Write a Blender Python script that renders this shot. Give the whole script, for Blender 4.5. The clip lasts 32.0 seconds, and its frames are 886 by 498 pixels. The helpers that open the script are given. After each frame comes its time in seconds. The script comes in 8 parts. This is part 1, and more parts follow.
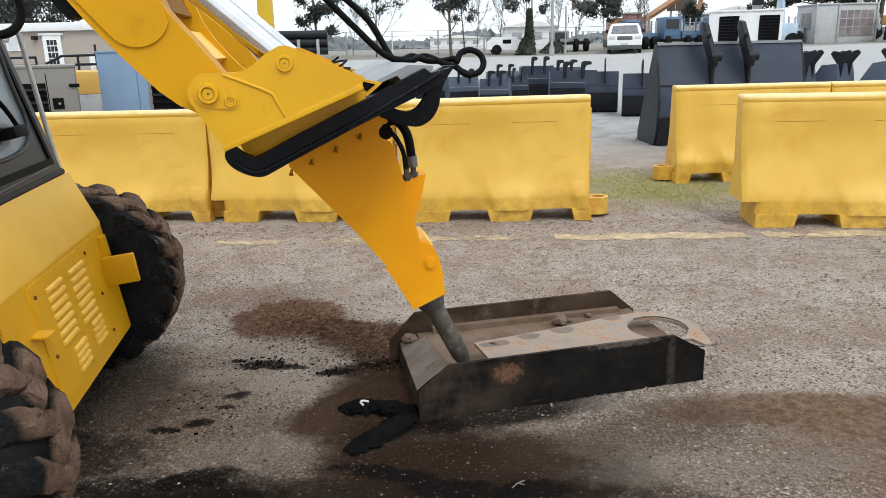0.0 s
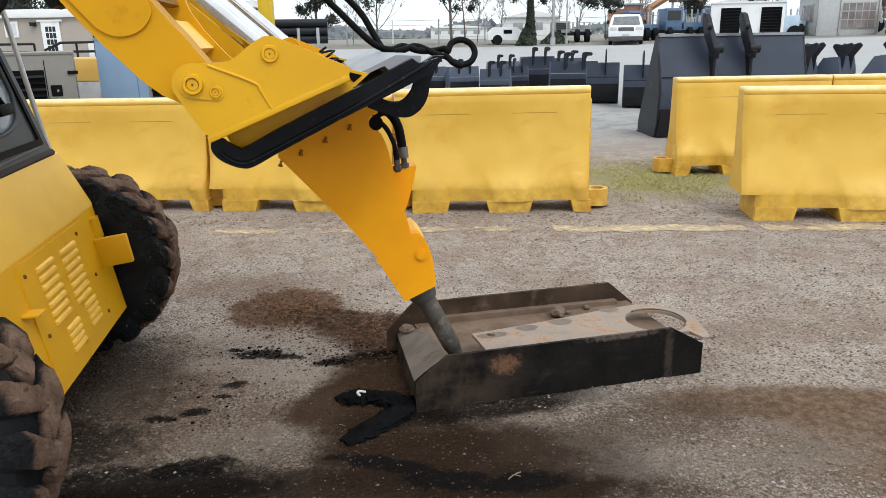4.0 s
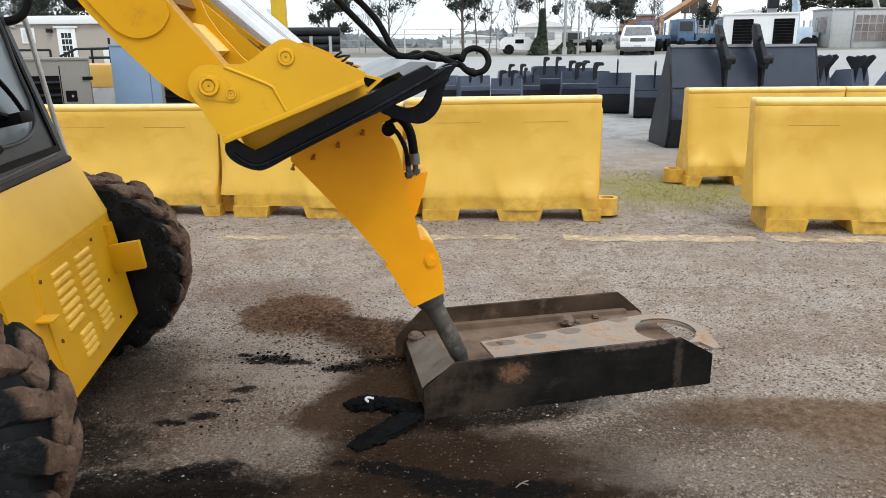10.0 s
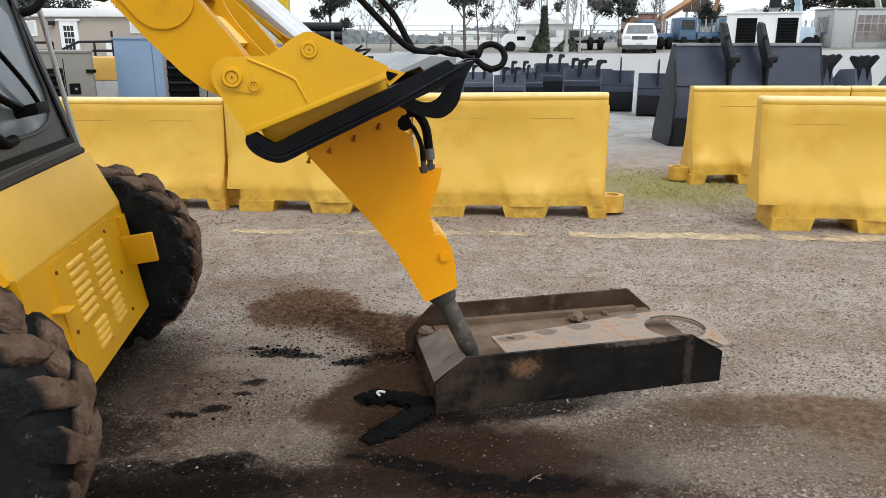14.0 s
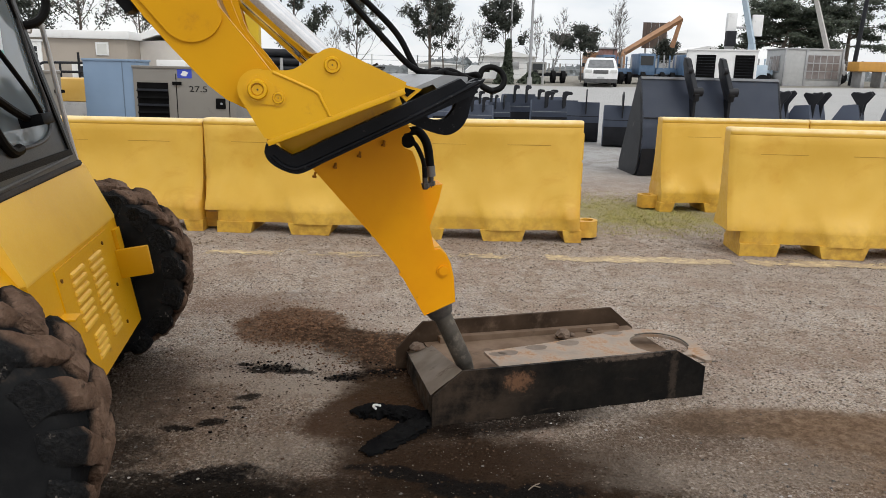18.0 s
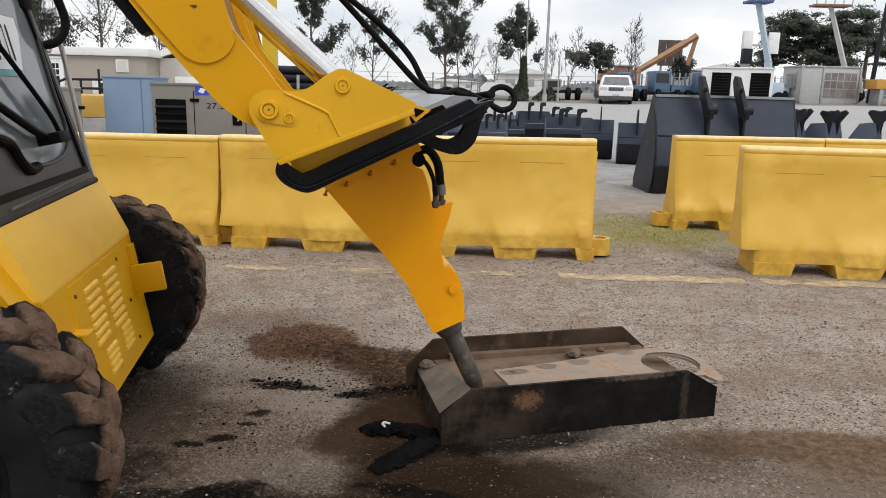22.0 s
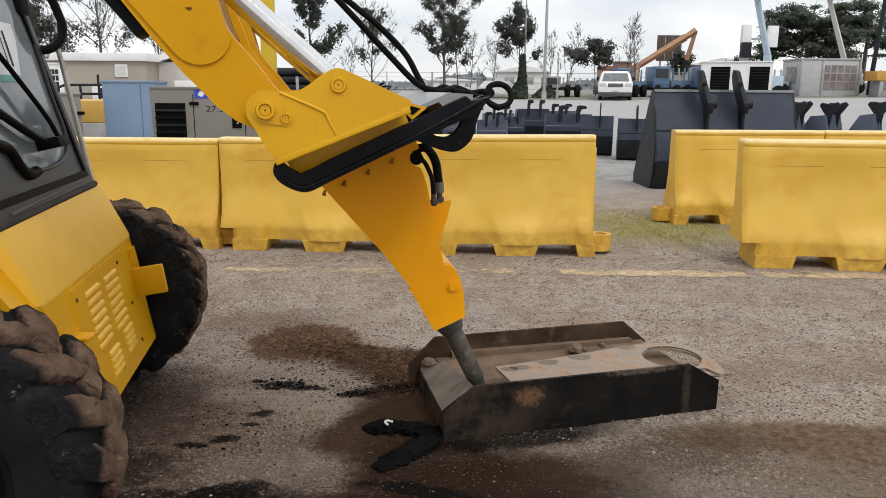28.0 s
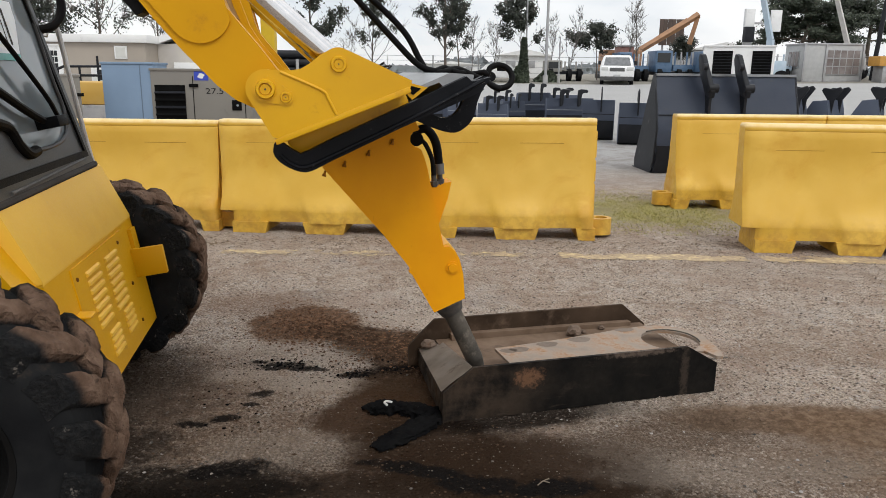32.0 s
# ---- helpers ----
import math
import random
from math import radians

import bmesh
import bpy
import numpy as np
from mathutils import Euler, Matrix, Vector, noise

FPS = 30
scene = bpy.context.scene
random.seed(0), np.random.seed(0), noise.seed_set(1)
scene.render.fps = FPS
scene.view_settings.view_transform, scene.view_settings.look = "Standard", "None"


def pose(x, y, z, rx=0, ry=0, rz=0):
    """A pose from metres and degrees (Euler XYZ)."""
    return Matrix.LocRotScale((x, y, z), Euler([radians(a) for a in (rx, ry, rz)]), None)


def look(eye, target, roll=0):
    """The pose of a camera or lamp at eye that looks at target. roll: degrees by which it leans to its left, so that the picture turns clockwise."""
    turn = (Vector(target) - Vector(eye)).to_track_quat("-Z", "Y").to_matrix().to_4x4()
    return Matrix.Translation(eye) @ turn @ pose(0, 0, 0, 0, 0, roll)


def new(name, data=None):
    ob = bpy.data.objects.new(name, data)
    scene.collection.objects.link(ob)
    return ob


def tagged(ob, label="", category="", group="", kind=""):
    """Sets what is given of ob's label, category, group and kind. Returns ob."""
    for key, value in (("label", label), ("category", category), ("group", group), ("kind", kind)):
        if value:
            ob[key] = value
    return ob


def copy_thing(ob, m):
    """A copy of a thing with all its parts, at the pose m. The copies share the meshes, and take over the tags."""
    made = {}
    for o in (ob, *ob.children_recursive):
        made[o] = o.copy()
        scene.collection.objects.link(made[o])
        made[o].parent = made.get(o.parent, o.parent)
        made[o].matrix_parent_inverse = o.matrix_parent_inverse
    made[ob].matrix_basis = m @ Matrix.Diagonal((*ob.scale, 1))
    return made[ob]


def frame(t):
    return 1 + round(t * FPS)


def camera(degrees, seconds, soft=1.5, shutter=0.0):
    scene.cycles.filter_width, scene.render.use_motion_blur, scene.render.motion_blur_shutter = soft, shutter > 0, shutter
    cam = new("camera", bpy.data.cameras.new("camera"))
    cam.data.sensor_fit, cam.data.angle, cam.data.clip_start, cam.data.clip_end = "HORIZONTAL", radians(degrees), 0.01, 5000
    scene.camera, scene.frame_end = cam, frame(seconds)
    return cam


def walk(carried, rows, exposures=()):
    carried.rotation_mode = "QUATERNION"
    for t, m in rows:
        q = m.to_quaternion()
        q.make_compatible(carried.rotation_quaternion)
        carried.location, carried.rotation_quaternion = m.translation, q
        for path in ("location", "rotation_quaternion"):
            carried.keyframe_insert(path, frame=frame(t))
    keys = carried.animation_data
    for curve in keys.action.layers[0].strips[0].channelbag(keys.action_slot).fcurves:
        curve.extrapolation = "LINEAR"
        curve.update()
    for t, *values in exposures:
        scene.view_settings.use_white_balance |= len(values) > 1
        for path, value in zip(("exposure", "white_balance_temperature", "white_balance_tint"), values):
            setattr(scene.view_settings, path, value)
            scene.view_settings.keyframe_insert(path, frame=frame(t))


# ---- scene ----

# camera: t, x, y, z, yaw, pitch, lean to the right
cam = camera(62.1, 32.0, soft=0.85)
ROWS = [
    (0, 0.000, 0.000, 1.399, 0.00, -15.33, 1.34), (0.5, 0.002, -0.004, 1.400, 0.32, -15.08, 1.29),
    (1, 0.002, 0.001, 1.397, -0.18, -15.39, 1.31), (1.5, 0.006, 0.003, 1.392, -0.23, -16.05, 1.38),
    (2, 0.011, 0.006, 1.391, -0.48, -16.32, 1.36), (2.5, 0.004, 0.008, 1.394, -0.37, -16.25, 0.87),
    (4.5, 0.004, 0.011, 1.397, 0.14, -15.86, 0.87), (5, -0.000, 0.009, 1.397, 0.59, -15.55, 0.59),
    (5.5, 0.000, 0.012, 1.398, 0.75, -15.51, 0.73), (6, 0.001, 0.014, 1.395, 0.72, -15.62, 1.09),
    (6.5, 0.007, 0.017, 1.394, 0.43, -15.86, 1.24), (7, -0.002, 0.010, 1.395, 0.70, -15.86, 0.68),
    (7.5, 0.001, 0.005, 1.396, 0.57, -15.38, 0.55), (8, 0.004, 0.006, 1.397, 0.34, -15.41, 0.84),
    (8.5, 0.005, 0.003, 1.396, 0.73, -15.31, 1.11), (9, 0.005, -0.001, 1.397, 0.78, -15.08, 0.53),
    (9.5, 0.001, -0.000, 1.398, 0.92, -15.17, 0.21), (10, 0.003, 0.004, 1.394, 0.70, -15.40, 0.47),
    (10.5, 0.006, 0.011, 1.395, 0.86, -15.68, 0.89), (11, 0.004, 0.009, 1.395, 0.85, -15.49, 1.10),
    (11.5, -0.001, 0.010, 1.393, 0.92, -15.63, 0.48), (12, 0.000, 0.008, 1.396, 1.35, -15.50, 0.50),
    (12.5, -0.006, 0.009, 1.393, 1.45, -15.62, 0.52), (13, -0.005, 0.009, 1.390, 1.27, -15.97, 0.57),
    (13.5, -0.011, 0.005, 1.391, 1.22, -15.94, 0.43), (14, -0.051, -0.005, 1.389, 0.61, -15.66, -0.05),
    (14.5, -0.140, -0.048, 1.365, -0.03, -13.88, 1.03), (15, -0.178, -0.051, 1.364, -2.13, -13.30, -0.94),
    (15.5, -0.192, -0.068, 1.355, -1.66, -13.61, -1.03), (17.5, -0.194, -0.097, 1.356, -2.41, -13.04, -1.57),
    (18, -0.193, -0.090, 1.358, -2.48, -13.39, -1.35), (18.5, -0.183, -0.086, 1.357, -2.81, -13.56, -1.23),
    (19, -0.181, -0.084, 1.362, -2.55, -13.55, -1.47), (19.5, -0.179, -0.088, 1.361, -2.52, -13.43, -1.50),
    (20, -0.173, -0.085, 1.359, -2.56, -13.75, -1.25), (20.5, -0.170, -0.086, 1.361, -2.37, -13.67, -0.87),
    (21, -0.173, -0.089, 1.363, -2.45, -13.31, -0.87), (21.5, -0.175, -0.092, 1.369, -1.89, -12.44, -1.00),
    (22, -0.176, -0.098, 1.369, -1.29, -12.18, -1.45), (22.5, -0.174, -0.103, 1.371, -0.85, -11.79, -1.01),
    (23, -0.169, -0.119, 1.369, -0.76, -11.44, -0.56), (23.5, -0.165, -0.111, 1.372, -1.81, -11.04, -0.97),
    (24, -0.169, -0.101, 1.371, -1.11, -11.50, -0.75), (24.5, -0.176, -0.096, 1.373, -0.70, -11.91, -1.25),
    (26.5, -0.177, -0.090, 1.361, -0.50, -12.69, -0.97), (27, -0.172, -0.087, 1.361, -0.82, -12.51, -1.29),
    (27.5, -0.166, -0.098, 1.361, -1.01, -12.62, -1.14), (28, -0.165, -0.106, 1.364, -1.11, -12.23, -0.43),
    (28.5, -0.169, -0.107, 1.361, -1.34, -12.36, -0.36), (29, -0.167, -0.105, 1.365, -1.41, -12.64, -0.70),
    (29.5, -0.169, -0.105, 1.362, -1.29, -12.50, -1.18), (30, -0.166, -0.103, 1.356, -1.66, -12.94, -0.92),
    (30.5, -0.166, -0.106, 1.355, -1.65, -13.36, -0.23), (31, -0.161, -0.111, 1.356, -1.51, -13.35, -0.00),
    (31.5, -0.162, -0.112, 1.355, -1.52, -13.43, -0.37), (32, -0.164, -0.112, 1.354, -1.11, -13.44, -0.69),
]
EXPOSURES = [(0.0, 0.12, 6150, 6), (13.5, 0.12, 6150, 6), (15.5, -0.185, 6540, 9), (32.0, -0.185, 6540, 9)]
walk(cam, [(t, pose(x, y, z, 90 + p, 0, w) @ pose(0, 0, 0, 0, 0, -r)) for t, x, y, z, w, p, r in ROWS], EXPOSURES)

# ---- light: an overcast sky and a weak, wide sun ----
world = bpy.data.worlds.new("overcast")
scene.world = world
world.use_nodes = True
wn, wl = world.node_tree.nodes, world.node_tree.links
wn.clear()
w_out, w_mix = wn.new("ShaderNodeOutputWorld"), wn.new("ShaderNodeMixShader")
w_sky, w_clear, w_cloud = wn.new("ShaderNodeTexSky"), wn.new("ShaderNodeBackground"), wn.new("ShaderNodeBackground")
w_sky.sky_type, w_sky.sun_disc = "NISHITA", False
SUN_UP, SUN_AT = 52, 150
w_sky.sun_elevation, w_sky.sun_rotation = radians(SUN_UP), radians(SUN_AT)
w_clear.inputs["Strength"].default_value = 0.1
w_co, w_map, w_noise, w_ramp = wn.new("ShaderNodeTexCoord"), wn.new("ShaderNodeMapping"), wn.new("ShaderNodeTexNoise"), wn.new("ShaderNodeValToRGB")
w_map.inputs["Scale"].default_value = (1.0, 1.0, 3.2)
w_noise.inputs["Scale"].default_value, w_noise.inputs["Detail"].default_value, w_noise.inputs["Roughness"].default_value = 3.1, 6.0, 0.55
w_ramp.color_ramp.elements[0].position, w_ramp.color_ramp.elements[0].color = 0.36, (0.72, 0.76, 0.82, 1)
w_ramp.color_ramp.elements[1].position, w_ramp.color_ramp.elements[1].color = 0.60, (0.98, 0.98, 1.0, 1)
w_xyz, w_up = wn.new("ShaderNodeSeparateXYZ"), wn.new("ShaderNodeMapRange")
# an overcast sky is about twice as bright overhead as near the horizon
w_up.inputs["From Min"].default_value, w_up.inputs["From Max"].default_value = 0.0, 1.0
w_up.inputs["To Min"].default_value, w_up.inputs["To Max"].default_value = 1.22, 2.0
wl.new(w_co.outputs["Generated"], w_xyz.inputs[0])
wl.new(w_xyz.outputs["Z"], w_up.inputs["Value"])
wl.new(w_up.outputs["Result"], w_cloud.inputs["Strength"])
w_mix.inputs[0].default_value = 0.86
wl.new(w_co.outputs["Generated"], w_map.inputs["Vector"])
wl.new(w_map.outputs["Vector"], w_noise.inputs["Vector"])
wl.new(w_noise.outputs["Fac"], w_ramp.inputs["Fac"])
wl.new(w_ramp.outputs["Color"], w_cloud.inputs["Color"])
wl.new(w_sky.outputs["Color"], w_clear.inputs["Color"])
wl.new(w_clear.outputs[0], w_mix.inputs[1])
wl.new(w_cloud.outputs[0], w_mix.inputs[2])
wl.new(w_mix.outputs[0], w_out.inputs["Surface"])
sun = new("sun", bpy.data.lights.new("sun", "SUN"))
sun.data.energy, sun.data.angle, sun.data.color = 1.3, radians(24), (1.0, 0.95, 0.88)
sun.matrix_world = look((0, 0, 0), (-math.sin(radians(SUN_AT)) * math.cos(radians(SUN_UP)), -math.cos(radians(SUN_AT)) * math.cos(radians(SUN_UP)), -math.sin(radians(SUN_UP))))


# ---- materials ----
class Tree:
    """A small builder for node materials."""

    def __init__(self, name):
        self.mat = bpy.data.materials.new(name)
        self.mat.use_nodes = True
        self.n, self.l = self.mat.node_tree.nodes, self.mat.node_tree.links
        self.bsdf = self.n["Principled BSDF"]
        self.co = self.n.new("ShaderNodeTexCoord").outputs["Object"]

    def put(self, value, socket):
        if hasattr(value, "is_linked"):
            self.l.new(value, socket)
        elif isinstance(value, tuple) and len(value) == 3 and socket.type == "RGBA":
            socket.default_value = (*value, 1)
        else:
            socket.default_value = value

    def noise(self, scale, detail=3.0, rough=0.55, co=None, distort=0.0):
        k = self.n.new("ShaderNodeTexNoise")
        k.inputs["Scale"].default_value, k.inputs["Detail"].default_value = scale, detail
        k.inputs["Roughness"].default_value, k.inputs["Distortion"].default_value = rough, distort
        self.l.new(co or self.co, k.inputs["Vector"])
        return k.outputs["Fac"]

    def cells(self, scale, co=None, feature="F1", out="Distance"):
        k = self.n.new("ShaderNodeTexVoronoi")
        k.feature = feature
        k.inputs["Scale"].default_value = scale
        self.l.new(co or self.co, k.inputs["Vector"])
        return k.outputs[out]

    def span(self, value, a, b, lo=0.0, hi=1.0):
        k = self.n.new("ShaderNodeMapRange")
        k.interpolation_type = "SMOOTHSTEP"
        self.put(value, k.inputs["Value"])
        k.inputs["From Min"].default_value, k.inputs["From Max"].default_value = a, b
        k.inputs["To Min"].default_value, k.inputs["To Max"].default_value = lo, hi
        return k.outputs["Result"]

    def math(self, op, a, b=0.0):
        k = self.n.new("ShaderNodeMath")
        k.operation = op
        self.put(a, k.inputs[0])
        self.put(b, k.inputs[1])
        return k.outputs[0]

    def mix(self, fac, a, b):
        k = self.n.new("ShaderNodeMix")
        k.data_type = "RGBA"
        self.put(fac, k.inputs["Factor"])
        self.put(a, k.inputs["A"])
        self.put(b, k.inputs["B"])
        return k.outputs["Result"]

    def spot(self, x, y, rx, ry, turn=0.0, ragged=0.5, soft=0.35, wob=None):
        """1 inside a ragged ellipse on the ground, 0 outside."""
        k = self.n.new("ShaderNodeMapping")
        k.vector_type = "TEXTURE"
        k.inputs["Location"].default_value, k.inputs["Rotation"].default_value, k.inputs["Scale"].default_value = (x, y, 0), (0, 0, radians(turn)), (rx, ry, 1000)
        self.l.new(self.co, k.inputs["Vector"])
        v = self.n.new("ShaderNodeVectorMath")
        v.operation = "LENGTH"
        self.l.new(k.outputs[0], v.inputs[0])
        d = self.math("ADD", v.outputs["Value"], self.math("MULTIPLY", self.math("SUBTRACT", wob, 0.5), 2 * ragged))
        return self.span(d, 1 + soft, 1 - soft, 0, 1)

    def bump(self, height, strength, distance):
        k = self.n.new("ShaderNodeBump")
        k.inputs["Strength"].default_value, k.inputs["Distance"].default_value = strength, distance
        self.put(height, k.inputs["Height"])
        self.l.new(k.outputs[0], self.bsdf.inputs["Normal"])

    def done(self, base, rough, metal=0.0, **more):
        self.put(base, self.bsdf.inputs["Base Color"])
        self.put(rough, self.bsdf.inputs["Roughness"])
        self.put(metal, self.bsdf.inputs["Metallic"])
        for key, value in more.items():
            self.put(value, self.bsdf.inputs[key.replace("_", " ")])
        return self.mat


def plain(name, a, b, rough, metal=0.0, gloss=0.5, scale=4.0, fine=90.0, bump=0.15, dist=0.002, dirt=None, amount=0.0, dirt_scale=5.0, **more):
    """Two close tones at a large scale, dirt in ragged patches, a fine relief."""
    m = Tree(name)
    col = m.mix(m.span(m.noise(scale, 4), 0.3, 0.7), a, b)
    grain = m.noise(fine, 3)
    r = m.span(grain, 0.2, 0.8, rough - 0.07, min(1.0, rough + 0.08))
    if dirt:
        patch = m.math("MULTIPLY", m.span(m.noise(dirt_scale, 7, 0.68), 0.66 - amount, 0.78 - amount * 0.6), m.span(grain, 0.25, 0.6, 0.55, 1.0))
        col = m.mix(patch, col, dirt)
    m.bump(grain, bump, dist)
    return m.done(col, r, metal, Specular_IOR_Level=gloss, **more)


YELLOW = plain("loader_yellow_paint", (0.640, 0.335, 0.003), (0.59, 0.298, 0.003), 0.42, gloss=0.32, scale=2, fine=160, bump=0.03, dirt=(0.40, 0.19, 0.015), amount=0.06, dirt_scale=7)
ARMPAINT = plain("arm_amber_yellow_paint", (0.620, 0.312, 0.005), (0.565, 0.275, 0.005), 0.50, gloss=0.14, scale=2.5, fine=160, bump=0.03, dirt=(0.40, 0.18, 0.015), amount=0.07, dirt_scale=5)
COUPLERPAINT = plain("coupler_yellow_paint", (0.665, 0.362, 0.002), (0.61, 0.322, 0.002), 0.38, gloss=0.4, scale=3, fine=160, bump=0.04, dirt=(0.42, 0.20, 0.015), amount=0.06, dirt_scale=8)
DECKPAINT = plain("faded_deck_paint", (0.77, 0.47, 0.05), (0.72, 0.42, 0.042), 0.5, scale=5, fine=130, bump=0.05, dirt=(0.66, 0.42, 0.09), amount=0.08, dirt_scale=6)
ORANGE = plain("breaker_orange_yellow_paint", (0.84, 0.36, 0.002), (0.77, 0.31, 0.002), 0.5, gloss=0.2, scale=3.5, fine=150, bump=0.05, dirt=(0.42, 0.16, 0.01), amount=0.02, dirt_scale=24)
LOUVRE = plain("pale_louvre_paint", (0.78, 0.48, 0.055), (0.70, 0.40, 0.03), 0.5, fine=140, bump=0.05)
BLACK = plain("black_paint", (0.0035, 0.0045, 0.0065), (0.008, 0.009, 0.012), 0.45, gloss=0.14, scale=7, fine=120, bump=0.25, dirt=(0.085, 0.085, 0.085), amount=0.055, dirt_scale=55)
CABBLACK = plain("cab_black_plastic", (0.0055, 0.0062, 0.0072), (0.009, 0.010, 0.0115), 0.5, gloss=0.05, scale=5, fine=200, bump=0.05, dirt=(0.020, 0.021, 0.023), amount=0.04)
DOORGREY = plain("glossy_dark_grey_door", (0.026, 0.029, 0.031), (0.034, 0.037, 0.039), 0.35, gloss=0.3, scale=4, fine=200, bump=0.03, dirt=(0.05, 0.05, 0.05), amount=0.04)
HOSE = plain("hydraulic_hose_rubber", (0.003, 0.003, 0.0035), (0.006, 0.006, 0.006), 0.55, gloss=0.07, fine=220, bump=0.2)
CHROME = plain("chromed_rod", (0.72, 0.71, 0.70), (0.60, 0.59, 0.58), 0.12, 1.0, scale=9, fine=60, bump=0.02)
GREYTUBE = plain("grey_painted_tube", (0.52, 0.52, 0.51), (0.42, 0.42, 0.42), 0.4, 0.4)
STEEL = plain("tool_steel", (0.062, 0.055, 0.047), (0.105, 0.093, 0.078), 0.6, 0.5, gloss=0.3, scale=14, fine=120, bump=0.3, dirt=(0.18, 0.155, 0.125), amount=0.17, dirt_scale=24)
RUSTY = plain("rusty_bolt_steel", (0.16, 0.07, 0.015), (0.09, 0.040, 0.012), 0.8, 0.2, gloss=0.2, scale=60)
FERRULE = plain("crimped_ferrule_steel", (0.19, 0.185, 0.18), (0.13, 0.125, 0.12), 0.5, 0.5)
PAINTEDRUST = plain("rusty_orange_bolt_paint", (0.40, 0.150, 0.010), (0.20, 0.075, 0.010), 0.8, gloss=0.15, scale=70)
COLLAR = plain("worn_collar_steel", (0.05, 0.05, 0.05), (0.085, 0.08, 0.075), 0.6, 0.4, gloss=0.3, scale=12, dirt=(0.16, 0.14, 0.115), amount=0.15)
RUBBER = plain("tyre_rubber", (0.009, 0.0095, 0.0105), (0.017, 0.0175, 0.018), 0.8, gloss=0.04, scale=8, fine=80, bump=0.35, dist=0.004, dirt=(0.05, 0.038, 0.03), amount=0.08, dirt_scale=8)
RIM = plain("dark_rim_paint", (0.005, 0.005, 0.005), (0.009, 0.0085, 0.008), 0.7, gloss=0.06, dirt=(0.03, 0.023, 0.018), amount=0.06)
CLOTH = plain("black_oily_cloth", (0.004, 0.004, 0.0045), (0.008, 0.008, 0.008), 0.95, gloss=0.03, scale=20, fine=300, bump=0.6, dist=0.003)
WHITECLOTH = plain("white_cloth_tag", (0.7, 0.7, 0.68), (0.6, 0.6, 0.58), 0.9)
BUCKET = plain("slate_grey_bucket_paint", (0.082, 0.098, 0.138), (0.097, 0.115, 0.156), 0.5, gloss=0.3, scale=2, fine=60, dirt=(0.12, 0.125, 0.135), amount=0.05)
BUCKETSIDE = plain("dark_slate_side_paint", (0.017, 0.019, 0.024), (0.025, 0.028, 0.034), 0.5, gloss=0.3, scale=3, dirt=(0.10, 0.10, 0.10), amount=0.05)
BUCKETLIGHT = plain("pale_wear_edge", (0.30, 0.32, 0.35), (0.24, 0.26, 0.28), 0.5, 0.3)
BUCKETDARK = plain("dark_slate_bucket_ears", (0.010, 0.011, 0.014), (0.016, 0.017, 0.021), 0.5, gloss=0.25)
GENSET = plain("grey_beige_genset_paint", (0.20, 0.188, 0.165), (0.18, 0.168, 0.148), 0.5, scale=1.5, dirt=(0.14, 0.13, 0.115), amount=0.08)
CABINETBLUE = plain("pale_blue_cabinet_paint", (0.19, 0.275, 0.39), (0.17, 0.25, 0.36), 0.5, scale=2, dirt=(0.13, 0.165, 0.21), amount=0.05)
VOIDBLACK = plain("dark_vent", (0.004, 0.004, 0.004), (0.007, 0.007, 0.007), 0.7, gloss=0.05)
WALLBEIGE = plain("beige_site_office_wall", (0.36, 0.315, 0.265), (0.33, 0.29, 0.245), 0.8, scale=0.8, dirt=(0.28, 0.25, 0.22), amount=0.08, dirt_scale=2)
WHITE = plain("white_paint", (0.78, 0.78, 0.77), (0.72, 0.72, 0.71), 0.55, scale=2, dirt=(0.55, 0.54, 0.52), amount=0.08, dirt_scale=4)
CONCRETE = plain("concrete", (0.38, 0.37, 0.36), (0.32, 0.315, 0.31), 0.85, dirt=(0.25, 0.24, 0.23), amount=0.15)
DARKGLASS = plain("dark_window_glass", (0.015, 0.018, 0.02), (0.02, 0.023, 0.026), 0.08)
BLUE = plain("truck_blue_paint", (0.06, 0.12, 0.21), (0.10, 0.16, 0.25), 0.45, scale=3)
CRANE = plain("orange_crane_paint", (0.40, 0.215, 0.11), (0.29, 0.160, 0.09), 0.6, scale=3)
LIFTBLUE = plain("boom_lift_blue", (0.36, 0.45, 0.53), (0.42, 0.50, 0.57), 0.5)
LIFTGREY = plain("boom_lift_pale_grey", (0.55, 0.53, 0.50), (0.48, 0.46, 0.43), 0.5)
POST = plain("yellow_post_paint", (0.66, 0.44, 0.015), (0.58, 0.38, 0.015), 0.5, scale=2)
GALV = plain("galvanised_steel", (0.42, 0.42, 0.42), (0.34, 0.34, 0.345), 0.45, 0.6)
RUSTBROWN = plain("brown_hoarding", (0.075, 0.055, 0.045), (0.11, 0.075, 0.06), 0.8, scale=1)
BARK = plain("grey_bark", (0.085, 0.068, 0.055), (0.13, 0.105, 0.085), 0.9, scale=4, fine=30, bump=0.4, dist=0.02)
DIRTCLOD = plain("dried_mud_clod", (0.10, 0.068, 0.047), (0.17, 0.12, 0.088), 0.95, scale=18, fine=90, bump=0.6, dist=0.006)
SOILCRUMB = plain("brown_soil_crumbs", (0.052, 0.027, 0.015), (0.220, 0.122, 0.070), 0.95, gloss=0.1, scale=40)
DARKSOIL = plain("dark_soil_crumbs", (0.032, 0.020, 0.013), (0.095, 0.060, 0.039), 0.95, gloss=0.1, scale=9)
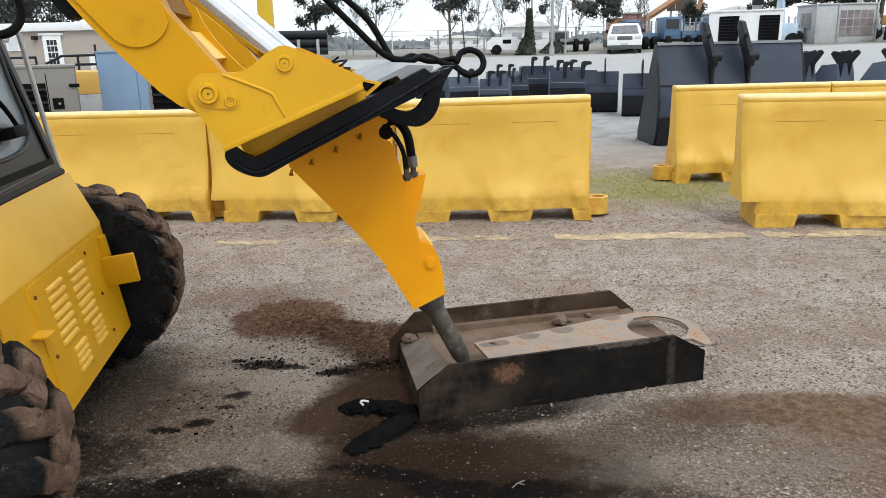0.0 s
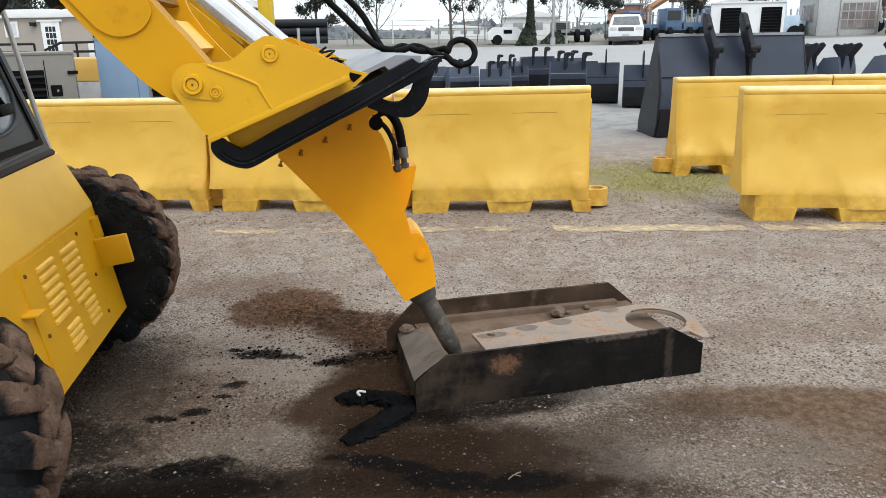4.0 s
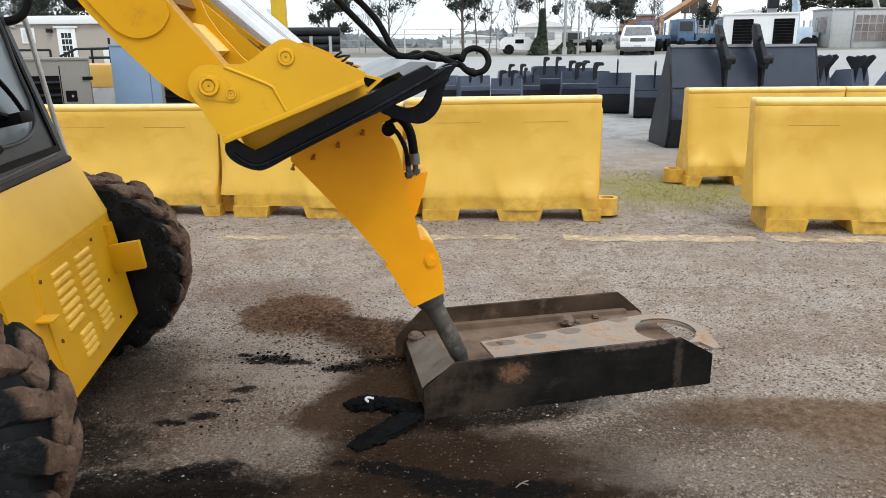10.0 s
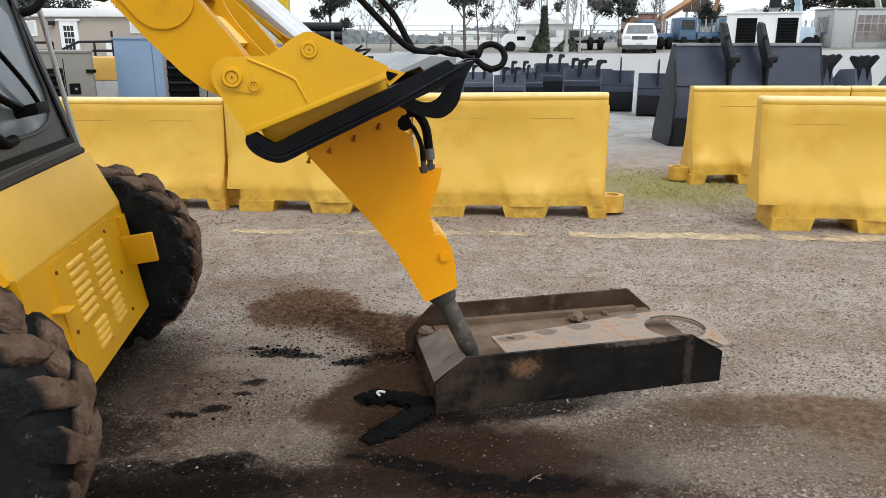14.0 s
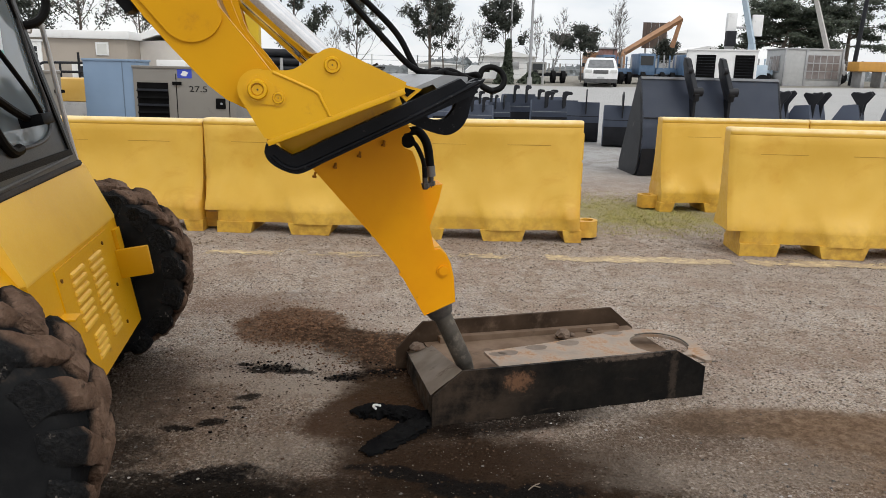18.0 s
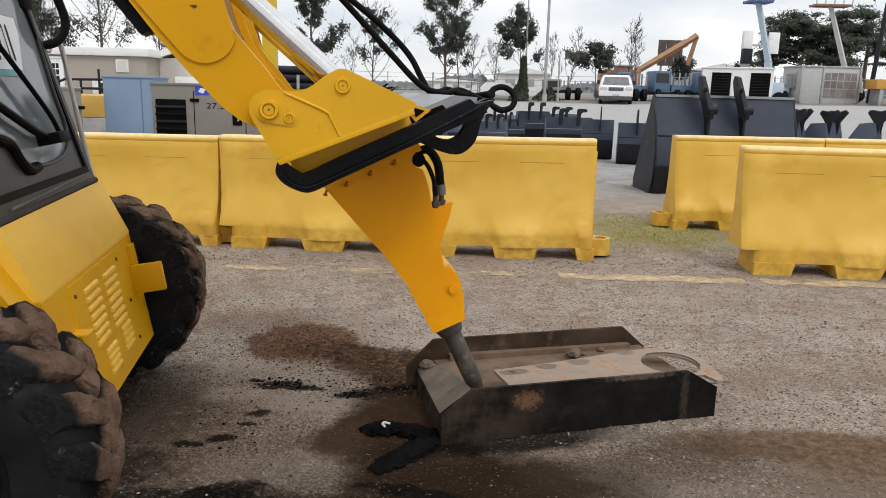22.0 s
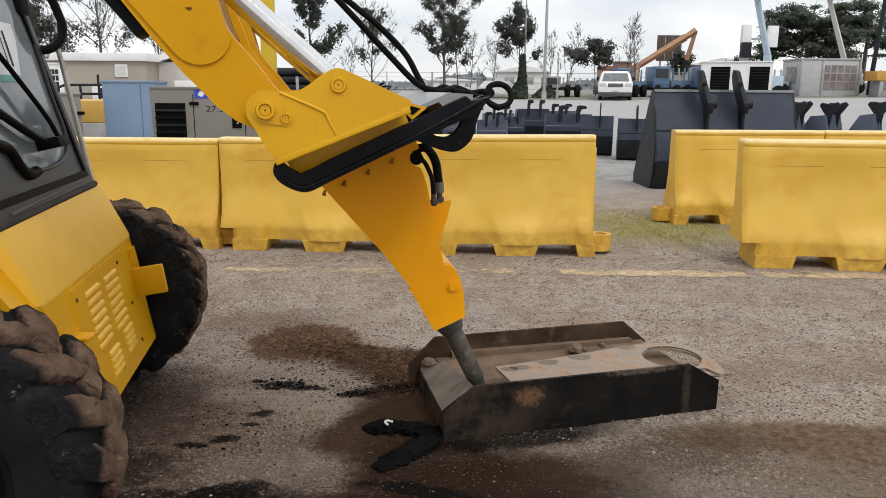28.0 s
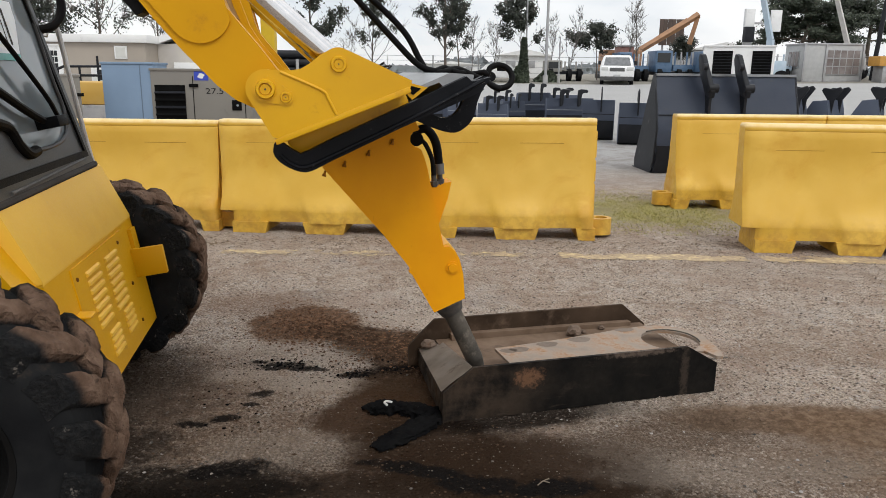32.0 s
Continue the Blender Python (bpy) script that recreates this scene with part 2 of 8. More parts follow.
CHIPS = plain("dark_stone_chips", (0.035, 0.031, 0.028), (0.16, 0.14, 0.122), 0.95, gloss=0.1, scale=45)
LITTER = plain("dry_leaf_litter", (0.06, 0.042, 0.028), (0.22, 0.165, 0.11), 0.95, gloss=0.1, scale=30)
STICKER = plain("white_sticker", (0.78, 0.86, 0.92), (0.74, 0.82, 0.88), 0.4)
TEAL = plain("teal_sticker_band", (0.12, 0.45, 0.43), (0.10, 0.40, 0.39), 0.4)
DECAL = plain("black_decal", (0.01, 0.01, 0.01), (0.014, 0.014, 0.014), 0.5, gloss=0.3)
DECALBLUE = plain("blue_decal", (0.03, 0.06, 0.45), (0.03, 0.06, 0.40), 0.5)


def leaf_material(name, a, b):
    m = Tree(name)
    k = m.n.new("ShaderNodeNewGeometry").outputs["Random Per Island"]
    return m.done(m.mix(k, a, b), 0.7)


def lug_material():
    """Dried mud caked on the tread face, bare rubber on the flanks of the lugs."""
    m = Tree("muddy_tyre_lugs")
    k = m.n.new("ShaderNodeMapping")
    k.inputs["Location"].default_value, k.inputs["Scale"].default_value = (1.125 - 1.6, 0, -0.430), (1, 0, 1)
    m.l.new(m.co, k.inputs["Vector"])
    v = m.n.new("ShaderNodeVectorMath")
    v.operation = "LENGTH"
    m.l.new(k.outputs[0], v.inputs[0])
    big, fine = m.noise(9, 6, 0.65), m.noise(70, 4, 0.6)
    # how far a point lies from the middle of its tyre, across the tread
    side = m.n.new("ShaderNodeSeparateXYZ")
    m.l.new(m.co, side.inputs[0])
    across = m.math("ABSOLUTE", m.math("SUBTRACT", m.math("ABSOLUTE", m.math("ADD", side.outputs["Y"], 0.05)), 0.835))
    across = m.math("ADD", across, m.math("MULTIPLY", m.math("SUBTRACT", big, 0.5), 0.05))
    tread = m.span(across, 0.132, 0.108)
    crest = m.math("MULTIPLY", m.math("MULTIPLY", m.span(across, 0.140, 0.150), m.span(across, 0.176, 0.164)), m.span(m.noise(26, 6, 0.75), 0.60, 0.66, 0, 0.7))
    mud = m.span(m.math("ADD", v.outputs["Value"], m.math("MULTIPLY", m.math("SUBTRACT", big, 0.5), 0.09)), 0.384, 0.410)
    caked = m.mix(m.span(m.noise(14, 5), 0.3, 0.7), (0.105, 0.063, 0.042), (0.215, 0.140, 0.099))
    caked = m.mix(m.span(m.noise(22, 8, 0.75, distort=0.6), 0.54, 0.66, 0, 0.85), caked, (0.036, 0.025, 0.019))
    rubber = m.mix(m.span(fine, 0.4, 0.7), (0.009, 0.0095, 0.0105), (0.019, 0.019, 0.019))
    rubber = m.mix(m.span(m.noise(13, 8, 0.7), 0.60, 0.72, 0, 0.5), rubber, (0.050, 0.040, 0.032))
    col = m.mix(m.math("MULTIPLY", mud, tread), rubber, caked)
    col = m.mix(crest, col, (0.20, 0.178, 0.155))
    m.bump(m.math("ADD", fine, m.math("MULTIPLY", m.noise(24, 6, 0.7), 1.8)), 1.0, 0.016)
    return m.done(col, 0.88, Specular_IOR_Level=0.15)


MUDDY = lug_material()
LEAF = leaf_material("dark_eucalyptus_leaves", (0.012, 0.016, 0.012), (0.040, 0.048, 0.032))
LEAFDARK = leaf_material("dark_cypress_leaves", (0.018, 0.026, 0.016), (0.060, 0.076, 0.044))
TWIG = leaf_material("bare_twigs", (0.085, 0.075, 0.068), (0.14, 0.125, 0.115))
GRASS = leaf_material("dry_green_grass", (0.26, 0.245, 0.065), (0.46, 0.405, 0.15))


def barrier_material():
    m = Tree("yellow_barrier_plastic")
    col = m.mix(m.span(m.noise(1.7, 3), 0.3, 0.7), (0.640, 0.378, 0.042), (0.700, 0.436, 0.064))
    col = m.mix(m.span(m.noise(1.9, 7, 0.6, distort=0.7), 0.50, 0.68, 0.0, 0.62), col, (0.560, 0.278, 0.016))
    col = m.mix(m.span(m.noise(3.1, 5, 0.5, distort=0.4), 0.56, 0.74, 0.0, 0.5), col, (0.760, 0.500, 0.085))
    z = m.n.new("ShaderNodeSeparateXYZ")
    m.l.new(m.co, z.inputs[0])
    # browner towards the bottom, in ragged patches
    low_tone = m.math("MULTIPLY", m.span(z.outputs["Z"], 0.36, 0.02), m.span(m.noise(9, 6, 0.7), 0.38, 0.64))
    col = m.mix(m.math("MULTIPLY", low_tone, 0.7), col, (0.41, 0.215, 0.034))
    # bleached, scuffed plastic and the top edge's highlight, painted as one pale band
    bleach_and_highlight = m.math("MULTIPLY", m.span(z.outputs["Z"], 0.962, 0.990), m.span(m.noise(7, 6, 0.7), 0.30, 0.60, 0.35, 0.85))
    col = m.mix(bleach_and_highlight, col, (0.80, 0.62, 0.32))
    m.bump(m.noise(55, 4), 0.12, 0.003)
    return m.done(col, m.span(m.noise(24, 4), 0.3, 0.7, 0.42, 0.6))


BARRIER = barrier_material()
MOULD = plain("dirty_mould_line", (0.36, 0.20, 0.03), (0.42, 0.25, 0.04), 0.7, gloss=0.2)


def trough_material():
    m = Tree("dirty_mill_scale_steel")
    z = m.n.new("ShaderNodeSeparateXYZ")
    m.l.new(m.co, z.inputs[0])
    col = m.mix(m.span(m.noise(5, 6, 0.65), 0.35, 0.65), (0.005, 0.0048, 0.0045), (0.013, 0.011, 0.009))
    col = m.mix(m.span(m.noise(6, 8, 0.7), 0.56, 0.72, 0, 0.6), col, (0.038, 0.028, 0.022))
    wob = m.noise(40, 7, 0.75)

    def patch(x, h, rx, rh):
        d = m.math("ADD", m.math("POWER", m.math("DIVIDE", m.math("SUBTRACT", z.outputs["X"], x), rx), 2.0), m.math("POWER", m.math("DIVIDE", m.math("SUBTRACT", z.outputs["Z"], h), rh), 2.0))
        return m.span(m.math("ADD", d, m.math("MULTIPLY", m.math("SUBTRACT", wob, 0.5), 9.0)), 2.2, -0.3)

    dust = m.math("MULTIPLY", m.span(z.outputs["X"], 0.56, 0.1), m.span(m.noise(5, 7, 0.68), 0.36, 0.62))
    col = m.mix(m.math("MULTIPLY", dust, 0.70), col, (0.070, 0.048, 0.033))
    near = m.span(z.outputs["Y"], 0.05, 0.03)
    col = m.mix(m.math("MULTIPLY", patch(0.365, 0.155, 0.055, 0.034), near), col, (0.150, 0.078, 0.044))
    col = m.mix(m.math("MULTIPLY", m.math("MULTIPLY", patch(1.085, 0.10, 0.018, 0.13), near), 0.42), col, (0.09, 0.066, 0.050))
    col = m.mix(m.math("MULTIPLY", m.math("MULTIPLY", patch(0.86, 0.214, 0.14, 0.012), near), 0.6), col, (0.16, 0.12, 0.095))
    k = m.n.new("ShaderNodeMapping")
    k.inputs["Scale"].default_value = (3.0, 3.0, 14.0)
    m.l.new(m.co, k.inputs["Vector"])
    smear = m.noise(2.2, 7, 0.72, co=k.outputs[0])
    col = m.mix(m.math("MULTIPLY", m.span(smear, 0.56, 0.72), m.span(z.outputs["X"], 1.3, 0.2, 0.25, 0.65)), col, (0.060, 0.044, 0.034))
    col = m.mix(m.span(m.noise(75, 5, 0.8), 0.70, 0.76, 0, 0.6), col, (0.15, 0.095, 0.06))
    m.bump(m.noise(60, 5), 0.3, 0.003)
    return m.done(col, m.span(m.noise(30, 4), 0.3, 0.7, 0.55, 0.85), 0.1, Specular_IOR_Level=0.12)


TROUGH = trough_material()
INSIDE = plain("dusty_trough_floor", (0.118, 0.078, 0.052), (0.185, 0.130, 0.092), 0.9, gloss=0.15, scale=6, fine=70, bump=0.35, dirt=(0.085, 0.064, 0.05), amount=0.10, dirt_scale=8)
FLAME = plain("flame_cut_plate", (0.230, 0.186, 0.148), (0.365, 0.308, 0.255), 0.75, 0.05, gloss=0.2, scale=6, fine=70, bump=0.3, dirt=(0.27, 0.145, 0.07), amount=0.24, dirt_scale=6)
DAMP = plain("damp_mark", (0.125, 0.092, 0.068), (0.16, 0.12, 0.090), 0.7, scale=20)


def stains(m, col, wob, drops, fine, k):
    """Soil, wet mud, spilt oil and painted shade on the yard, each in a ragged outline of its own."""
    def stain_or_shade(c, amount, *ellipse, base=None, edge=wob):
        lo, hi = amount * 0.90, amount
        if amount < 0.8 and isinstance(c, tuple) and c[0] < 0.24:
            # a thin film fills the gaps and leaves the tops of the chippings bare
            lo, hi = min(1.0, amount * 1.25), amount * 0.45
        return m.mix(m.math("MULTIPLY", m.spot(*ellipse, wob=edge), m.span(fine, 0.36, 0.64, lo * k, hi * k)), base, c)

    dark, wet = (0.040, 0.0235, 0.0138), (0.018, 0.0110, 0.0070)
    lumps = m.noise(26, 6, 0.7)
    soil = m.mix(m.span(lumps, 0.40, 0.62), (0.086, 0.048, 0.028), (0.205, 0.117, 0.068))
    tan = m.mix(m.span(lumps, 0.38, 0.64), (0.128, 0.080, 0.049), (0.232, 0.155, 0.100))
    trail = m.mix(m.span(lumps, 0.42, 0.64), (0.046, 0.027, 0.0165), (0.118, 0.072, 0.044))
    # thin brown film towards the bottom of the yard, and brown patches round the wheels
    col = stain_or_shade((0.125, 0.084, 0.056), 0.62, 0.9, 2.22, 1.3, 0.40, 0, 0.6, 0.5, base=col)
    col = stain_or_shade((0.165, 0.108, 0.073), 0.50, -1.15, 2.70, 0.42, 0.55, 8, 0.7, 0.5, base=col)
    col = stain_or_shade((0.195, 0.122, 0.084), 0.65, -1.25, 4.10, 0.34, 0.22, 0, 0.7, 0.6, base=col)
    col = stain_or_shade((0.20, 0.138, 0.098), 0.40, 1.62, 3.35, 0.60, 0.16, 4, 0.8, 0.6, base=col)
    # shade beside the far front tyre, painted as a dark patch
    col = stain_or_shade((0.050, 0.038, 0.030), 0.75, -1.56, 3.05, 0.34, 0.30, 0, 0.5, 0.5, base=col)
    # brown film again
    col = stain_or_shade((0.080, 0.055, 0.039), 0.50, -0.92, 2.46, 0.55, 0.30, 6, 0.9, 0.6, base=col, edge=drops)
    # shade under the loader's front, put into the ground colour
    col = stain_or_shade((0.052, 0.037, 0.027), 0.80, -1.42, 2.78, 0.34, 0.36, 6, 0.8, 0.6, base=col, edge=drops)
    # tan soil beside the trough
    col = stain_or_shade(tan, 0.92, 1.30, 2.62, 0.52, 0.135, 2, 0.5, 0.25, base=col)
    col = stain_or_shade(tan, 0.94, 1.78, 2.50, 0.58, 0.20, -6, 0.5, 0.3, base=col)
    col = stain_or_shade(tan, 0.70, 1.70, 2.18, 0.55, 0.20, -10, 0.7, 0.5, base=col)
    # spread mound of soil and the darker trail from it to the trough
    col = stain_or_shade(soil, 0.93, -0.845, 3.735, 0.295, 0.335, 0, 0.42, 0.12, base=col)
    col = stain_or_shade(trail, 0.93, -0.60, 3.58, 0.26, 0.15, -24, 0.6, 0.22, base=col)
    col = stain_or_shade(trail, 0.95, -0.38, 3.44, 0.32, 0.21, -16, 0.6, 0.20, base=col)
    col = stain_or_shade(trail, 0.95, -0.18, 3.30, 0.30, 0.30, -10, 0.6, 0.20, base=col)
    col = stain_or_shade(trail, 0.95, -0.18, 3.00, 0.30, 0.22, 0, 0.55, 0.25, base=col)
    col = stain_or_shade(wet, 0.75, -0.32, 3.10, 0.22, 0.07, 8, 0.7, 0.35, base=col)
    # damp brown soil round the rag and under the chisel
    col = stain_or_shade((0.058, 0.034, 0.019), 0.97, -0.26, 2.88, 0.28, 0.16, -10, 0.5, 0.25, base=col)
    col = stain_or_shade((0.056, 0.030, 0.0160), 0.97, -0.33, 2.64, 0.30, 0.21, 6, 0.5, 0.2, base=col)
    col = stain_or_shade(dark, 0.96, -0.15, 2.36, 0.33, 0.28, -20, 0.45, 0.25, base=col)
    col = stain_or_shade((0.040, 0.0250, 0.0160), 0.62, -0.45, 2.22, 0.42, 0.15, 4, 0.7, 0.5, base=col, edge=drops)
    col = stain_or_shade((0.034, 0.0200, 0.0120), 0.98, 0.16, 2.22, 0.55, 0.26, 0, 0.45, 0.3, base=col)
    # shadow at the foot of the trough's near wall, painted into the ground
    col = stain_or_shade((0.014, 0.0100, 0.0075), 0.98, 0.22, 2.63, 0.46, 0.105, 14, 0.45, 0.35, base=col)
    # dark brown soil along the bottom of the yard
    col = stain_or_shade((0.026, 0.0160, 0.0098), 0.97, -0.30, 2.00, 1.05, 0.19, 2, 0.5, 0.3, base=col)
    for x, y, rx, ry in ((0.60, 2.36, 0.17, 0.09), (0.80, 2.20, 0.32, 0.10), (1.27, 2.23, 0.17, 0.085), (0.66, 2.70, 0.20, 0.05), (-0.72, 2.36, 0.24, 0.14), (-0.62, 3.29, 0.11, 0.08), (-0.70, 2.94, 0.20, 0.09)):
        col = stain_or_shade((0.250, 0.208, 0.170), 0.42, x, y, rx, ry, 0, 0.8, 0.5, base=col, edge=drops)
    col = stain_or_shade((0.085, 0.057, 0.039), 0.72, 0.80, 2.50, 0.42, 0.16, 14, 0.8, 0.6, base=col)
    # clean pale gravel left between the soil and the oil
    for x, y, rx, ry in ((-0.66, 3.24, 0.16, 0.10), (-0.68, 2.96, 0.20, 0.11), (-0.98, 3.38, 0.26, 0.10), (-1.02, 3.04, 0.14, 0.08), (-0.10, 3.80, 0.30, 0.12)):
        col = stain_or_shade((0.470, 0.395, 0.325), 0.55, x, y, rx, ry, 0, 0.8, 0.5, base=col, edge=drops)
    col = stain_or_shade((0.011, 0.0090, 0.0074), 0.97, -0.95, 2.10, 0.40, 0.15, 0, 0.7, 0.3, base=col, edge=drops)
    col = stain_or_shade((0.022, 0.0165, 0.0130), 0.88, -1.34, 2.36, 0.26, 0.18, 0, 0.9, 0.5, base=col, edge=drops)
    # spilt oil
    for x, y, rx, ry, turn in ((-0.84, 3.15, 0.13, 0.050, 0), (-0.70, 3.12, 0.07, 0.030, -10), (-0.97, 3.20, 0.04, 0.02, 0), (-0.50, 3.05, 0.09, 0.035, 10), (-0.30, 3.13, 0.12, 0.030, 8), (-0.885, 2.835, 0.052, 0.036, 15), (-0.905, 2.735, 0.034, 0.018, 0),
                               (-0.975, 2.610, 0.048, 0.034, 8), (-1.10, 2.56, 0.06, 0.026, 0), (-0.87, 2.22, 0.15, 0.06, 8), (-0.20, 2.22, 0.20, 0.042, -16), (0.02, 2.12, 0.16, 0.055, -10), (0.26, 2.10, 0.14, 0.055, 8)):
        col = stain_or_shade((0.009, 0.008, 0.0075), 0.97, x, y, rx, ry, turn, 1.0, 0.25, base=col, edge=drops)
    return col


def ground_material():
    m = Tree("gravel_yard")
    wob, wide, drops = m.noise(6.5, 10, 0.74), m.noise(1.1, 5, 0.6), m.noise(16, 6, 0.7)
    fine, grit = m.noise(85, 6, 0.8), m.cells(80)
    mid = m.noise(17, 5, 0.7)
    tone = m.n.new("ShaderNodeSeparateColor")
    m.l.new(m.cells(120, out="Color"), tone.inputs[0])
    big = m.n.new("ShaderNodeSeparateColor")
    m.l.new(m.cells(62, out="Color"), big.inputs[0])
    col = m.mix(m.span(fine, 0.36, 0.62), (0.128, 0.094, 0.071), (0.640, 0.535, 0.440))
    col = m.mix(m.span(tone.outputs[0], 0.76, 0.95, 0, 0.6), col, (0.53, 0.475, 0.425))
    col = m.mix(m.span(tone.outputs[1], 0.80, 0.97, 0, 0.4), col, (0.085, 0.063, 0.049))
    col = m.mix(m.span(big.outputs[0], 0.88, 0.95, 0, 0.55), col, (0.50, 0.475, 0.445))
    # brown dust in ragged drifts at three scales, and paler swept patches
    col = m.mix(m.span(m.noise(5.2, 9, 0.80), 0.48, 0.60, 0, 0.58), col, (0.205, 0.140, 0.097))
    col = m.mix(m.span(m.noise(1.35, 9, 0.72), 0.46, 0.62, 0, 0.58), col, (0.278, 0.198, 0.146))
    col = m.mix(m.span(m.noise(3.1, 9, 0.76, distort=0.5), 0.53, 0.64, 0, 0.55), col, (0.470, 0.408, 0.352))
    col = m.mix(m.span(mid, 0.54, 0.66, 0, 0.40), col, (0.145, 0.102, 0.074))
    # pinkish dust and bluish chippings in broad, faint patches
    col = m.mix(m.span(m.noise(2.3, 8, 0.7, distort=0.8), 0.50, 0.62, 0, 0.40), col, (0.330, 0.232, 0.180))
    col = m.mix(m.span(m.noise(1.9, 8, 0.75, distort=0.4), 0.54, 0.66, 0, 0.35), col, (0.300, 0.288, 0.280))
    col = m.mix(m.span(m.noise(0.45, 5), 0.45, 0.62, 0, 0.25), col, (0.37, 0.325, 0.29))
    # paler road beyond the barriers, and the verge behind it
    z = m.n.new("ShaderNodeSeparateXYZ")
    m.l.new(m.co, z.inputs[0])
    road = m.span(m.math("ADD", z.outputs["Y"], m.math("MULTIPLY", wide, 2.5)), 9.6, 14.0)
    col = m.mix(road, col, m.mix(m.noise(0.3, 5), (0.385, 0.380, 0.372), (0.475, 0.470, 0.458)))
    thin = m.math("MULTIPLY", m.span(z.outputs["Y"], 20.0, 10.0), m.span(m.noise(1.5, 9, 0.75, distort=0.6), 0.42, 0.60, 0.15, 0.85))
    col = m.mix(m.math("MULTIPLY", thin, road), col, m.mix(fine, (0.13, 0.112, 0.098), (0.36, 0.325, 0.295)))
    verge = m.span(m.math("ADD", z.outputs["Y"], m.math("MULTIPLY", wob, 1.5)), 42.5, 44.0)
    col = m.mix(verge, col, m.mix(m.noise(0.7, 6), (0.22, 0.205, 0.175), (0.30, 0.285, 0.25)))
    turf = m.spot(2.1, 7.3, 0.95, 0.75, 0, 0.8, 0.5, wob)
    col = m.mix(m.math("MULTIPLY", turf, 0.75), col, m.mix(mid, (0.20, 0.185, 0.065), (0.33, 0.285, 0.125)))
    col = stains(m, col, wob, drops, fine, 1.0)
    h = m.math("ADD", m.math("MULTIPLY", grit, 0.7), m.math("MULTIPLY", fine, 0.6))
    m.bump(h, 1.0, 0.020)
    damp = m.spot(-0.1, 2.4, 0.7, 0.4, 0, 0.7, 0.5, wob)
    return m.done(col, m.math("SUBTRACT", 0.95, m.math("MULTIPLY", damp, 0.1)), Specular_IOR_Level=0.03)


GROUND = ground_material()


def stone_material():
    m = Tree("loose_gravel")
    k = m.n.new("ShaderNodeNewGeometry").outputs["Random Per Island"]
    col = m.mix(m.span(k, 0.1, 1.0), (0.115, 0.086, 0.066), (0.46, 0.393, 0.330))
    col = m.mix(m.span(k, 0.975, 0.98), col, (0.50, 0.46, 0.42))
    col = stains(m, col, m.noise(6.5, 10, 0.74), m.noise(16, 6, 0.7), m.noise(75, 5, 0.75), 0.84)
    col = m.mix(m.span(k, 0.988, 0.989), col, (0.34, 0.315, 0.29))
    return m.done(col, 0.9, Specular_IOR_Level=0.06)


STONE = stone_material()


def glass_material(name, tint, rough=0.02):
    m = Tree(name)
    return m.done(tint, m.span(m.noise(6, 4), 0.4, 0.7, rough, rough + 0.06), 0.0, Transmission_Weight=0.55, IOR=1.45)


GLASS = glass_material("cab_glass", (0.40, 0.48, 0.53))


# ---- mesh helpers ----
def part(name, bm, material, parent=None, label="", soft=True, crease=35):
    """Link a bmesh as one mesh object, under a thing or a part."""
    bmesh.ops.recalc_face_normals(bm, faces=bm.faces)
    if soft:
        for f in bm.faces:
            f.smooth = True
        for e in bm.edges:
            if len(e.link_faces) == 2 and e.calc_face_angle(0) > radians(crease):
                e.smooth = False
    me = bpy.data.meshes.new(name)
    bm.to_mesh(me)
    bm.free()
    me.materials.append(material)
    ob = new(name, me)
    if parent:
        ob.parent = parent
    if label:
        ob["label"] = label
    return ob


def thing(name, m, label, category, group="", kind=""):
    ob = new(name)
    ob.matrix_world = m
    ob.empty_display_size = 0.1
    return tagged(ob, label, category, group, kind)


def box(bm, a, b, m=None):
    r = bmesh.ops.create_cube(bm, size=1)
    c, s = [(p + q) / 2 for p, q in zip(a, b)], [abs(q - p) for p, q in zip(a, b)]
    bmesh.ops.transform(bm, matrix=(m or Matrix()) @ Matrix.Translation(c) @ Matrix.Diagonal((*s, 1)), verts=r["verts"])
    return r["verts"]


def bevel(bm, w, n=2, angle=30):
    es = [e for e in bm.edges if len(e.link_faces) == 2 and e.calc_face_angle(0) > radians(angle)]
    bmesh.ops.bevel(bm, geom=es, offset=w, segments=n, profile=0.6, affect="EDGES", clamp_overlap=True)


def rbox(a, b, w=0.006, m=None):
    bm = bmesh.new()
    box(bm, a, b, m)
    bevel(bm, w)
    return bm


def prism(bm, pts, y0, y1, m=None):
    """A side profile of (x, z) points, extruded from y0 to y1."""
    lo, hi = [bm.verts.new((x, y0, z)) for x, z in pts], [bm.verts.new((x, y1, z)) for x, z in pts]
    bm.faces.new(lo)
    bm.faces.new(hi[::-1])
    for i in range(len(pts)):
        j = (i + 1) % len(pts)
        bm.faces.new((lo[i], hi[i], hi[j], lo[j]))
    if m:
        bmesh.ops.transform(bm, matrix=m, verts=lo + hi)
    return bm


def rod(bm, a, b, r, r2=None, n=20, caps=True):
    a, b = Vector(a), Vector(b)
    turn = (b - a).to_track_quat("Z", "Y").to_matrix().to_4x4()
    bmesh.ops.create_cone(bm, cap_ends=caps, segments=n, radius1=r, radius2=r if r2 is None else r2, depth=(b - a).length, matrix=Matrix.Translation((a + b) / 2) @ turn)
    return bm


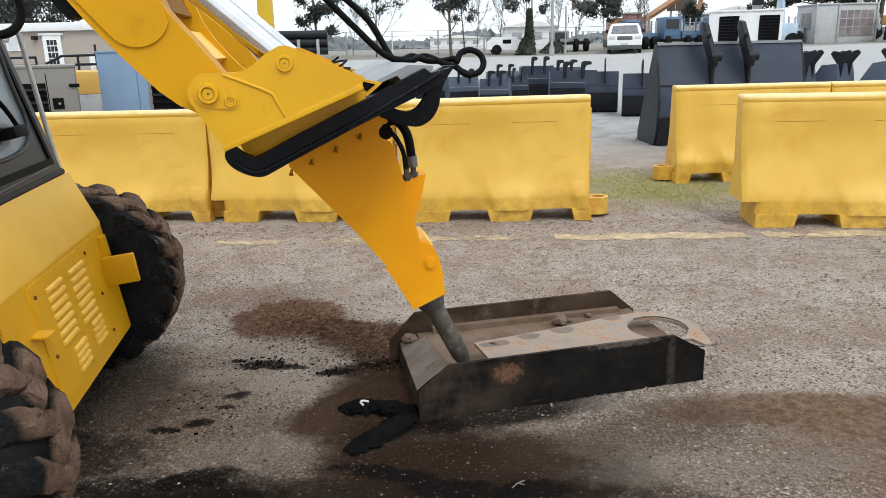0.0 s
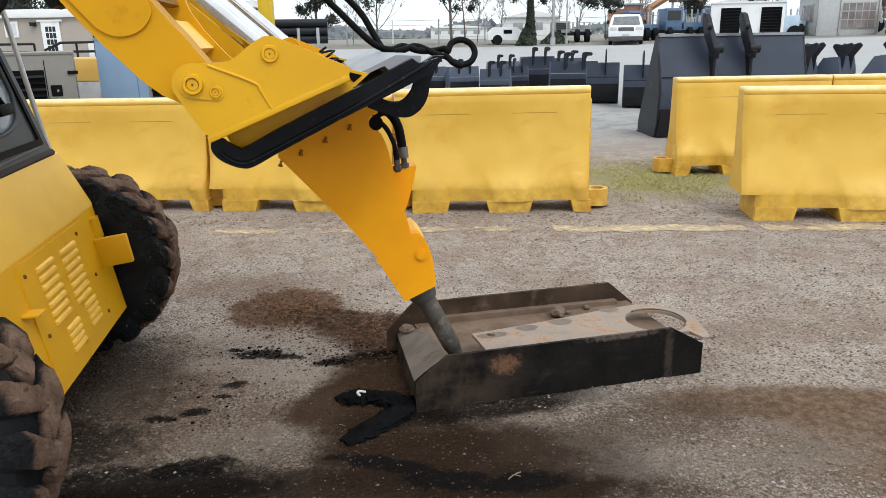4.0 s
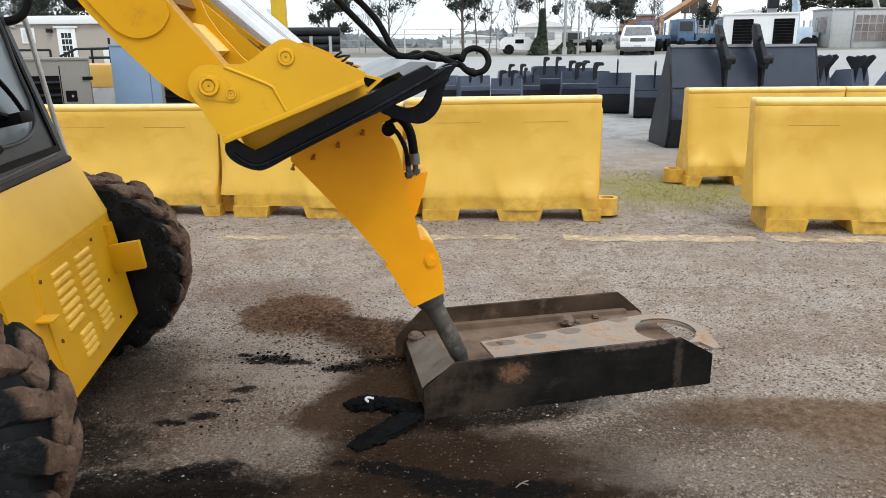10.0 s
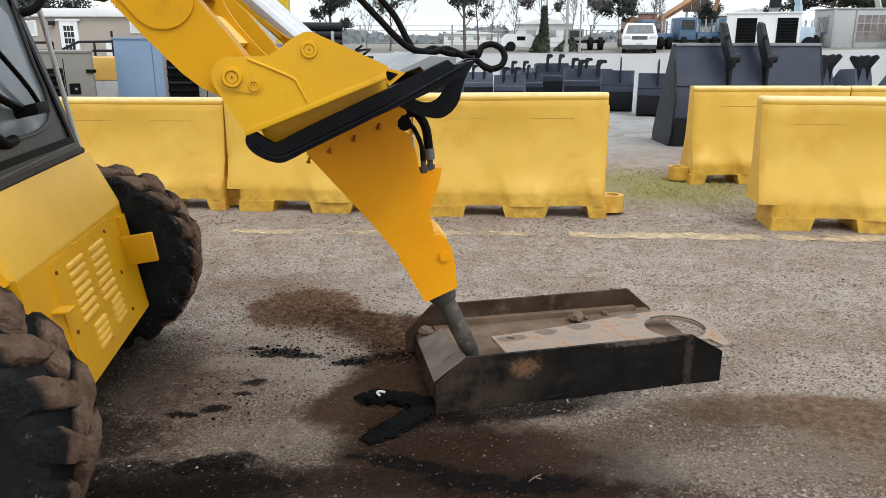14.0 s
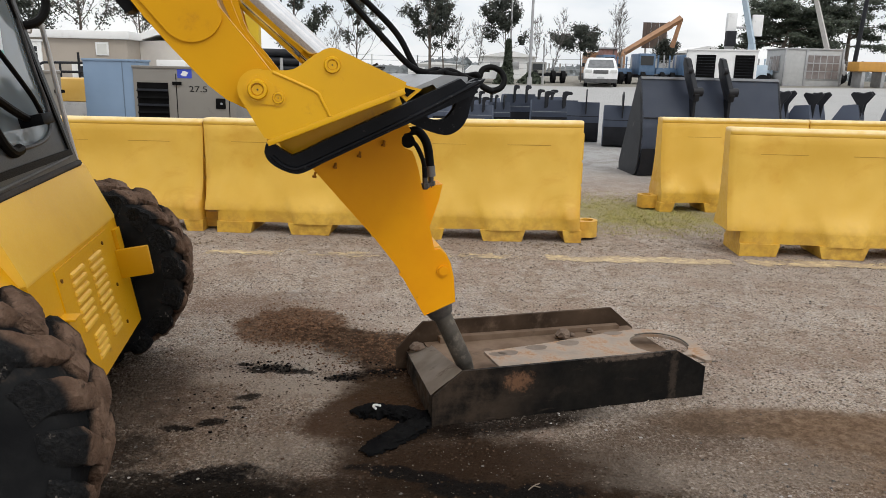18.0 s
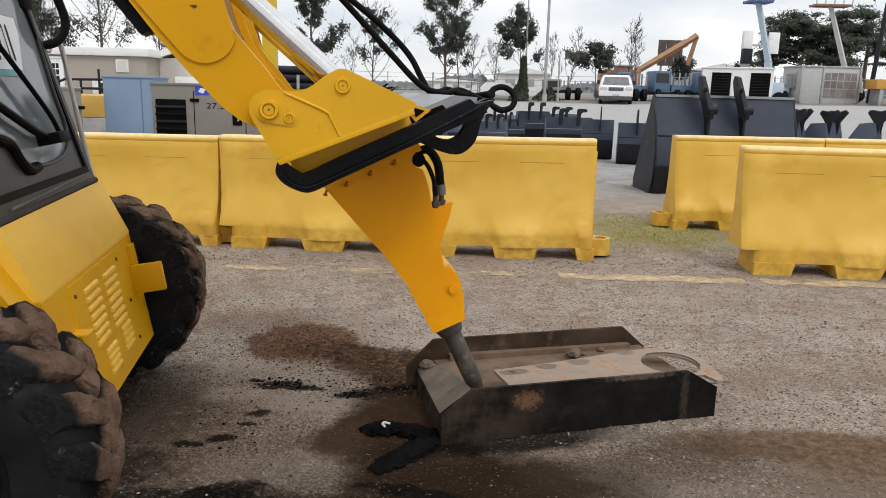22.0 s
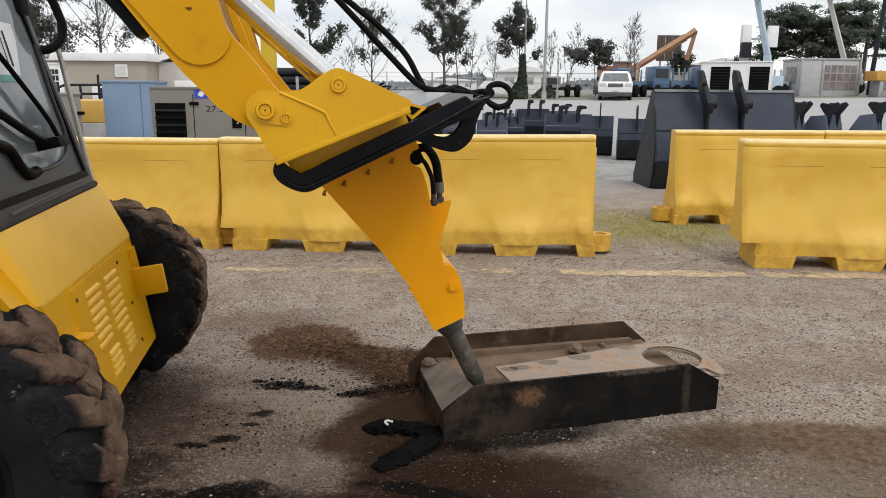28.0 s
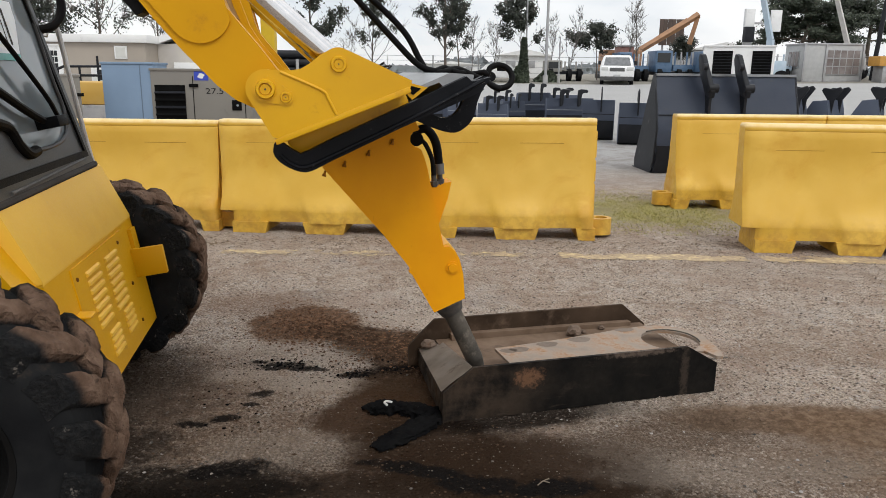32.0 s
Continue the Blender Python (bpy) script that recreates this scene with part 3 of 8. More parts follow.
def curve_through(pts, n=8):
    pts = [Vector(p) for p in pts]
    ends = [2 * pts[0] - pts[1], *pts, 2 * pts[-1] - pts[-2]]
    out = []
    for i in range(len(pts) - 1):
        a, b, c, d = ends[i:i + 4]
        for k in range(n):
            t = k / n
            out.append(0.5 * (2 * b + (c - a) * t + (2 * a - 5 * b + 4 * c - d) * t * t + (3 * b - a - 3 * c + d) * t ** 3))
    return out + [pts[-1]]


def tube(bm, pts, r, n=10, smooth=6, taper=None):
    path = curve_through(pts, smooth) if smooth else [Vector(p) for p in pts]
    rings, side = [], None
    for i, p in enumerate(path):
        d = (path[min(i + 1, len(path) - 1)] - path[max(i - 1, 0)]).normalized()
        if side is None:
            side = d.orthogonal().normalized()
        side = (side - d * side.dot(d)).normalized()
        up = d.cross(side)
        rr = r if taper is None else r + (taper - r) * i / (len(path) - 1)
        rings.append([bm.verts.new(p + rr * (math.cos(2 * math.pi * k / n) * side + math.sin(2 * math.pi * k / n) * up)) for k in range(n)])
    for a, b in zip(rings, rings[1:]):
        for k in range(n):
            bm.faces.new((a[k], a[(k + 1) % n], b[(k + 1) % n], b[k]))
    bm.faces.new(rings[0][::-1])
    bm.faces.new(rings[-1])
    return bm


def lathe(bm, prof, n=48, axis="Y"):
    """Turn (radius, along) points about the axis."""
    rings = []
    for k in range(n):
        c, s = math.cos(2 * math.pi * k / n), math.sin(2 * math.pi * k / n)
        rings.append([bm.verts.new((r * c, a, r * s) if axis == "Y" else (r * c, r * s, a)) for r, a in prof])
    for k in range(n):
        a, b = rings[k], rings[(k + 1) % n]
        for i in range(len(prof) - 1):
            bm.faces.new((a[i], a[i + 1], b[i + 1], b[i]))
    return bm


def arc(cx, cz, r, a0, a1, n):
    return [(cx + r * math.cos(radians(a0 + (a1 - a0) * k / n)), cz + r * math.sin(radians(a0 + (a1 - a0) * k / n))) for k in range(n + 1)]


def sweep_grid(bm, rows):
    """Faces between rows of points."""
    vs = [[bm.verts.new(p) for p in row] for row in rows]
    for a, b in zip(vs, vs[1:]):
        for i in range(len(a) - 1):
            bm.faces.new((a[i], a[i + 1], b[i + 1], b[i]))
    return vs


def words(name, text, size, material, parent, m):
    cu = bpy.data.curves.new(name, "FONT")
    cu.body, cu.size, cu.extrude, cu.align_x, cu.align_y = text, size, 0.001, "CENTER", "CENTER"
    tmp = new(name + "_curve", cu)
    me = bpy.data.meshes.new_from_object(tmp.evaluated_get(bpy.context.evaluated_depsgraph_get()))
    bpy.data.objects.remove(tmp)
    me.materials.clear()
    me.materials.append(material)
    ob = new(name, me)
    ob.parent, ob.matrix_local = parent, m
    return ob


# ---- ground ----
def rise(x, y):
    """Height of the yard: level by the machine, rising gently to the far verge."""
    pts = ((12, 0.0), (24, 0.33), (42, 0.80), (48, 1.0), (90, 1.12))
    z = 0.0 if y <= 12 else 1.12
    for (a, u), (b, v) in zip(pts, pts[1:]):
        if a < y <= b:
            z = u + (v - u) * (y - a) / (b - a)
    return z + 0.016 * max(0.0, min(x, 40) - 9) * min(1.0, max(0.0, (y - 16) / 20))


def relief(x, y):
    if not (-4 < x < 6 and 0 < y < 9):
        return 0.0
    z = 0.006 * noise.noise((x * 2.3, y * 2.3, 0)) + 0.004 * noise.noise((x * 9, y * 9, 3)) + 0.0045 * noise.noise((x * 28, y * 28, 7)) + 0.0040 * noise.noise((x * 52, y * 52, 9))
    d = math.hypot((x + 0.74) / 0.42, (y - 3.62) / 0.38)
    if d < 1.2:
        z += 0.014 * max(0.0, 1 - d / 1.2) * (0.7 + 0.9 * noise.noise((x * 22, y * 22, 5)))
    return z


def lines(lo, hi, step, far):
    a = list(np.arange(lo, hi + 1e-6, step))
    s, left, right = step, [], []
    x = lo
    while x > -far:
        s *= 1.28
        x -= s
        left.append(max(x, -far))
    s, x = step, hi
    while x < far:
        s *= 1.28
        x += s
        right.append(min(x, far))
    return left[::-1] + a + right


def build_ground():
    xs, ys = lines(-2.0, 3.64, 0.012, 700), lines(1.7, 5.66, 0.012, 700)
    nx = len(xs)
    verts = [(x, y, rise(x, y) + relief(x, y)) for y in ys for x in xs]
    faces = [(j * nx + i, j * nx + i + 1, (j + 1) * nx + i + 1, (j + 1) * nx + i) for j in range(len(ys) - 1) for i in range(nx - 1)]
    me = bpy.data.meshes.new("ground")
    me.from_pydata(verts, [], faces)
    me.polygons.foreach_set("use_smooth", [True] * len(faces))
    me.materials.append(GROUND)
    tagged(new("ground", me), "grey-brown gravel yard with soil patches and oil stains", "ground", kind="structure")


build_ground()


def scatter(name, label, material, count, where, size, category, seed, flat=0.6):
    """Many small stones as one mesh."""
    rnd = random.Random(seed)
    verts, faces = [], []
    tri = ((0, 2, 4), (2, 1, 4), (1, 3, 4), (3, 0, 4), (2, 0, 5), (1, 2, 5), (3, 1, 5), (0, 3, 5))
    while len(verts) < count * 6:
        x, y = where(rnd)
        s, n0, a = size(rnd), len(verts), rnd.uniform(0, 6.28)
        z = relief(x, y) + rise(x, y)
        for dx, dy, dz in ((1, 0, 0), (-1, 0, 0), (0, 1, 0), (0, -1, 0), (0, 0, 1), (0, 0, -1)):
            k = s * rnd.uniform(0.6, 1.25)
            verts.append((x + k * (dx * math.cos(a) - dy * math.sin(a)), y + k * (dx * math.sin(a) + dy * math.cos(a)), z + k * dz * flat + s * 0.2))
        faces += [tuple(n0 + i for i in f) for f in tri]
    me = bpy.data.meshes.new(name)
    me.from_pydata(verts, [], faces)
    me.materials.append(material)
    return tagged(new(name, me), label, category, kind="stuff")


SOILED = ((-0.845, 3.735, 0.30, 0.34), (-0.34, 3.38, 0.34, 0.24), (-0.30, 2.70, 0.34, 0.34), (-0.12, 2.30, 0.42, 0.32), (0.22, 2.30, 0.60, 0.30), (-0.35, 1.98, 1.05, 0.22), (1.35, 2.62, 0.56, 0.14), (1.78, 2.48, 0.58, 0.22))


def near_place(r):
    """A random place on the yard, seldom where soil covers the gravel."""
    while True:
        y = 1.85 + 4.8 * r.random() ** 1.35
        x = r.uniform(-0.75, 0.75) * y - 0.1
        if not any(((x - a) / b) ** 2 + ((y - c) / d) ** 2 < 1 for a, c, b, d in SOILED) or r.random() < 0.08:
            return x, y


def drifted(r, x0, y0, sx, sy):
    """A random place round a point, in loose drifts rather than evenly."""
    while True:
        x, y = r.gauss(x0, sx), r.gauss(y0, sy)
        if noise.noise((x * 6.5, y * 6.5, 2.0)) + 0.6 * noise.noise((x * 17, y * 17, 5.0)) > 0.18 or r.random() < 0.06:
            return x, y


scatter("gravel_stones", "loose grey gravel stones on the yard", STONE, 95000, near_place, lambda r: 0.0018 + 0.0076 * r.random() ** 3.1, "gravel", 3, 0.5)
scatter("mud_crumbs", "brown crumbs of dried mud on the spread soil", SOILCRUMB, 4200, lambda r: r.choice(((r.gauss(-0.845, 0.13), r.gauss(3.74, 0.15)), (r.gauss(-0.845, 0.15), r.gauss(3.70, 0.17)), (r.gauss(-0.33, 0.20), r.gauss(3.40, 0.15)))), lambda r: 0.0020 + 0.009 * r.random() ** 3, "mud", 5)
scatter("damp_crumbs", "dark damp crumbs of soil on the gravel", DARKSOIL, 3000, lambda r: r.choice(((r.gauss(-0.30, 0.20), r.gauss(3.25, 0.20)), (r.gauss(-0.30, 0.20), r.gauss(2.70, 0.22)), (r.gauss(0.1, 0.32), r.gauss(2.3, 0.16)), (r.gauss(-0.45, 0.30), r.gauss(3.30, 0.22)), drifted(r, -0.90, 2.72, 0.34, 0.34))), lambda r: 0.0016 + 0.0065 * r.random() ** 3.5, "mud", 7)
scatter("black_crumbs", "black oily crumbs of dirt on the gravel", CLOTH, 300, lambda r: r.choice(((r.gauss(-0.82, 0.075), r.gauss(3.165, 0.03)), (r.gauss(-0.84, 0.10), r.gauss(3.16, 0.045)), (r.gauss(-0.50, 0.05), r.gauss(3.06, 0.03)), (r.gauss(-0.35, 0.16), r.gauss(3.15, 0.05)), (r.gauss(-0.95, 0.12), r.gauss(2.7, 0.1)))), lambda r: 0.003 + 0.008 * r.random() ** 2, "dirt", 6)


scatter("dark_chips", "dark stone chips strewn over the gravel", CHIPS, 2400, near_place, lambda r: 0.0022 + 0.008 * r.random() ** 2.8, "gravel", 16)
PALEGRIT = plain("pale_grit", (0.25, 0.22, 0.19), (0.11, 0.092, 0.076), 0.9, gloss=0.15, scale=60)
scatter("pale_grit", "pale grit sprinkled over the damp soil", PALEGRIT, 2200, lambda r: r.choice(((r.gauss(0.55, 0.20), r.gauss(2.42, 0.11)), (r.gauss(0.34, 0.20), r.gauss(2.52, 0.09)), (r.gauss(0.58, 0.16), r.gauss(2.68, 0.035)), (r.gauss(1.25, 0.13), r.gauss(2.24, 0.07)), (r.gauss(-0.25, 0.35), r.gauss(2.28, 0.15)), drifted(r, -0.80, 2.42, 0.32, 0.17), drifted(r, -0.70, 2.40, 0.34, 0.14), drifted(r, -0.95, 2.65, 0.30, 0.25), drifted(r, 0.75, 2.32, 0.40, 0.15))), lambda r: 0.0010 + 0.0034 * r.random() ** 3.2, "grit", 21)
scatter("leaf_litter", "dry leaves and crumbs along the barrier feet", LITTER, 900, lambda r: (r.uniform(-2.4, 4.0), r.gauss(5.80, 0.10)), lambda r: 0.004 + 0.012 * r.random() ** 2.2, "litter", 18, 0.35)


def build_marking():
    """A worn yellow line across the yard."""
    c = 0.012
    verts, faces = [], []
    for i in range(20, 468):
        x = -2.0 + i * c
        if 0.62 < x < 0.84 or 2.25 < x < 2.38:
            continue
        mid = 5.385 - 0.05 * max(0.0, x - 0.3) + 0.012 * noise.noise((x * 4, 0, 0))
        j0 = round((mid - 1.7) / c)
        for j in range(j0 - 9, j0 + 10):
            y = 1.7 + j * c
            wear = noise.noise((x * 4, y * 9, 1)) + 0.7 * noise.noise((x * 13, y * 22, 2)) + 0.6 * noise.noise((x * 44, y * 44, 4)) + (0.52 if x > 0.84 else 0.02) - 0.9 * max(0.0, abs(y - mid) - 0.045) / 0.06
            if wear < -0.05:
                continue
            n0 = len(verts)
            verts += [(u, v, relief(u, v) + 0.0035) for u, v in ((x, y), (x + c, y), (x + c, y + c), (x, y + c))]
            faces.append((n0, n0 + 1, n0 + 2, n0 + 3))
    me = bpy.data.meshes.new("road_marking")
    me.from_pydata(verts, [], faces)
    me.materials.append(plain("worn_line_paint", (0.64, 0.50, 0.27), (0.53, 0.42, 0.245), 0.85, scale=8, dirt=(0.30, 0.225, 0.15), amount=0.36, dirt_scale=14))
    tagged(new("road_marking", me), "worn yellow painted line on the gravel", "road marking", kind="structure")


build_marking()


def build_grass():
    rnd = random.Random(4)
    verts, faces = [], []
    while len(faces) < 9000:
        x, y = rnd.gauss(2.05, 0.55), rnd.gauss(7.25, 0.62)
        if noise.noise((x * 2.2, y * 2.2, 4)) < rnd.uniform(-0.45, 0.15) or not (1.0 < x < 3.4 and 6.1 < y < 8.8):
            continue
        a, h, n0 = rnd.uniform(0, 6.28), rnd.uniform(0.004, 0.018), len(verts)
        dx, dy, lean = 0.006 * math.cos(a), 0.006 * math.sin(a), rnd.uniform(-0.02, 0.02)
        verts += [(x - dx, y - dy, 0), (x + dx, y + dy, 0), (x + lean, y + lean * 0.6, h)]
        faces.append((n0, n0 + 1, n0 + 2))
    me = bpy.data.meshes.new("grass_patch")
    me.from_pydata(verts, [], faces)
    me.materials.append(GRASS)
    tagged(new("grass_patch", me), "patch of short dry green grass between barriers", "grass", kind="stuff")


build_grass()


# ---- yellow plastic barriers ----
def build_barrier():
    root = thing("plastic_barrier", pose(0, 0, 0), "dented yellow plastic road barrier standing on gravel", "barrier", "yellow road barriers")
    bm = bmesh.new()

    def dents(x, z, side):
        d = 0.048 * noise.noise((x * 2.1 + 3 * side, z * 2.4, side)) + 0.010 * noise.noise((x * 6, z * 5, side + 4))
        # creased hollow above each fork pocket
        for cx in (-0.205, 0.48):
            half = 0.215 - 0.34 * (z - 0.1)
            d -= 0.030 * max(0.0, 1 - max(0.0, z - 0.12) / 0.26) * min(1.0, max(0.0, half - abs(x - cx)) / 0.035)
        return d

    levels = [(0.10, -0.665, 0.215), (0.15, -0.665, 0.213), (0.199, -0.665, 0.211), (0.20, -0.774, 0.211), (0.23, -0.772, 0.204), (0.27, -0.771, 0.188), (0.31, -0.771, 0.171), (0.36, -0.772, 0.154), (0.42, -0.773, 0.138), (0.48, -0.774, 0.126), (0.55, -0.777, 0.116), (0.62, -0.780, 0.109), (0.70, -0.783, 0.103),
              (0.80, -0.787, 0.097), (0.88, -0.790, 0.092), (0.940, -0.792, 0.0900), (0.945, -0.792, 0.0875), (0.950, -0.792, 0.0915), (0.975, -0.792, 0.0905), (0.992, -0.791, 0.085), (1.0, -0.786, 0.070)]
    n, rings = 66, []
    for z, xl, w in levels:
        ring = []
        for side in (-1, 1):
            for k in range(n + 1):
                u = k / n if side < 0 else 1 - k / n
                xr = 0.780 + 0.012 * max(0.0, z - 0.2) / 0.8
                x = max(xl, -0.774 + (xr + 0.774) * u) if z < 0.2 else xl + (xr - xl) * u
                edge = min(1.0, max(0.0, min(x + 0.774, xr - x)) / 0.12)
                dent = dents(x, z, side)
                edge_round = 0.02 * max(0.0, 1 - max(0.0, min(x - xl, xr - x)) / 0.03)
                ring.append(bm.verts.new((x, side * (w - edge_round + dent * edge * min(1.0, (1.0 - z) * 6 + 0.15)), z)))
        rings.append(ring)
    m = len(rings[0])
    for a, b in zip(rings, rings[1:]):
        for k in range(m):
            bm.faces.new((a[k], a[(k + 1) % m], b[(k + 1) % m], b[k]))
    half = m // 2
    for r in (rings[0], rings[-1]):
        for k in range(half - 1):
            bm.faces.new((r[k], r[k + 1], r[m - 2 - k], r[m - 1 - k]))
    body = part("body", bm, BARRIER, root, crease=50)
    for z0, z1 in ((0.22, 0.455), (0.475, 0.655), (0.675, 0.90)):
        bm = bmesh.new()
        box(bm, (0.770, -0.045, z0), (0.806, 0.045, z1))
        bevel(bm, 0.008, 2)
        part("end_knuckle", bm, BARRIER, root)
    for side in (-1, 1):
        for x0, x1 in ((-0.55, -0.18), (0.16, 0.52)):
            bm = bmesh.new()
            rows = []
            for z, out in ((0.7965, -0.004), (0.7985, 0.0016), (0.8015, 0.0016), (0.8035, -0.004)):
                rows.append([(x, side * (0.097 + dents(x, 0.80, side) + out), z) for x in np.linspace(x0, x1, 14)])
            sweep_grid(bm, rows)
            part("mould_line", bm, MOULD, body)
    for a, b, ta, tb in ((-0.665, -0.355, 0.0, 0.025), (-0.055, 0.325, 0.03, 0.03), (0.635, 0.795, 0.025, 0.0)):
        bm = bmesh.new()
        lo = [bm.verts.new(p) for p in ((a + ta, -0.212, 0), (b - tb, -0.212, 0), (b - tb, 0.212, 0), (a + ta, 0.212, 0))]
        hi = [bm.verts.new(p) for p in ((a, -0.214, 0.102), (b, -0.214, 0.102), (b, 0.214, 0.102), (a, 0.214, 0.102))]
        bm.faces.new(lo)
        for i in range(4):
            bm.faces.new((lo[i], lo[(i + 1) % 4], hi[(i + 1) % 4], hi[i]))
        bm.faces.new(hi[::-1])
        bevel(bm, 0.008, 2)
        part("foot", bm, BARRIER, root)
    bm = bmesh.new()
    ring = []
    out = [(0.785, -0.09), *[(0.875 + 0.09 * math.cos(radians(a)), 0.09 * math.sin(radians(a))) for a in range(-90, 91, 15)], (0.785, 0.09)]
    lo, hi = [bm.verts.new((x, y, 0.02)) for x, y in out], [bm.verts.new((x, y, 0.16)) for x, y in out]
    for i in range(len(out)):
        j = (i + 1) % len(out)
        bm.faces.new((lo[i], lo[j], hi[j], hi[i]))
    bm.faces.new(lo)
    hole = [bm.verts.new((0.875 + 0.055 * math.cos(radians(a)), 0.055 * math.sin(radians(a)), 0.16)) for a in range(0, 360, 20)]
    pit = [bm.verts.new((v.co.x, v.co.y, 0.05)) for v in hole]
    for i in range(len(hole)):
        j = (i + 1) % len(hole)
        bm.faces.new((hole[i], hole[j], pit[j], pit[i]))
    bm.faces.new(pit)
    edges = [bm.edges.get((hi[i], hi[(i + 1) % len(hi)])) for i in range(len(hi))] + [bm.edges.get((hole[i], hole[(i + 1) % len(hole)])) for i in range(len(hole))]
    bmesh.ops.bridge_loops(bm, edges=[e for e in edges if e])
    part("locking_lug", bm, BARRIER, root)
    return root


def bar_pose(x0, y0, x1, y1, z=0.0, tilt=0.0):
    """From the left end's and the right end's ground points of the near face."""
    a = math.atan2(y1 - y0, x1 - x0)
    cx, cy = (x0 + x1) / 2 - math.sin(a) * 0.215, (y0 + y1) / 2 + math.cos(a) * 0.215
    return pose(cx, cy, z, 0, tilt, math.degrees(a))


barrier = build_barrier()
barrier.matrix_world = bar_pose(-0.367, 5.945, 1.222, 5.875, -0.004, -0.5)
for x0, y0, x1, y1, back, low in ((-1.986, 6.13, -0.400, 5.99, 0, 0.95), (-3.57, 6.20, -1.985, 6.15, 0, 0.935), (2.280, 5.52, 3.860, 5.34, 0, 1.0), (2.39, 7.41, 3.98, 7.46, 180, 0.97), (3.985, 7.46, 5.575, 7.51, 180, 0.97)):
    c = copy_thing(barrier, bar_pose(x0, y0, x1, y1) @ pose(0, 0, 0, 0, 0, back))
    c.scale = (1, 1, low)
    if back:
        for child in list(c.children):
            if child.name.startswith("end_knuckle"):
                bpy.data.objects.remove(child)


# ---- steel trough under the chisel ----
def build_trough():
    root = thing("steel_trough", pose(-0.105, 2.575, 0.0, 0, 0, 14.5), "dirty dark steel trough with rust and chamfered ends on gravel", "trough")
    L, W, H = 1.245, 0.62, 0.222
    side = [(0, 0), (L, 0), (L, 0.135), (L - 0.15, H), (0.125, H), (0.0, 0.125)]
    bm = bmesh.new()
    prism(bm, side, 0, 0.014)
    bevel(bm, 0.003, 1)
    part("near_wall", bm, TROUGH, root, "dark steel side plate with a rust patch")
    bm = bmesh.new()
    prism(bm, [(0, 0), (L, 0), (L, 0.11), (L - 0.13, H), (0.125, H), (0.0, 0.10)], W - 0.014, W)
    bevel(bm, 0.003, 1)
    part("far_wall", bm, plain("dusty_dark_wall", (0.030, 0.019, 0.012), (0.066, 0.043, 0.028), 0.85, gloss=0.12, scale=4, dirt=(0.115, 0.078, 0.054), amount=0.16, dirt_scale=5), root, "dusty dark steel side plate")
    bm = bmesh.new()
    box(bm, (0.13, 0.014, 0.108), (L - 0.03, W - 0.014, 0.120))
    part("floor_plate", bm, INSIDE, root, "dusty steel floor plate")
    bm = bmesh.new()
    rows = []
    for k in range(9):
        v = k / 8
        y = 0.014 + (W - 0.030) * v
        a, b = Vector((-0.004 + 0.05 * v, y, 0.128 - 0.045 * v)), Vector((0.128 + 0.03 * v, y, 0.218 - 0.105 * v))
        rows.append([a.lerp(b, q / 4) + Vector((0, 0, 0.004 * math.sin(q * 0.8))) for q in range(5)])
    sweep_grid(bm, rows)
    bmesh.ops.solidify(bm, geom=list(bm.faces), thickness=0.010)
    part("ramp_plate", bm, plain("dusty_ramp_steel", (0.25, 0.205, 0.165), (0.36, 0.305, 0.255), 0.85, gloss=0.2, scale=7, dirt=(0.15, 0.11, 0.08), amount=0.12, dirt_scale=9), root, "sloping dusty end plate")
    bm = bmesh.new()
    vs = [bm.verts.new(q) for q in ((0.004, 0.016, 0.0), (0.045, W - 0.016, 0.0), (0.045, W - 0.016, 0.075), (0.004, 0.016, 0.118))]
    vs2 = [bm.verts.new(q.co + Vector((0.01, 0, 0))) for q in vs]
    bm.faces.new(vs)
    bm.faces.new(vs2[::-1])
    for q in range(4):
        bm.faces.new((vs[q], vs[(q + 1) % 4], vs2[(q + 1) % 4], vs2[q]))
    part("end_plate", bm, TROUGH, root)
    bm = bmesh.new()
    prism(bm, [(0.2, 0.12), (L - 0.1, 0.12), (L - 0.1, 0.14), (0.2, 0.15)], W - 0.05, W - 0.015)
    part("ledge", bm, INSIDE, root)
    return root


trough = build_trough()
TROUGH_M = trough.matrix_world.copy()


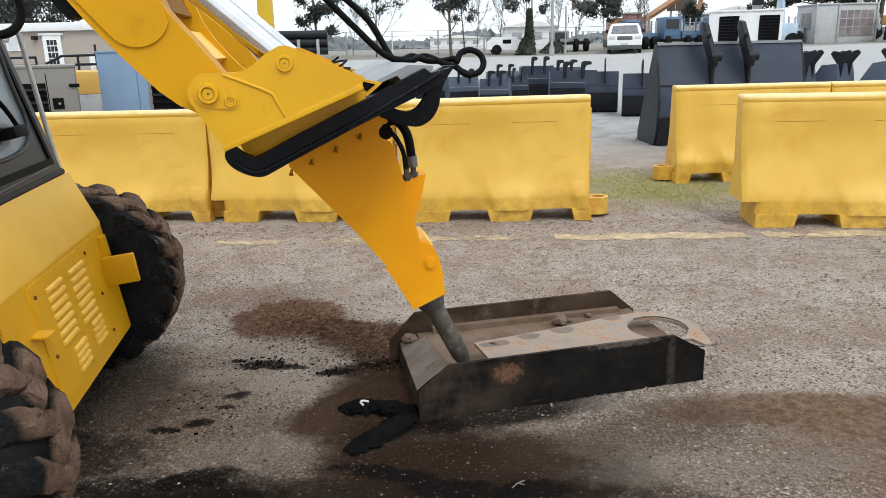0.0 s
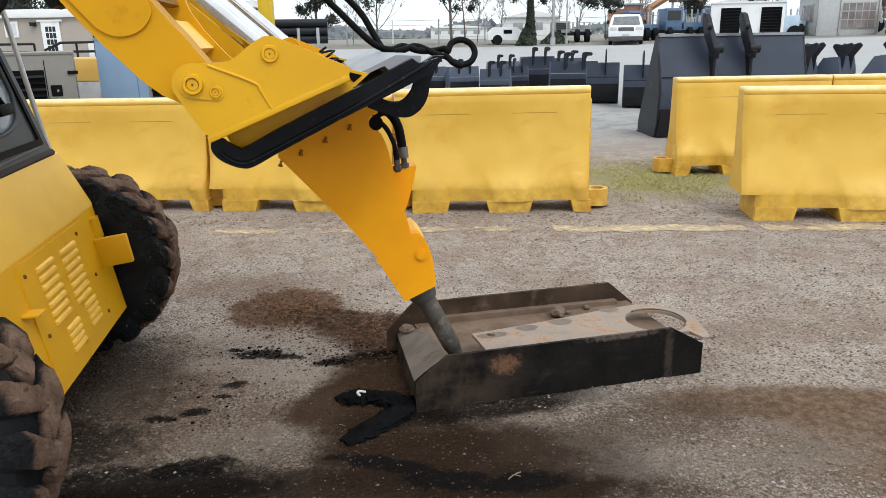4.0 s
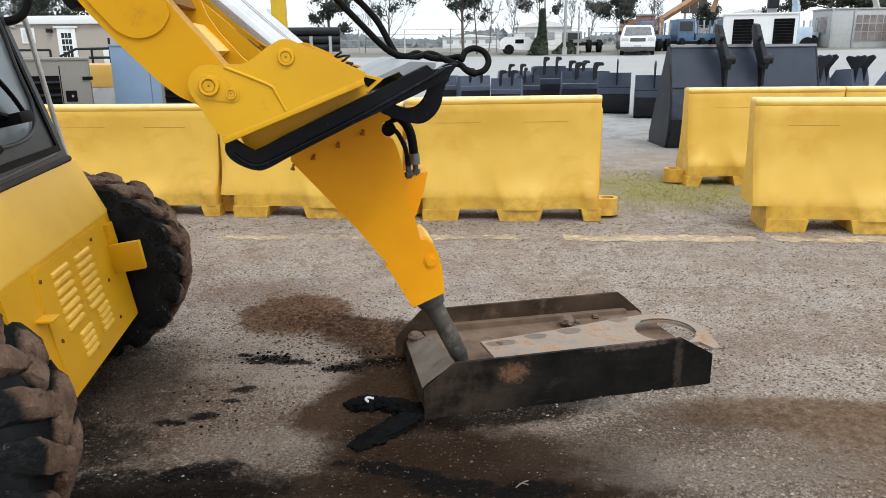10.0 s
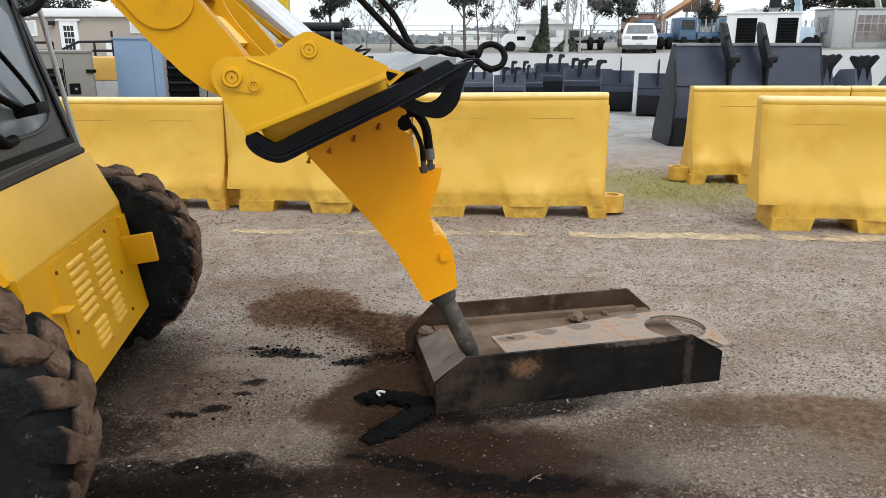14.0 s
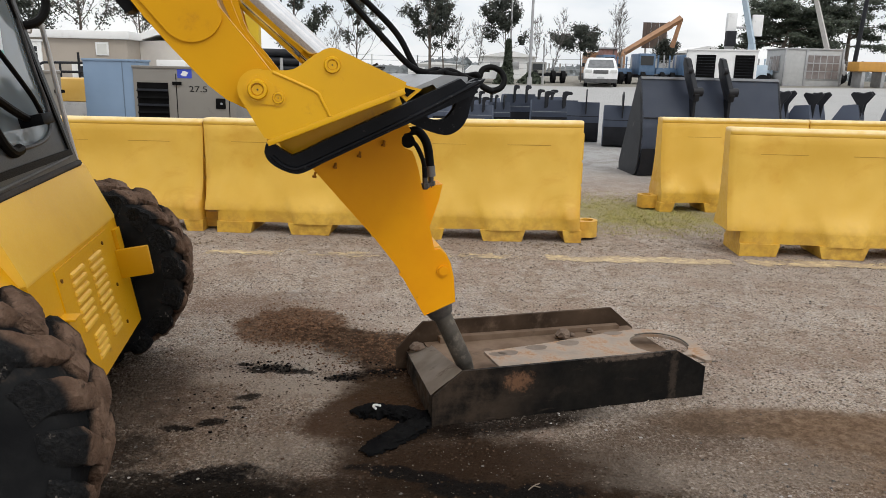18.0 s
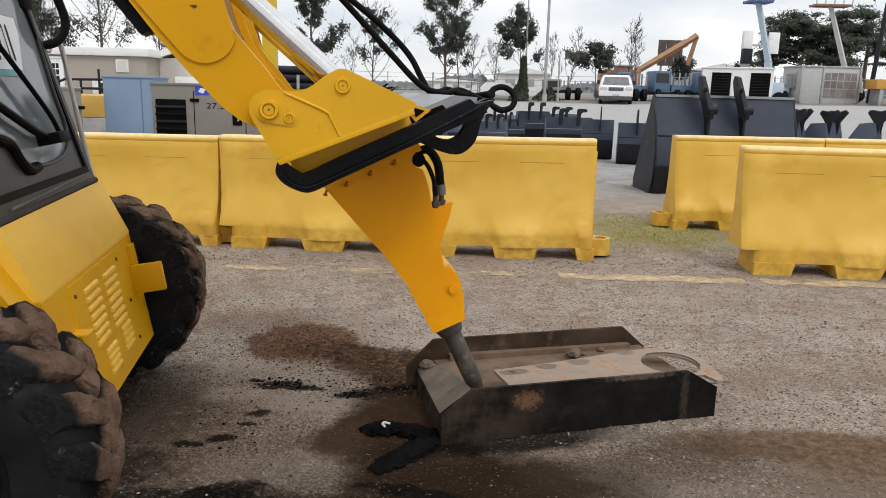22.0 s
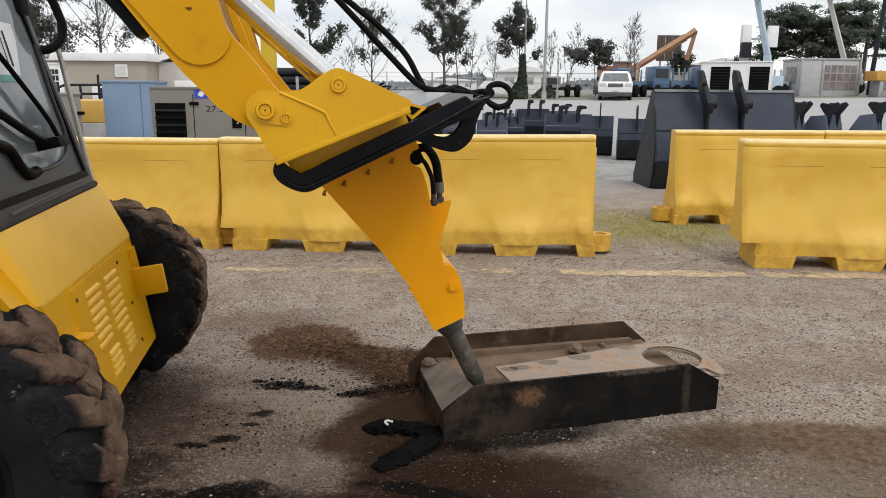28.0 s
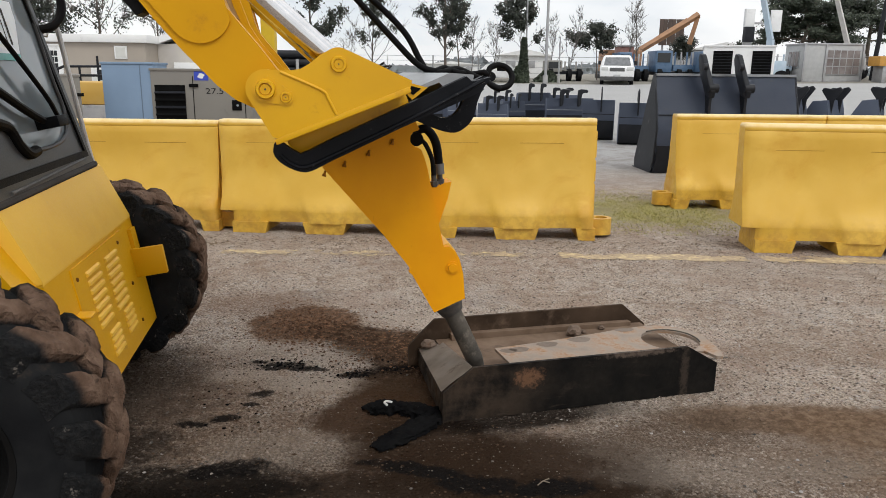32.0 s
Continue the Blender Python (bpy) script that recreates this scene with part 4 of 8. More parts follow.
def build_cut_plate():
    """Flame-cut plate with a round hole, lying in the trough."""
    root = thing("cut_plate", TROUGH_M @ pose(0.30, 0.045, 0.190, 0.0, 1.6, 2.0), "pale flame-cut steel plate with round hole lying across trough", "steel plate")
    out = [(0.0, 0.0), (0.0, 0.185), (0.28, 0.225), (0.52, 0.27), (0.68, 0.305)] + [(0.845 + 0.185 * math.cos(radians(q)), 0.140 + 0.185 * math.sin(radians(q))) for q in range(100, -5, -10)] + [(1.010, 0.06), (0.968, -0.08), (0.950, -0.106), (0.922, -0.102), (0.908, -0.03), (0.60, -0.01)]
    bm = bmesh.new()
    outer = [bm.verts.new((x, y, 0.012)) for x, y in out]
    hole = [bm.verts.new((0.835 + 0.130 * math.cos(radians(a)), 0.120 + 0.130 * math.sin(radians(a)), 0.012)) for a in range(0, 360, 12)]
    es = [bm.edges.new((outer[i], outer[(i + 1) % len(outer)])) for i in range(len(outer))] + [bm.edges.new((hole[i], hole[(i + 1) % len(hole)])) for i in range(len(hole))]
    bmesh.ops.triangle_fill(bm, use_beauty=True, edges=es)
    r = bmesh.ops.extrude_face_region(bm, geom=list(bm.faces))
    for v in [g for g in r["geom"] if isinstance(g, bmesh.types.BMVert)]:
        v.co.z = 0.0
    part("plate", bm, FLAME, root, soft=False)
    for x, y, rx, ry in ((0.05, 0.145, 0.04, 0.026), (0.10, 0.15, 0.045, 0.028), (0.25, 0.185, 0.05, 0.03), (0.42, 0.21, 0.055, 0.032), (0.70, 0.29, 0.05, 0.024)):
        bm = bmesh.new()
        bm.faces.new([bm.verts.new((x + rx * math.cos(a) * (1 + 0.12 * math.sin(3 * a)), y + ry * math.sin(a), 0.0128)) for a in np.linspace(0, 6.1, 22)])
        part("damp_mark", bm, DAMP, root, "dark damp mark on the plate", soft=False)
    # dark arc added along the hole's rim for the shadow of its edge
    bm = bmesh.new()
    pts = [(0.835 + 0.131 * math.cos(radians(a)), 0.120 + 0.131 * math.sin(radians(a)), 0.013 + 0.006 * max(0, math.cos(radians(a - 30)))) for a in range(-25, 118, 8)]
    tube(bm, pts, 0.0035, 6, 2)
    part("hole_edge_shade", bm, STEEL, root, "thin dark arc for the shaded edge of the hole")
    # thin tube added as the shadow line under the plate's tip
    bm = bmesh.new()
    tube(bm, [(0.93, 0.00, -0.040), (1.00, 0.0, -0.046), (1.07, 0.005, -0.046)], 0.003, 6, 3)
    part("wire", bm, STEEL, root, "thin dark line for the shadow under the plate tip")
    return root


build_cut_plate()


def clod(name, label, x, y, z, s, seed, material=DIRTCLOD):
    bm = bmesh.new()
    bmesh.ops.create_icosphere(bm, subdivisions=3, radius=s)
    for v in bm.verts:
        k = 1 + 0.35 * noise.noise(v.co * (1.6 / s) + Vector((seed, 0, 0))) + 0.15 * noise.noise(v.co * (4 / s) + Vector((0, seed, 0)))
        v.co = Vector((v.co.x * k, v.co.y * k, v.co.z * k * 0.75))
    ob = part(name, bm, material)
    low = min(v.co.z for v in ob.data.vertices)
    ob.location = (x, y, z - low * 0.85)
    return tagged(ob, label, "lump of mud")


p = TROUGH_M @ Vector((0.085, 0.56, 0.09))
clod("mud_lump", "round lump of dried mud on trough end", p.x, p.y, 0.095, 0.032, 2)
for u, v, s, seed in ((0.80, 0.50, 0.034, 5), (0.86, 0.52, 0.014, 9), (0.97, 0.55, 0.015, 7)):
    p = TROUGH_M @ Vector((u, v, 0.12))
    clod("rubble_lump", "lump of brown mud lying in the trough", p.x, p.y, 0.120, s, seed)


def build_rag():
    """A black crumpled rag with a white tag, on the ground beside the trough."""
    root = thing("oily_rag", pose(-0.28, 2.53, 0.004, 0, 0, 0), "crumpled black oily rag with white tag on gravel", "rag")
    for name, stations, seed in (("cloth", ((-0.135, 0.125, 0.030, 0.025), (-0.115, 0.140, 0.05, 0.045), (-0.06, 0.155, 0.055, 0.055), (0.0, 0.150, 0.05, 0.045), (0.05, 0.135, 0.055, 0.05), (0.10, 0.105, 0.06, 0.055), (0.145, 0.075, 0.05, 0.045), (0.175, 0.060, 0.02, 0.02)), 2),
                                 ("sleeve", ((0.155, 0.075, 0.04, 0.04), (0.11, 0.025, 0.055, 0.05), (0.06, -0.030, 0.055, 0.042), (0.01, -0.085, 0.055, 0.040), (-0.035, -0.130, 0.050, 0.034), (-0.080, -0.180, 0.03, 0.02)), 8)):
        bm = bmesh.new()
        path = curve_through([(x, y, 0) for x, y, _, _ in stations], 8)
        wide = curve_through([(w, h, 0) for _, _, w, h in stations], 8)
        rows = []
        for i, (c, d) in enumerate(zip(path, wide)):
            ahead = (path[min(i + 1, len(path) - 1)] - path[max(i - 1, 0)]).normalized()
            across = Vector((-ahead.y, ahead.x, 0))
            ring = []
            for k in range(19):
                a = math.pi * k / 18
                fold = 0.80 + 0.42 * noise.noise((i * 0.28, k * 0.45, seed)) + 0.55 * (0.35 - abs(noise.noise((i * 0.50 + k * 0.25, k * 0.55, seed + 3)))) + 0.08 * noise.noise((i * 0.8, k * 1.0, seed + 6))
                ring.append(c + across * d.x * math.cos(a) * fold + Vector((0, 0, 0.68 * d.y * math.sin(a) ** 0.8 * fold)))
            rows.append(ring)
        sweep_grid(bm, rows)
        part(name, bm, CLOTH, root, crease=70)
    bm = bmesh.new()
    tube(bm, [(-0.030, 0.140, 0.040), (-0.052, 0.136, 0.046), (-0.060, 0.118, 0.048), (-0.048, 0.100, 0.046)], 0.0048, 6, 4)
    part("tag", bm, WHITECLOTH, root, "small white tag")
    return root


build_rag()
bm = bmesh.new()
tube(bm, [(0.208, 2.108, 0.008), (0.228, 2.127, 0.012), (0.252, 2.146, 0.010)], 0.0022, 5, 3)
tube(bm, [(0.230, 2.128, 0.011), (0.238, 2.123, 0.012), (0.250, 2.122, 0.009)], 0.0018, 5, 3)
tagged(part("dry_twig", bm, plain("pale_dry_twig", (0.24, 0.195, 0.145), (0.17, 0.135, 0.10), 0.9)), "thin pale dry twig lying on dark soil", "twig")


# ---- skid steer loader; its own x runs forward, y to its left ----
BASE = pose(0, 0, 0, 0, 0, 9.0) @ pose(0, 2.70, 0)
BACK = 1.6
loader = thing("skid_steer_loader", BASE @ pose(-BACK, 0, 0), "yellow skid steer loader with muddy tyres and black cab", "loader")


def lp(name, bm, material, parent=None, label="", **more):
    bmesh.ops.translate(bm, vec=(BACK, 0, 0), verts=bm.verts)
    return part(name, bm, material, parent or loader, label, **more)


AXLE, HUB_Z, TYRE_R = -1.125, 0.430, 0.424
NEAR_Y, FAR_Y = -0.885, 0.785


def build_wheel(x, y, out):
    """out: -1 for the right side, 1 for the left."""
    hub = bmesh.new()
    lathe(hub, [(0.0, out * 0.09), (0.07, out * 0.09), (0.075, out * 0.06), (0.15, out * 0.055), (0.19, out * 0.10), (0.205, out * 0.145), (0.222, out * 0.15), (0.222, out * 0.13), (0.20, out * 0.11), (0.20, -out * 0.14), (0.0, -out * 0.14)], 40)
    bmesh.ops.translate(hub, vec=(x, y, HUB_Z), verts=hub.verts)
    wheel = lp("wheel", hub, RIM, label="dark painted wheel rim")
    bm = bmesh.new()
    prof = [(0.205, -0.135), (0.235, -0.152), (0.29, -0.161), (0.352, -0.160), (0.386, -0.146), (0.397, -0.10), (0.400, 0.0), (0.397, 0.10), (0.386, 0.146), (0.352, 0.160), (0.29, 0.161), (0.235, 0.152), (0.205, 0.135)]
    prof = [(r * 0.975, w) for r, w in prof]
    lathe(bm, prof, 64)
    bmesh.ops.translate(bm, vec=(x, y, HUB_Z), verts=bm.verts)
    lp("tyre", bm, RUBBER, wheel, "black tyre with dried mud")
    rnd = random.Random(int(100 * y) + 7)
    for side in (-1, 1):
        for k in range(17):
            bm = bmesh.new()
            a0 = 360 / 17 * (k + (0.5 if side > 0 else 0.0))
            rows = []
            for i in range(7):
                u = i / 6
                yy = side * (-0.012 + 0.170 * u)
                sweep = a0 + 15 * u * 1.0 - 7
                half = 7.0 + 1.9 * u
                top = TYRE_R - 0.026 * max(0.0, u - 0.72) / 0.28
                low = 0.368 if u < 0.9 else 0.338
                ring = []
                for da, rr in ((-half, low), (-half + 1.8, top - 0.010), (-half * 0.4, top), (half * 0.4, top), (half - 1.8, top - 0.010), (half, low)):
                    rr2 = rr + (0.010 * noise.noise((a0 * 3 + da * 0.2, i * 0.9, side * 3)) if rr > low else 0)
                    ang = radians(sweep + da)
                    ring.append((x + rr2 * math.cos(ang), y + yy, HUB_Z + rr2 * math.sin(ang)))
                rows.append(ring)
            # shoulder end that wraps down the sidewall
            last = rows[-1]
            wrap = []
            for px_, py_, pz_ in last:
                dx, dz = px_ - x, pz_ - HUB_Z
                k2 = 0.325 / math.hypot(dx, dz)
                wrap.append((x + dx * k2, y + side * 0.163, HUB_Z + dz * k2))
            rows.append(wrap)
            vs = sweep_grid(bm, rows)
            bm.faces.new(vs[0])
            bm.faces.new(vs[-1][::-1])
            for a, b in zip(vs, vs[1:]):
                bm.faces.new((a[0], b[0], b[5], a[5]))
            bevel(bm, 0.006, 2, 40)
            bmesh.ops.subdivide_edges(bm, edges=[e for e in bm.edges if e.calc_length() > 0.03], cuts=1, use_grid_fill=True)
            for v in bm.verts:
                v.co += 0.009 * noise.noise_vector(v.co * 15) + 0.006 * noise.noise_vector(v.co * 48)
            lp("tread_lug", bm, MUDDY, wheel)
    for k in range(8):
        bm = bmesh.new()
        a = radians(45 * k + 10)
        rod(bm, (x + 0.13 * math.cos(a), y + out * 0.055, HUB_Z + 0.13 * math.sin(a)), (x + 0.13 * math.cos(a), y + out * 0.078, HUB_Z + 0.13 * math.sin(a)), 0.014, n=6)
        lp("wheel_nut", bm, RIM, wheel)


for wx in (AXLE, AXLE - 1.0):
    build_wheel(wx, NEAR_Y, -1)
    build_wheel(wx, FAR_Y, 1)

# panel below the cab: u across, v down the slope
PA, PB = Vector((-0.985, 0, 0.725)), Vector((-0.905, 0, 0.25))
PD = (PB - PA).normalized()
PN = Vector((-PD.z, 0, PD.x))


def on_panel(u, v, h=0.0):
    p = PA + PD * v + PN * h
    return Vector((p.x, u, p.z))


def panel_block(bm, u0, u1, v0, v1, h0, h1):
    vs = [bm.verts.new(on_panel(u, v, h)) for h in (h0, h1) for u, v in ((u0, v0), (u1, v0), (u1, v1), (u0, v1))]
    for f in ((0, 1, 2, 3), (4, 5, 6, 7), (0, 1, 5, 4), (1, 2, 6, 5), (2, 3, 7, 6), (3, 0, 4, 7)):
        bm.faces.new([vs[i] for i in f])
    return vs


def build_body():
    bm = bmesh.new()
    panel_block(bm, -0.50, 0.60, 0.0, 0.482, -0.03, 0.0)
    bevel(bm, 0.004)
    front = lp("front_panel", bm, YELLOW, label="yellow front panel with louvres")
    bm = bmesh.new()
    panel_block(bm, -0.27, 0.40, 0.02, 0.44, 0.0, 0.005)
    bevel(bm, 0.002, 1)
    lp("louvre_cover", bm, YELLOW, front)
    cols = [(-0.145, 0.015, 0.062, 7), (0.085, 0.255, 0.068, 7), (-0.075, 0.055, 0.312, 4), (0.145, 0.275, 0.300, 4)]
    for u0, u1, v0, n in cols:
        for k in range(n):
            v = v0 + k * (0.0325 if n == 7 else 0.026)
            bm = bmesh.new()
            pts = [(v, 0.005), (v + 0.006, 0.013), (v + 0.016, 0.014), (v + 0.019, 0.005)]
            a, b = [bm.verts.new(on_panel(u0 + 0.004, p, h)) for p, h in pts], [bm.verts.new(on_panel(u1 - 0.004, p, h)) for p, h in pts]
            for i in range(3):
                bm.faces.new((a[i], a[i + 1], b[i + 1], b[i]))
            bm.faces.new(a)
            bm.faces.new(b[::-1])
            lp("louvre", bm, LOUVRE, front)
    for u, v in ((0.303, 0.056), (0.358, 0.246), (0.02, 0.402), (-0.236, 0.061), (0.36, 0.41), (-0.22, 0.28)):
        bm = bmesh.new()
        rod(bm, on_panel(u, v, 0.004), on_panel(u, v, 0.010), 0.0075, n=6)
        lp("bolt", bm, RUSTY, front, "rusty bolt head")
    # step bracket at the far edge, with a slotted strip above it
    bm = bmesh.new()
    box(bm, (-0.955, 0.47, 0.475), (-0.822, 0.50, 0.60))
    bevel(bm, 0.006)
    bmesh.ops.rotate(bm, cent=(-0.955, 0.5, 0.53), matrix=Matrix.Rotation(radians(-8), 3, "Y"), verts=bm.verts)
    lp("step_bracket", bm, YELLOW)
    bm = bmesh.new()
    panel_block(bm, 0.50, 0.575, 0.045, 0.14, 0.0, 0.016)
    bevel(bm, 0.003)
    lp("edge_strip", bm, YELLOW)
    bm = bmesh.new()
    box(bm, (-0.99, -0.345, 0.560), (-0.905, -0.275, 0.568))
    bevel(bm, 0.003)
    lp("near_tab", bm, YELLOW)
    # sloping deck between the panel and the windscreen, folded down at its near side
    bm = bmesh.new()
    top = [(-1.12, 0.955), (-1.098, 0.957), (-1.085, 0.95), (-0.984, 0.732), (-0.984, 0.716), (-1.12, 0.716)]
    prism(bm, top, -0.50, 0.60)
    bevel(bm, 0.008, 2)
    lp("deck", bm, DECKPAINT, label="sun-faded yellow sloping deck")
    bm = bmesh.new()
    prism(bm, [(-1.12, 0.90), (-1.0, 0.716), (-1.12, 0.716)], -0.62, -0.50)
    lp("deck_side", bm, YELLOW)
    bm = bmesh.new()
    box(bm, (-2.75, -0.60, 0.22), (-1.02, 0.60, 0.70))
    bevel(bm, 0.02)
    lp("chassis", bm, YELLOW)
    bm = bmesh.new()
    box(bm, (-2.85, -0.60, 0.70), (-2.05, 0.60, 1.45))
    bevel(bm, 0.03)
    lp("engine_hood", bm, YELLOW)
    for x in (AXLE, AXLE - 1.0):
        bm = bmesh.new()
        rod(bm, (x, -0.72, HUB_Z), (x, 0.72, HUB_Z), 0.09)
        lp("axle", bm, RIM)
    for s in (-1, 1):
        bm = bmesh.new()
        prism(bm, [(-2.8, 0.70), (-2.05, 0.70), (-1.9, 1.4), (-2.1, 2.02), (-2.5, 2.05), (-2.75, 1.6)], s * 0.62, s * 0.74)
        bevel(bm, 0.01)
        lp("arm_tower", bm, YELLOW)


build_body()

# cab: the windscreen leans back from the deck
WA, WB = Vector((-1.105, 0, 0.955)), Vector((-1.315, 0, 1.93))
WD = (WB - WA).normalized()
WN = Vector((WD.z, 0, -WD.x))


def on_screen(u, v, h=0.0):
    p = WA + WD * v + WN * h
    return Vector((p.x, u, p.z))


def screen_frame(bm, outer, inner, h0, h1):
    """A flat ring between two outlines of as many points, with thickness."""
    n = len(outer)
    loops = [[bm.verts.new(on_screen(u, v, h)) for u, v in pts] for h in (h0, h1) for pts in (outer, inner)]
    for i in range(n):
        j = (i + 1) % n
        bm.faces.new((loops[0][i], loops[0][j], loops[1][j], loops[1][i]))
        bm.faces.new((loops[2][i], loops[2][j], loops[3][j], loops[3][i]))
        bm.faces.new((loops[0][i], loops[0][j], loops[2][j], loops[2][i]))
        bm.faces.new((loops[1][i], loops[1][j], loops[3][j], loops[3][i]))


def rounded(u0, u1, v0, v1, r, n=5):
    out = []
    for cu, cv, a in ((u1 - r, v1 - r, 0), (u0 + r, v1 - r, 90), (u0 + r, v0 + r, 180), (u1 - r, v0 + r, 270)):
        out += [(cu + r * math.cos(radians(a + 90 * k / n)), cv + r * math.sin(radians(a + 90 * k / n))) for k in range(n + 1)]
    return out


def build_cab():
    bm = bmesh.new()
    screen_frame(bm, [(-0.50, 0.0), (0.555, 0.0), (0.345, 1.0), (-0.50, 1.0)], [(-0.42, 0.05), (0.500, 0.05), (0.315, 0.94), (-0.42, 0.94)], -0.05, 0.012)
    bevel(bm, 0.006, 2)
    door = lp("cab_door", bm, DOORGREY, label="dark grey cab door frame")
    bm = bmesh.new()
    screen_frame(bm, [(-0.425, 0.045), (0.492, 0.045), (0.308, 0.945), (-0.425, 0.945)], [(-0.40, 0.07), (0.462, 0.07), (0.285, 0.92), (-0.40, 0.92)], 0.010, 0.018)
    lp("rubber_seal", bm, HOSE, door)
    bm = bmesh.new()
    bm.faces.new([bm.verts.new(on_screen(u, v, 0.006)) for u, v in ((-0.42, 0.05), (0.500, 0.05), (0.315, 0.94), (-0.42, 0.94))])
    pane = lp("windscreen", bm, GLASS, door, "cab windscreen reflecting the overcast sky", soft=False)
    pane.visible_shadow = False
    hoop = [(-0.44, 0.285), (-0.296, 0.238), (-0.206, 0.213), (-0.162, 0.152), (-0.106, 0.119), (-0.033, 0.122), (0.111, 0.121), (0.234, 0.130), (0.316, 0.152), (0.360, 0.189), (0.384, 0.256), (0.372, 0.33), (0.366, 0.40), (0.366, 0.53), (0.356, 0.67), (0.340, 0.80), (0.325, 0.92)]
    bm = bmesh.new()
    bm.faces.new([bm.verts.new(on_screen(u, v, 0.009)) for u, v in [(-0.42, 0.05), (0.490, 0.05), (0.440, 0.34), *hoop[11::-1]]])
    lp("lower_trim", bm, DOORGREY, door, "dark grey lower door panel", soft=False)
    bm = bmesh.new()
    tube(bm, [on_screen(u, v, 0.014) for u, v in hoop[4:]], 0.0075, 8, 6)
    lp("inner_trim", bm, plain("grey_glass_seal", (0.030, 0.031, 0.033), (0.02, 0.021, 0.022), 0.5), door, "dark grey glass seal")
    bm = bmesh.new()
    tube(bm, [on_screen(u, v, 0.014) for u, v in hoop[:6]], 0.019, 10, 6)
    lp("wiper_cowl", bm, HOSE, door)
    bm = bmesh.new()
    tube(bm, [on_screen(u, v, -0.03) for u, v in ((0.245, 0.93), (0.239, 0.774), (0.234, 0.612), (0.246, 0.53), (0.289, 0.446), (0.345, 0.385), (0.352, 0.325), (0.30, 0.29), (0.10, 0.28))], 0.018, 10, 6)
    lp("inner_post", bm, HOSE, door, "black curved post behind the glass")
    bm = bmesh.new()
    tube(bm, [on_screen(-0.347, 0.019, 0.014), on_screen(-0.036, 0.027, 0.014), on_screen(0.44, 0.040, 0.014)], 0.006, 8, 0)
    lp("sill_bead", bm, plain("grey_sill_bead", (0.09, 0.09, 0.09), (0.06, 0.06, 0.06), 0.6), door)
    bm = bmesh.new()
    box(bm, (-0.06, -0.055, -0.02), (0.06, 0.055, 0.02), Matrix.Translation(on_screen(0.12, 0.205, 0.03)) @ Matrix.Rotation(radians(-12), 4, "Y") @ Matrix.Rotation(radians(90), 4, "Z"))
    bevel(bm, 0.008)
    wiper = lp("wiper_motor", bm, CABBLACK)
    bm = bmesh.new()
    tube(bm, [on_screen(0.225, 0.225, 0.035), on_screen(0.13, 0.31, 0.045), on_screen(-0.10, 0.52, 0.04), on_screen(-0.30, 0.70, 0.03)], 0.009, 8, 5)
    lp("wiper_arm", bm, HOSE, wiper)
    bm = bmesh.new()
    tube(bm, [on_screen(0.26, 0.21, 0.03), on_screen(0.05, 0.22, 0.035), on_screen(-0.25, 0.34, 0.03)], 0.014, 8, 5)
    lp("wiper_link", bm, HOSE, wiper)
    bm = bmesh.new()
    panel = [bm.verts.new(on_screen(u, v, 0.0085)) for u, v in ((-0.12, 0.455), (0.135, 0.455), (0.20, 0.58), (0.20, 0.64), (-0.12, 0.64))]
    bm.faces.new(panel)
    lp("number_sticker", bm, STICKER, door, "white number sticker", soft=False)
    bm = bmesh.new()
    bm.faces.new([bm.verts.new(on_screen(u, v, 0.010)) for u, v in ((-0.12, 0.432), (0.125, 0.432), (0.135, 0.455), (-0.12, 0.455))])
    lp("teal_band", bm, TEAL, door, soft=False)
    for k, (a, b, c, d) in enumerate(((-0.10, -0.03, 0.485, 0.61), (0.005, 0.06, 0.485, 0.61), (0.085, 0.10, 0.485, 0.61))):
        bm = bmesh.new()
        screen_frame(bm, rounded(a, b, c, d, 0.006, 2), rounded(a + 0.006, b - 0.006, c + 0.014, d - 0.014, 0.003, 2), 0.0095, 0.0102)
        lp("number_bar", bm, DECAL, door, soft=False)
    bm = bmesh.new()
    tube(bm, [on_screen(-0.50, -0.004, 0.010), on_screen(0.555, 0.004, 0.010)], 0.014, 8, 0)
    lp("door_sill", bm, plain("dusty_sill_rubber", (0.035, 0.032, 0.030), (0.055, 0.050, 0.046), 0.8, gloss=0.2), door)
    # cab shell behind the door
    for s in (-1, 1):
        bm = bmesh.new()
        prism(bm, [(-1.14, 0.90), (-1.345, 1.95), (-2.05, 1.95), (-2.05, 0.70), (-1.14, 0.70)], s * 0.50, s * 0.53)
        if s > 0:
            for v in bm.verts:
                v.co.y -= 0.20 * max(0.0, v.co.z - 0.90)
        lp("cab_side", bm, CABBLACK)
    bm = bmesh.new()
    box(bm, (-2.08, -0.54, 1.93), (-1.28, 0.36, 2.0))
    bevel(bm, 0.02)
    lp("cab_roof", bm, CABBLACK)
    bm = bmesh.new()
    box(bm, (-2.06, -0.50, 0.70), (-2.03, 0.30, 1.93))
    lp("cab_rear", bm, CABBLACK)
    bm = bmesh.new()
    prism(bm, [(-1.55, 0.72), (-1.55, 1.0), (-1.75, 1.05), (-1.86, 1.7), (-1.98, 1.7), (-1.98, 0.72)], -0.24, 0.24)
    bevel(bm, 0.03)
    lp("seat", bm, HOSE)
    # black mirror arm and lamp block at the upper corner of the door
    bm = bmesh.new()
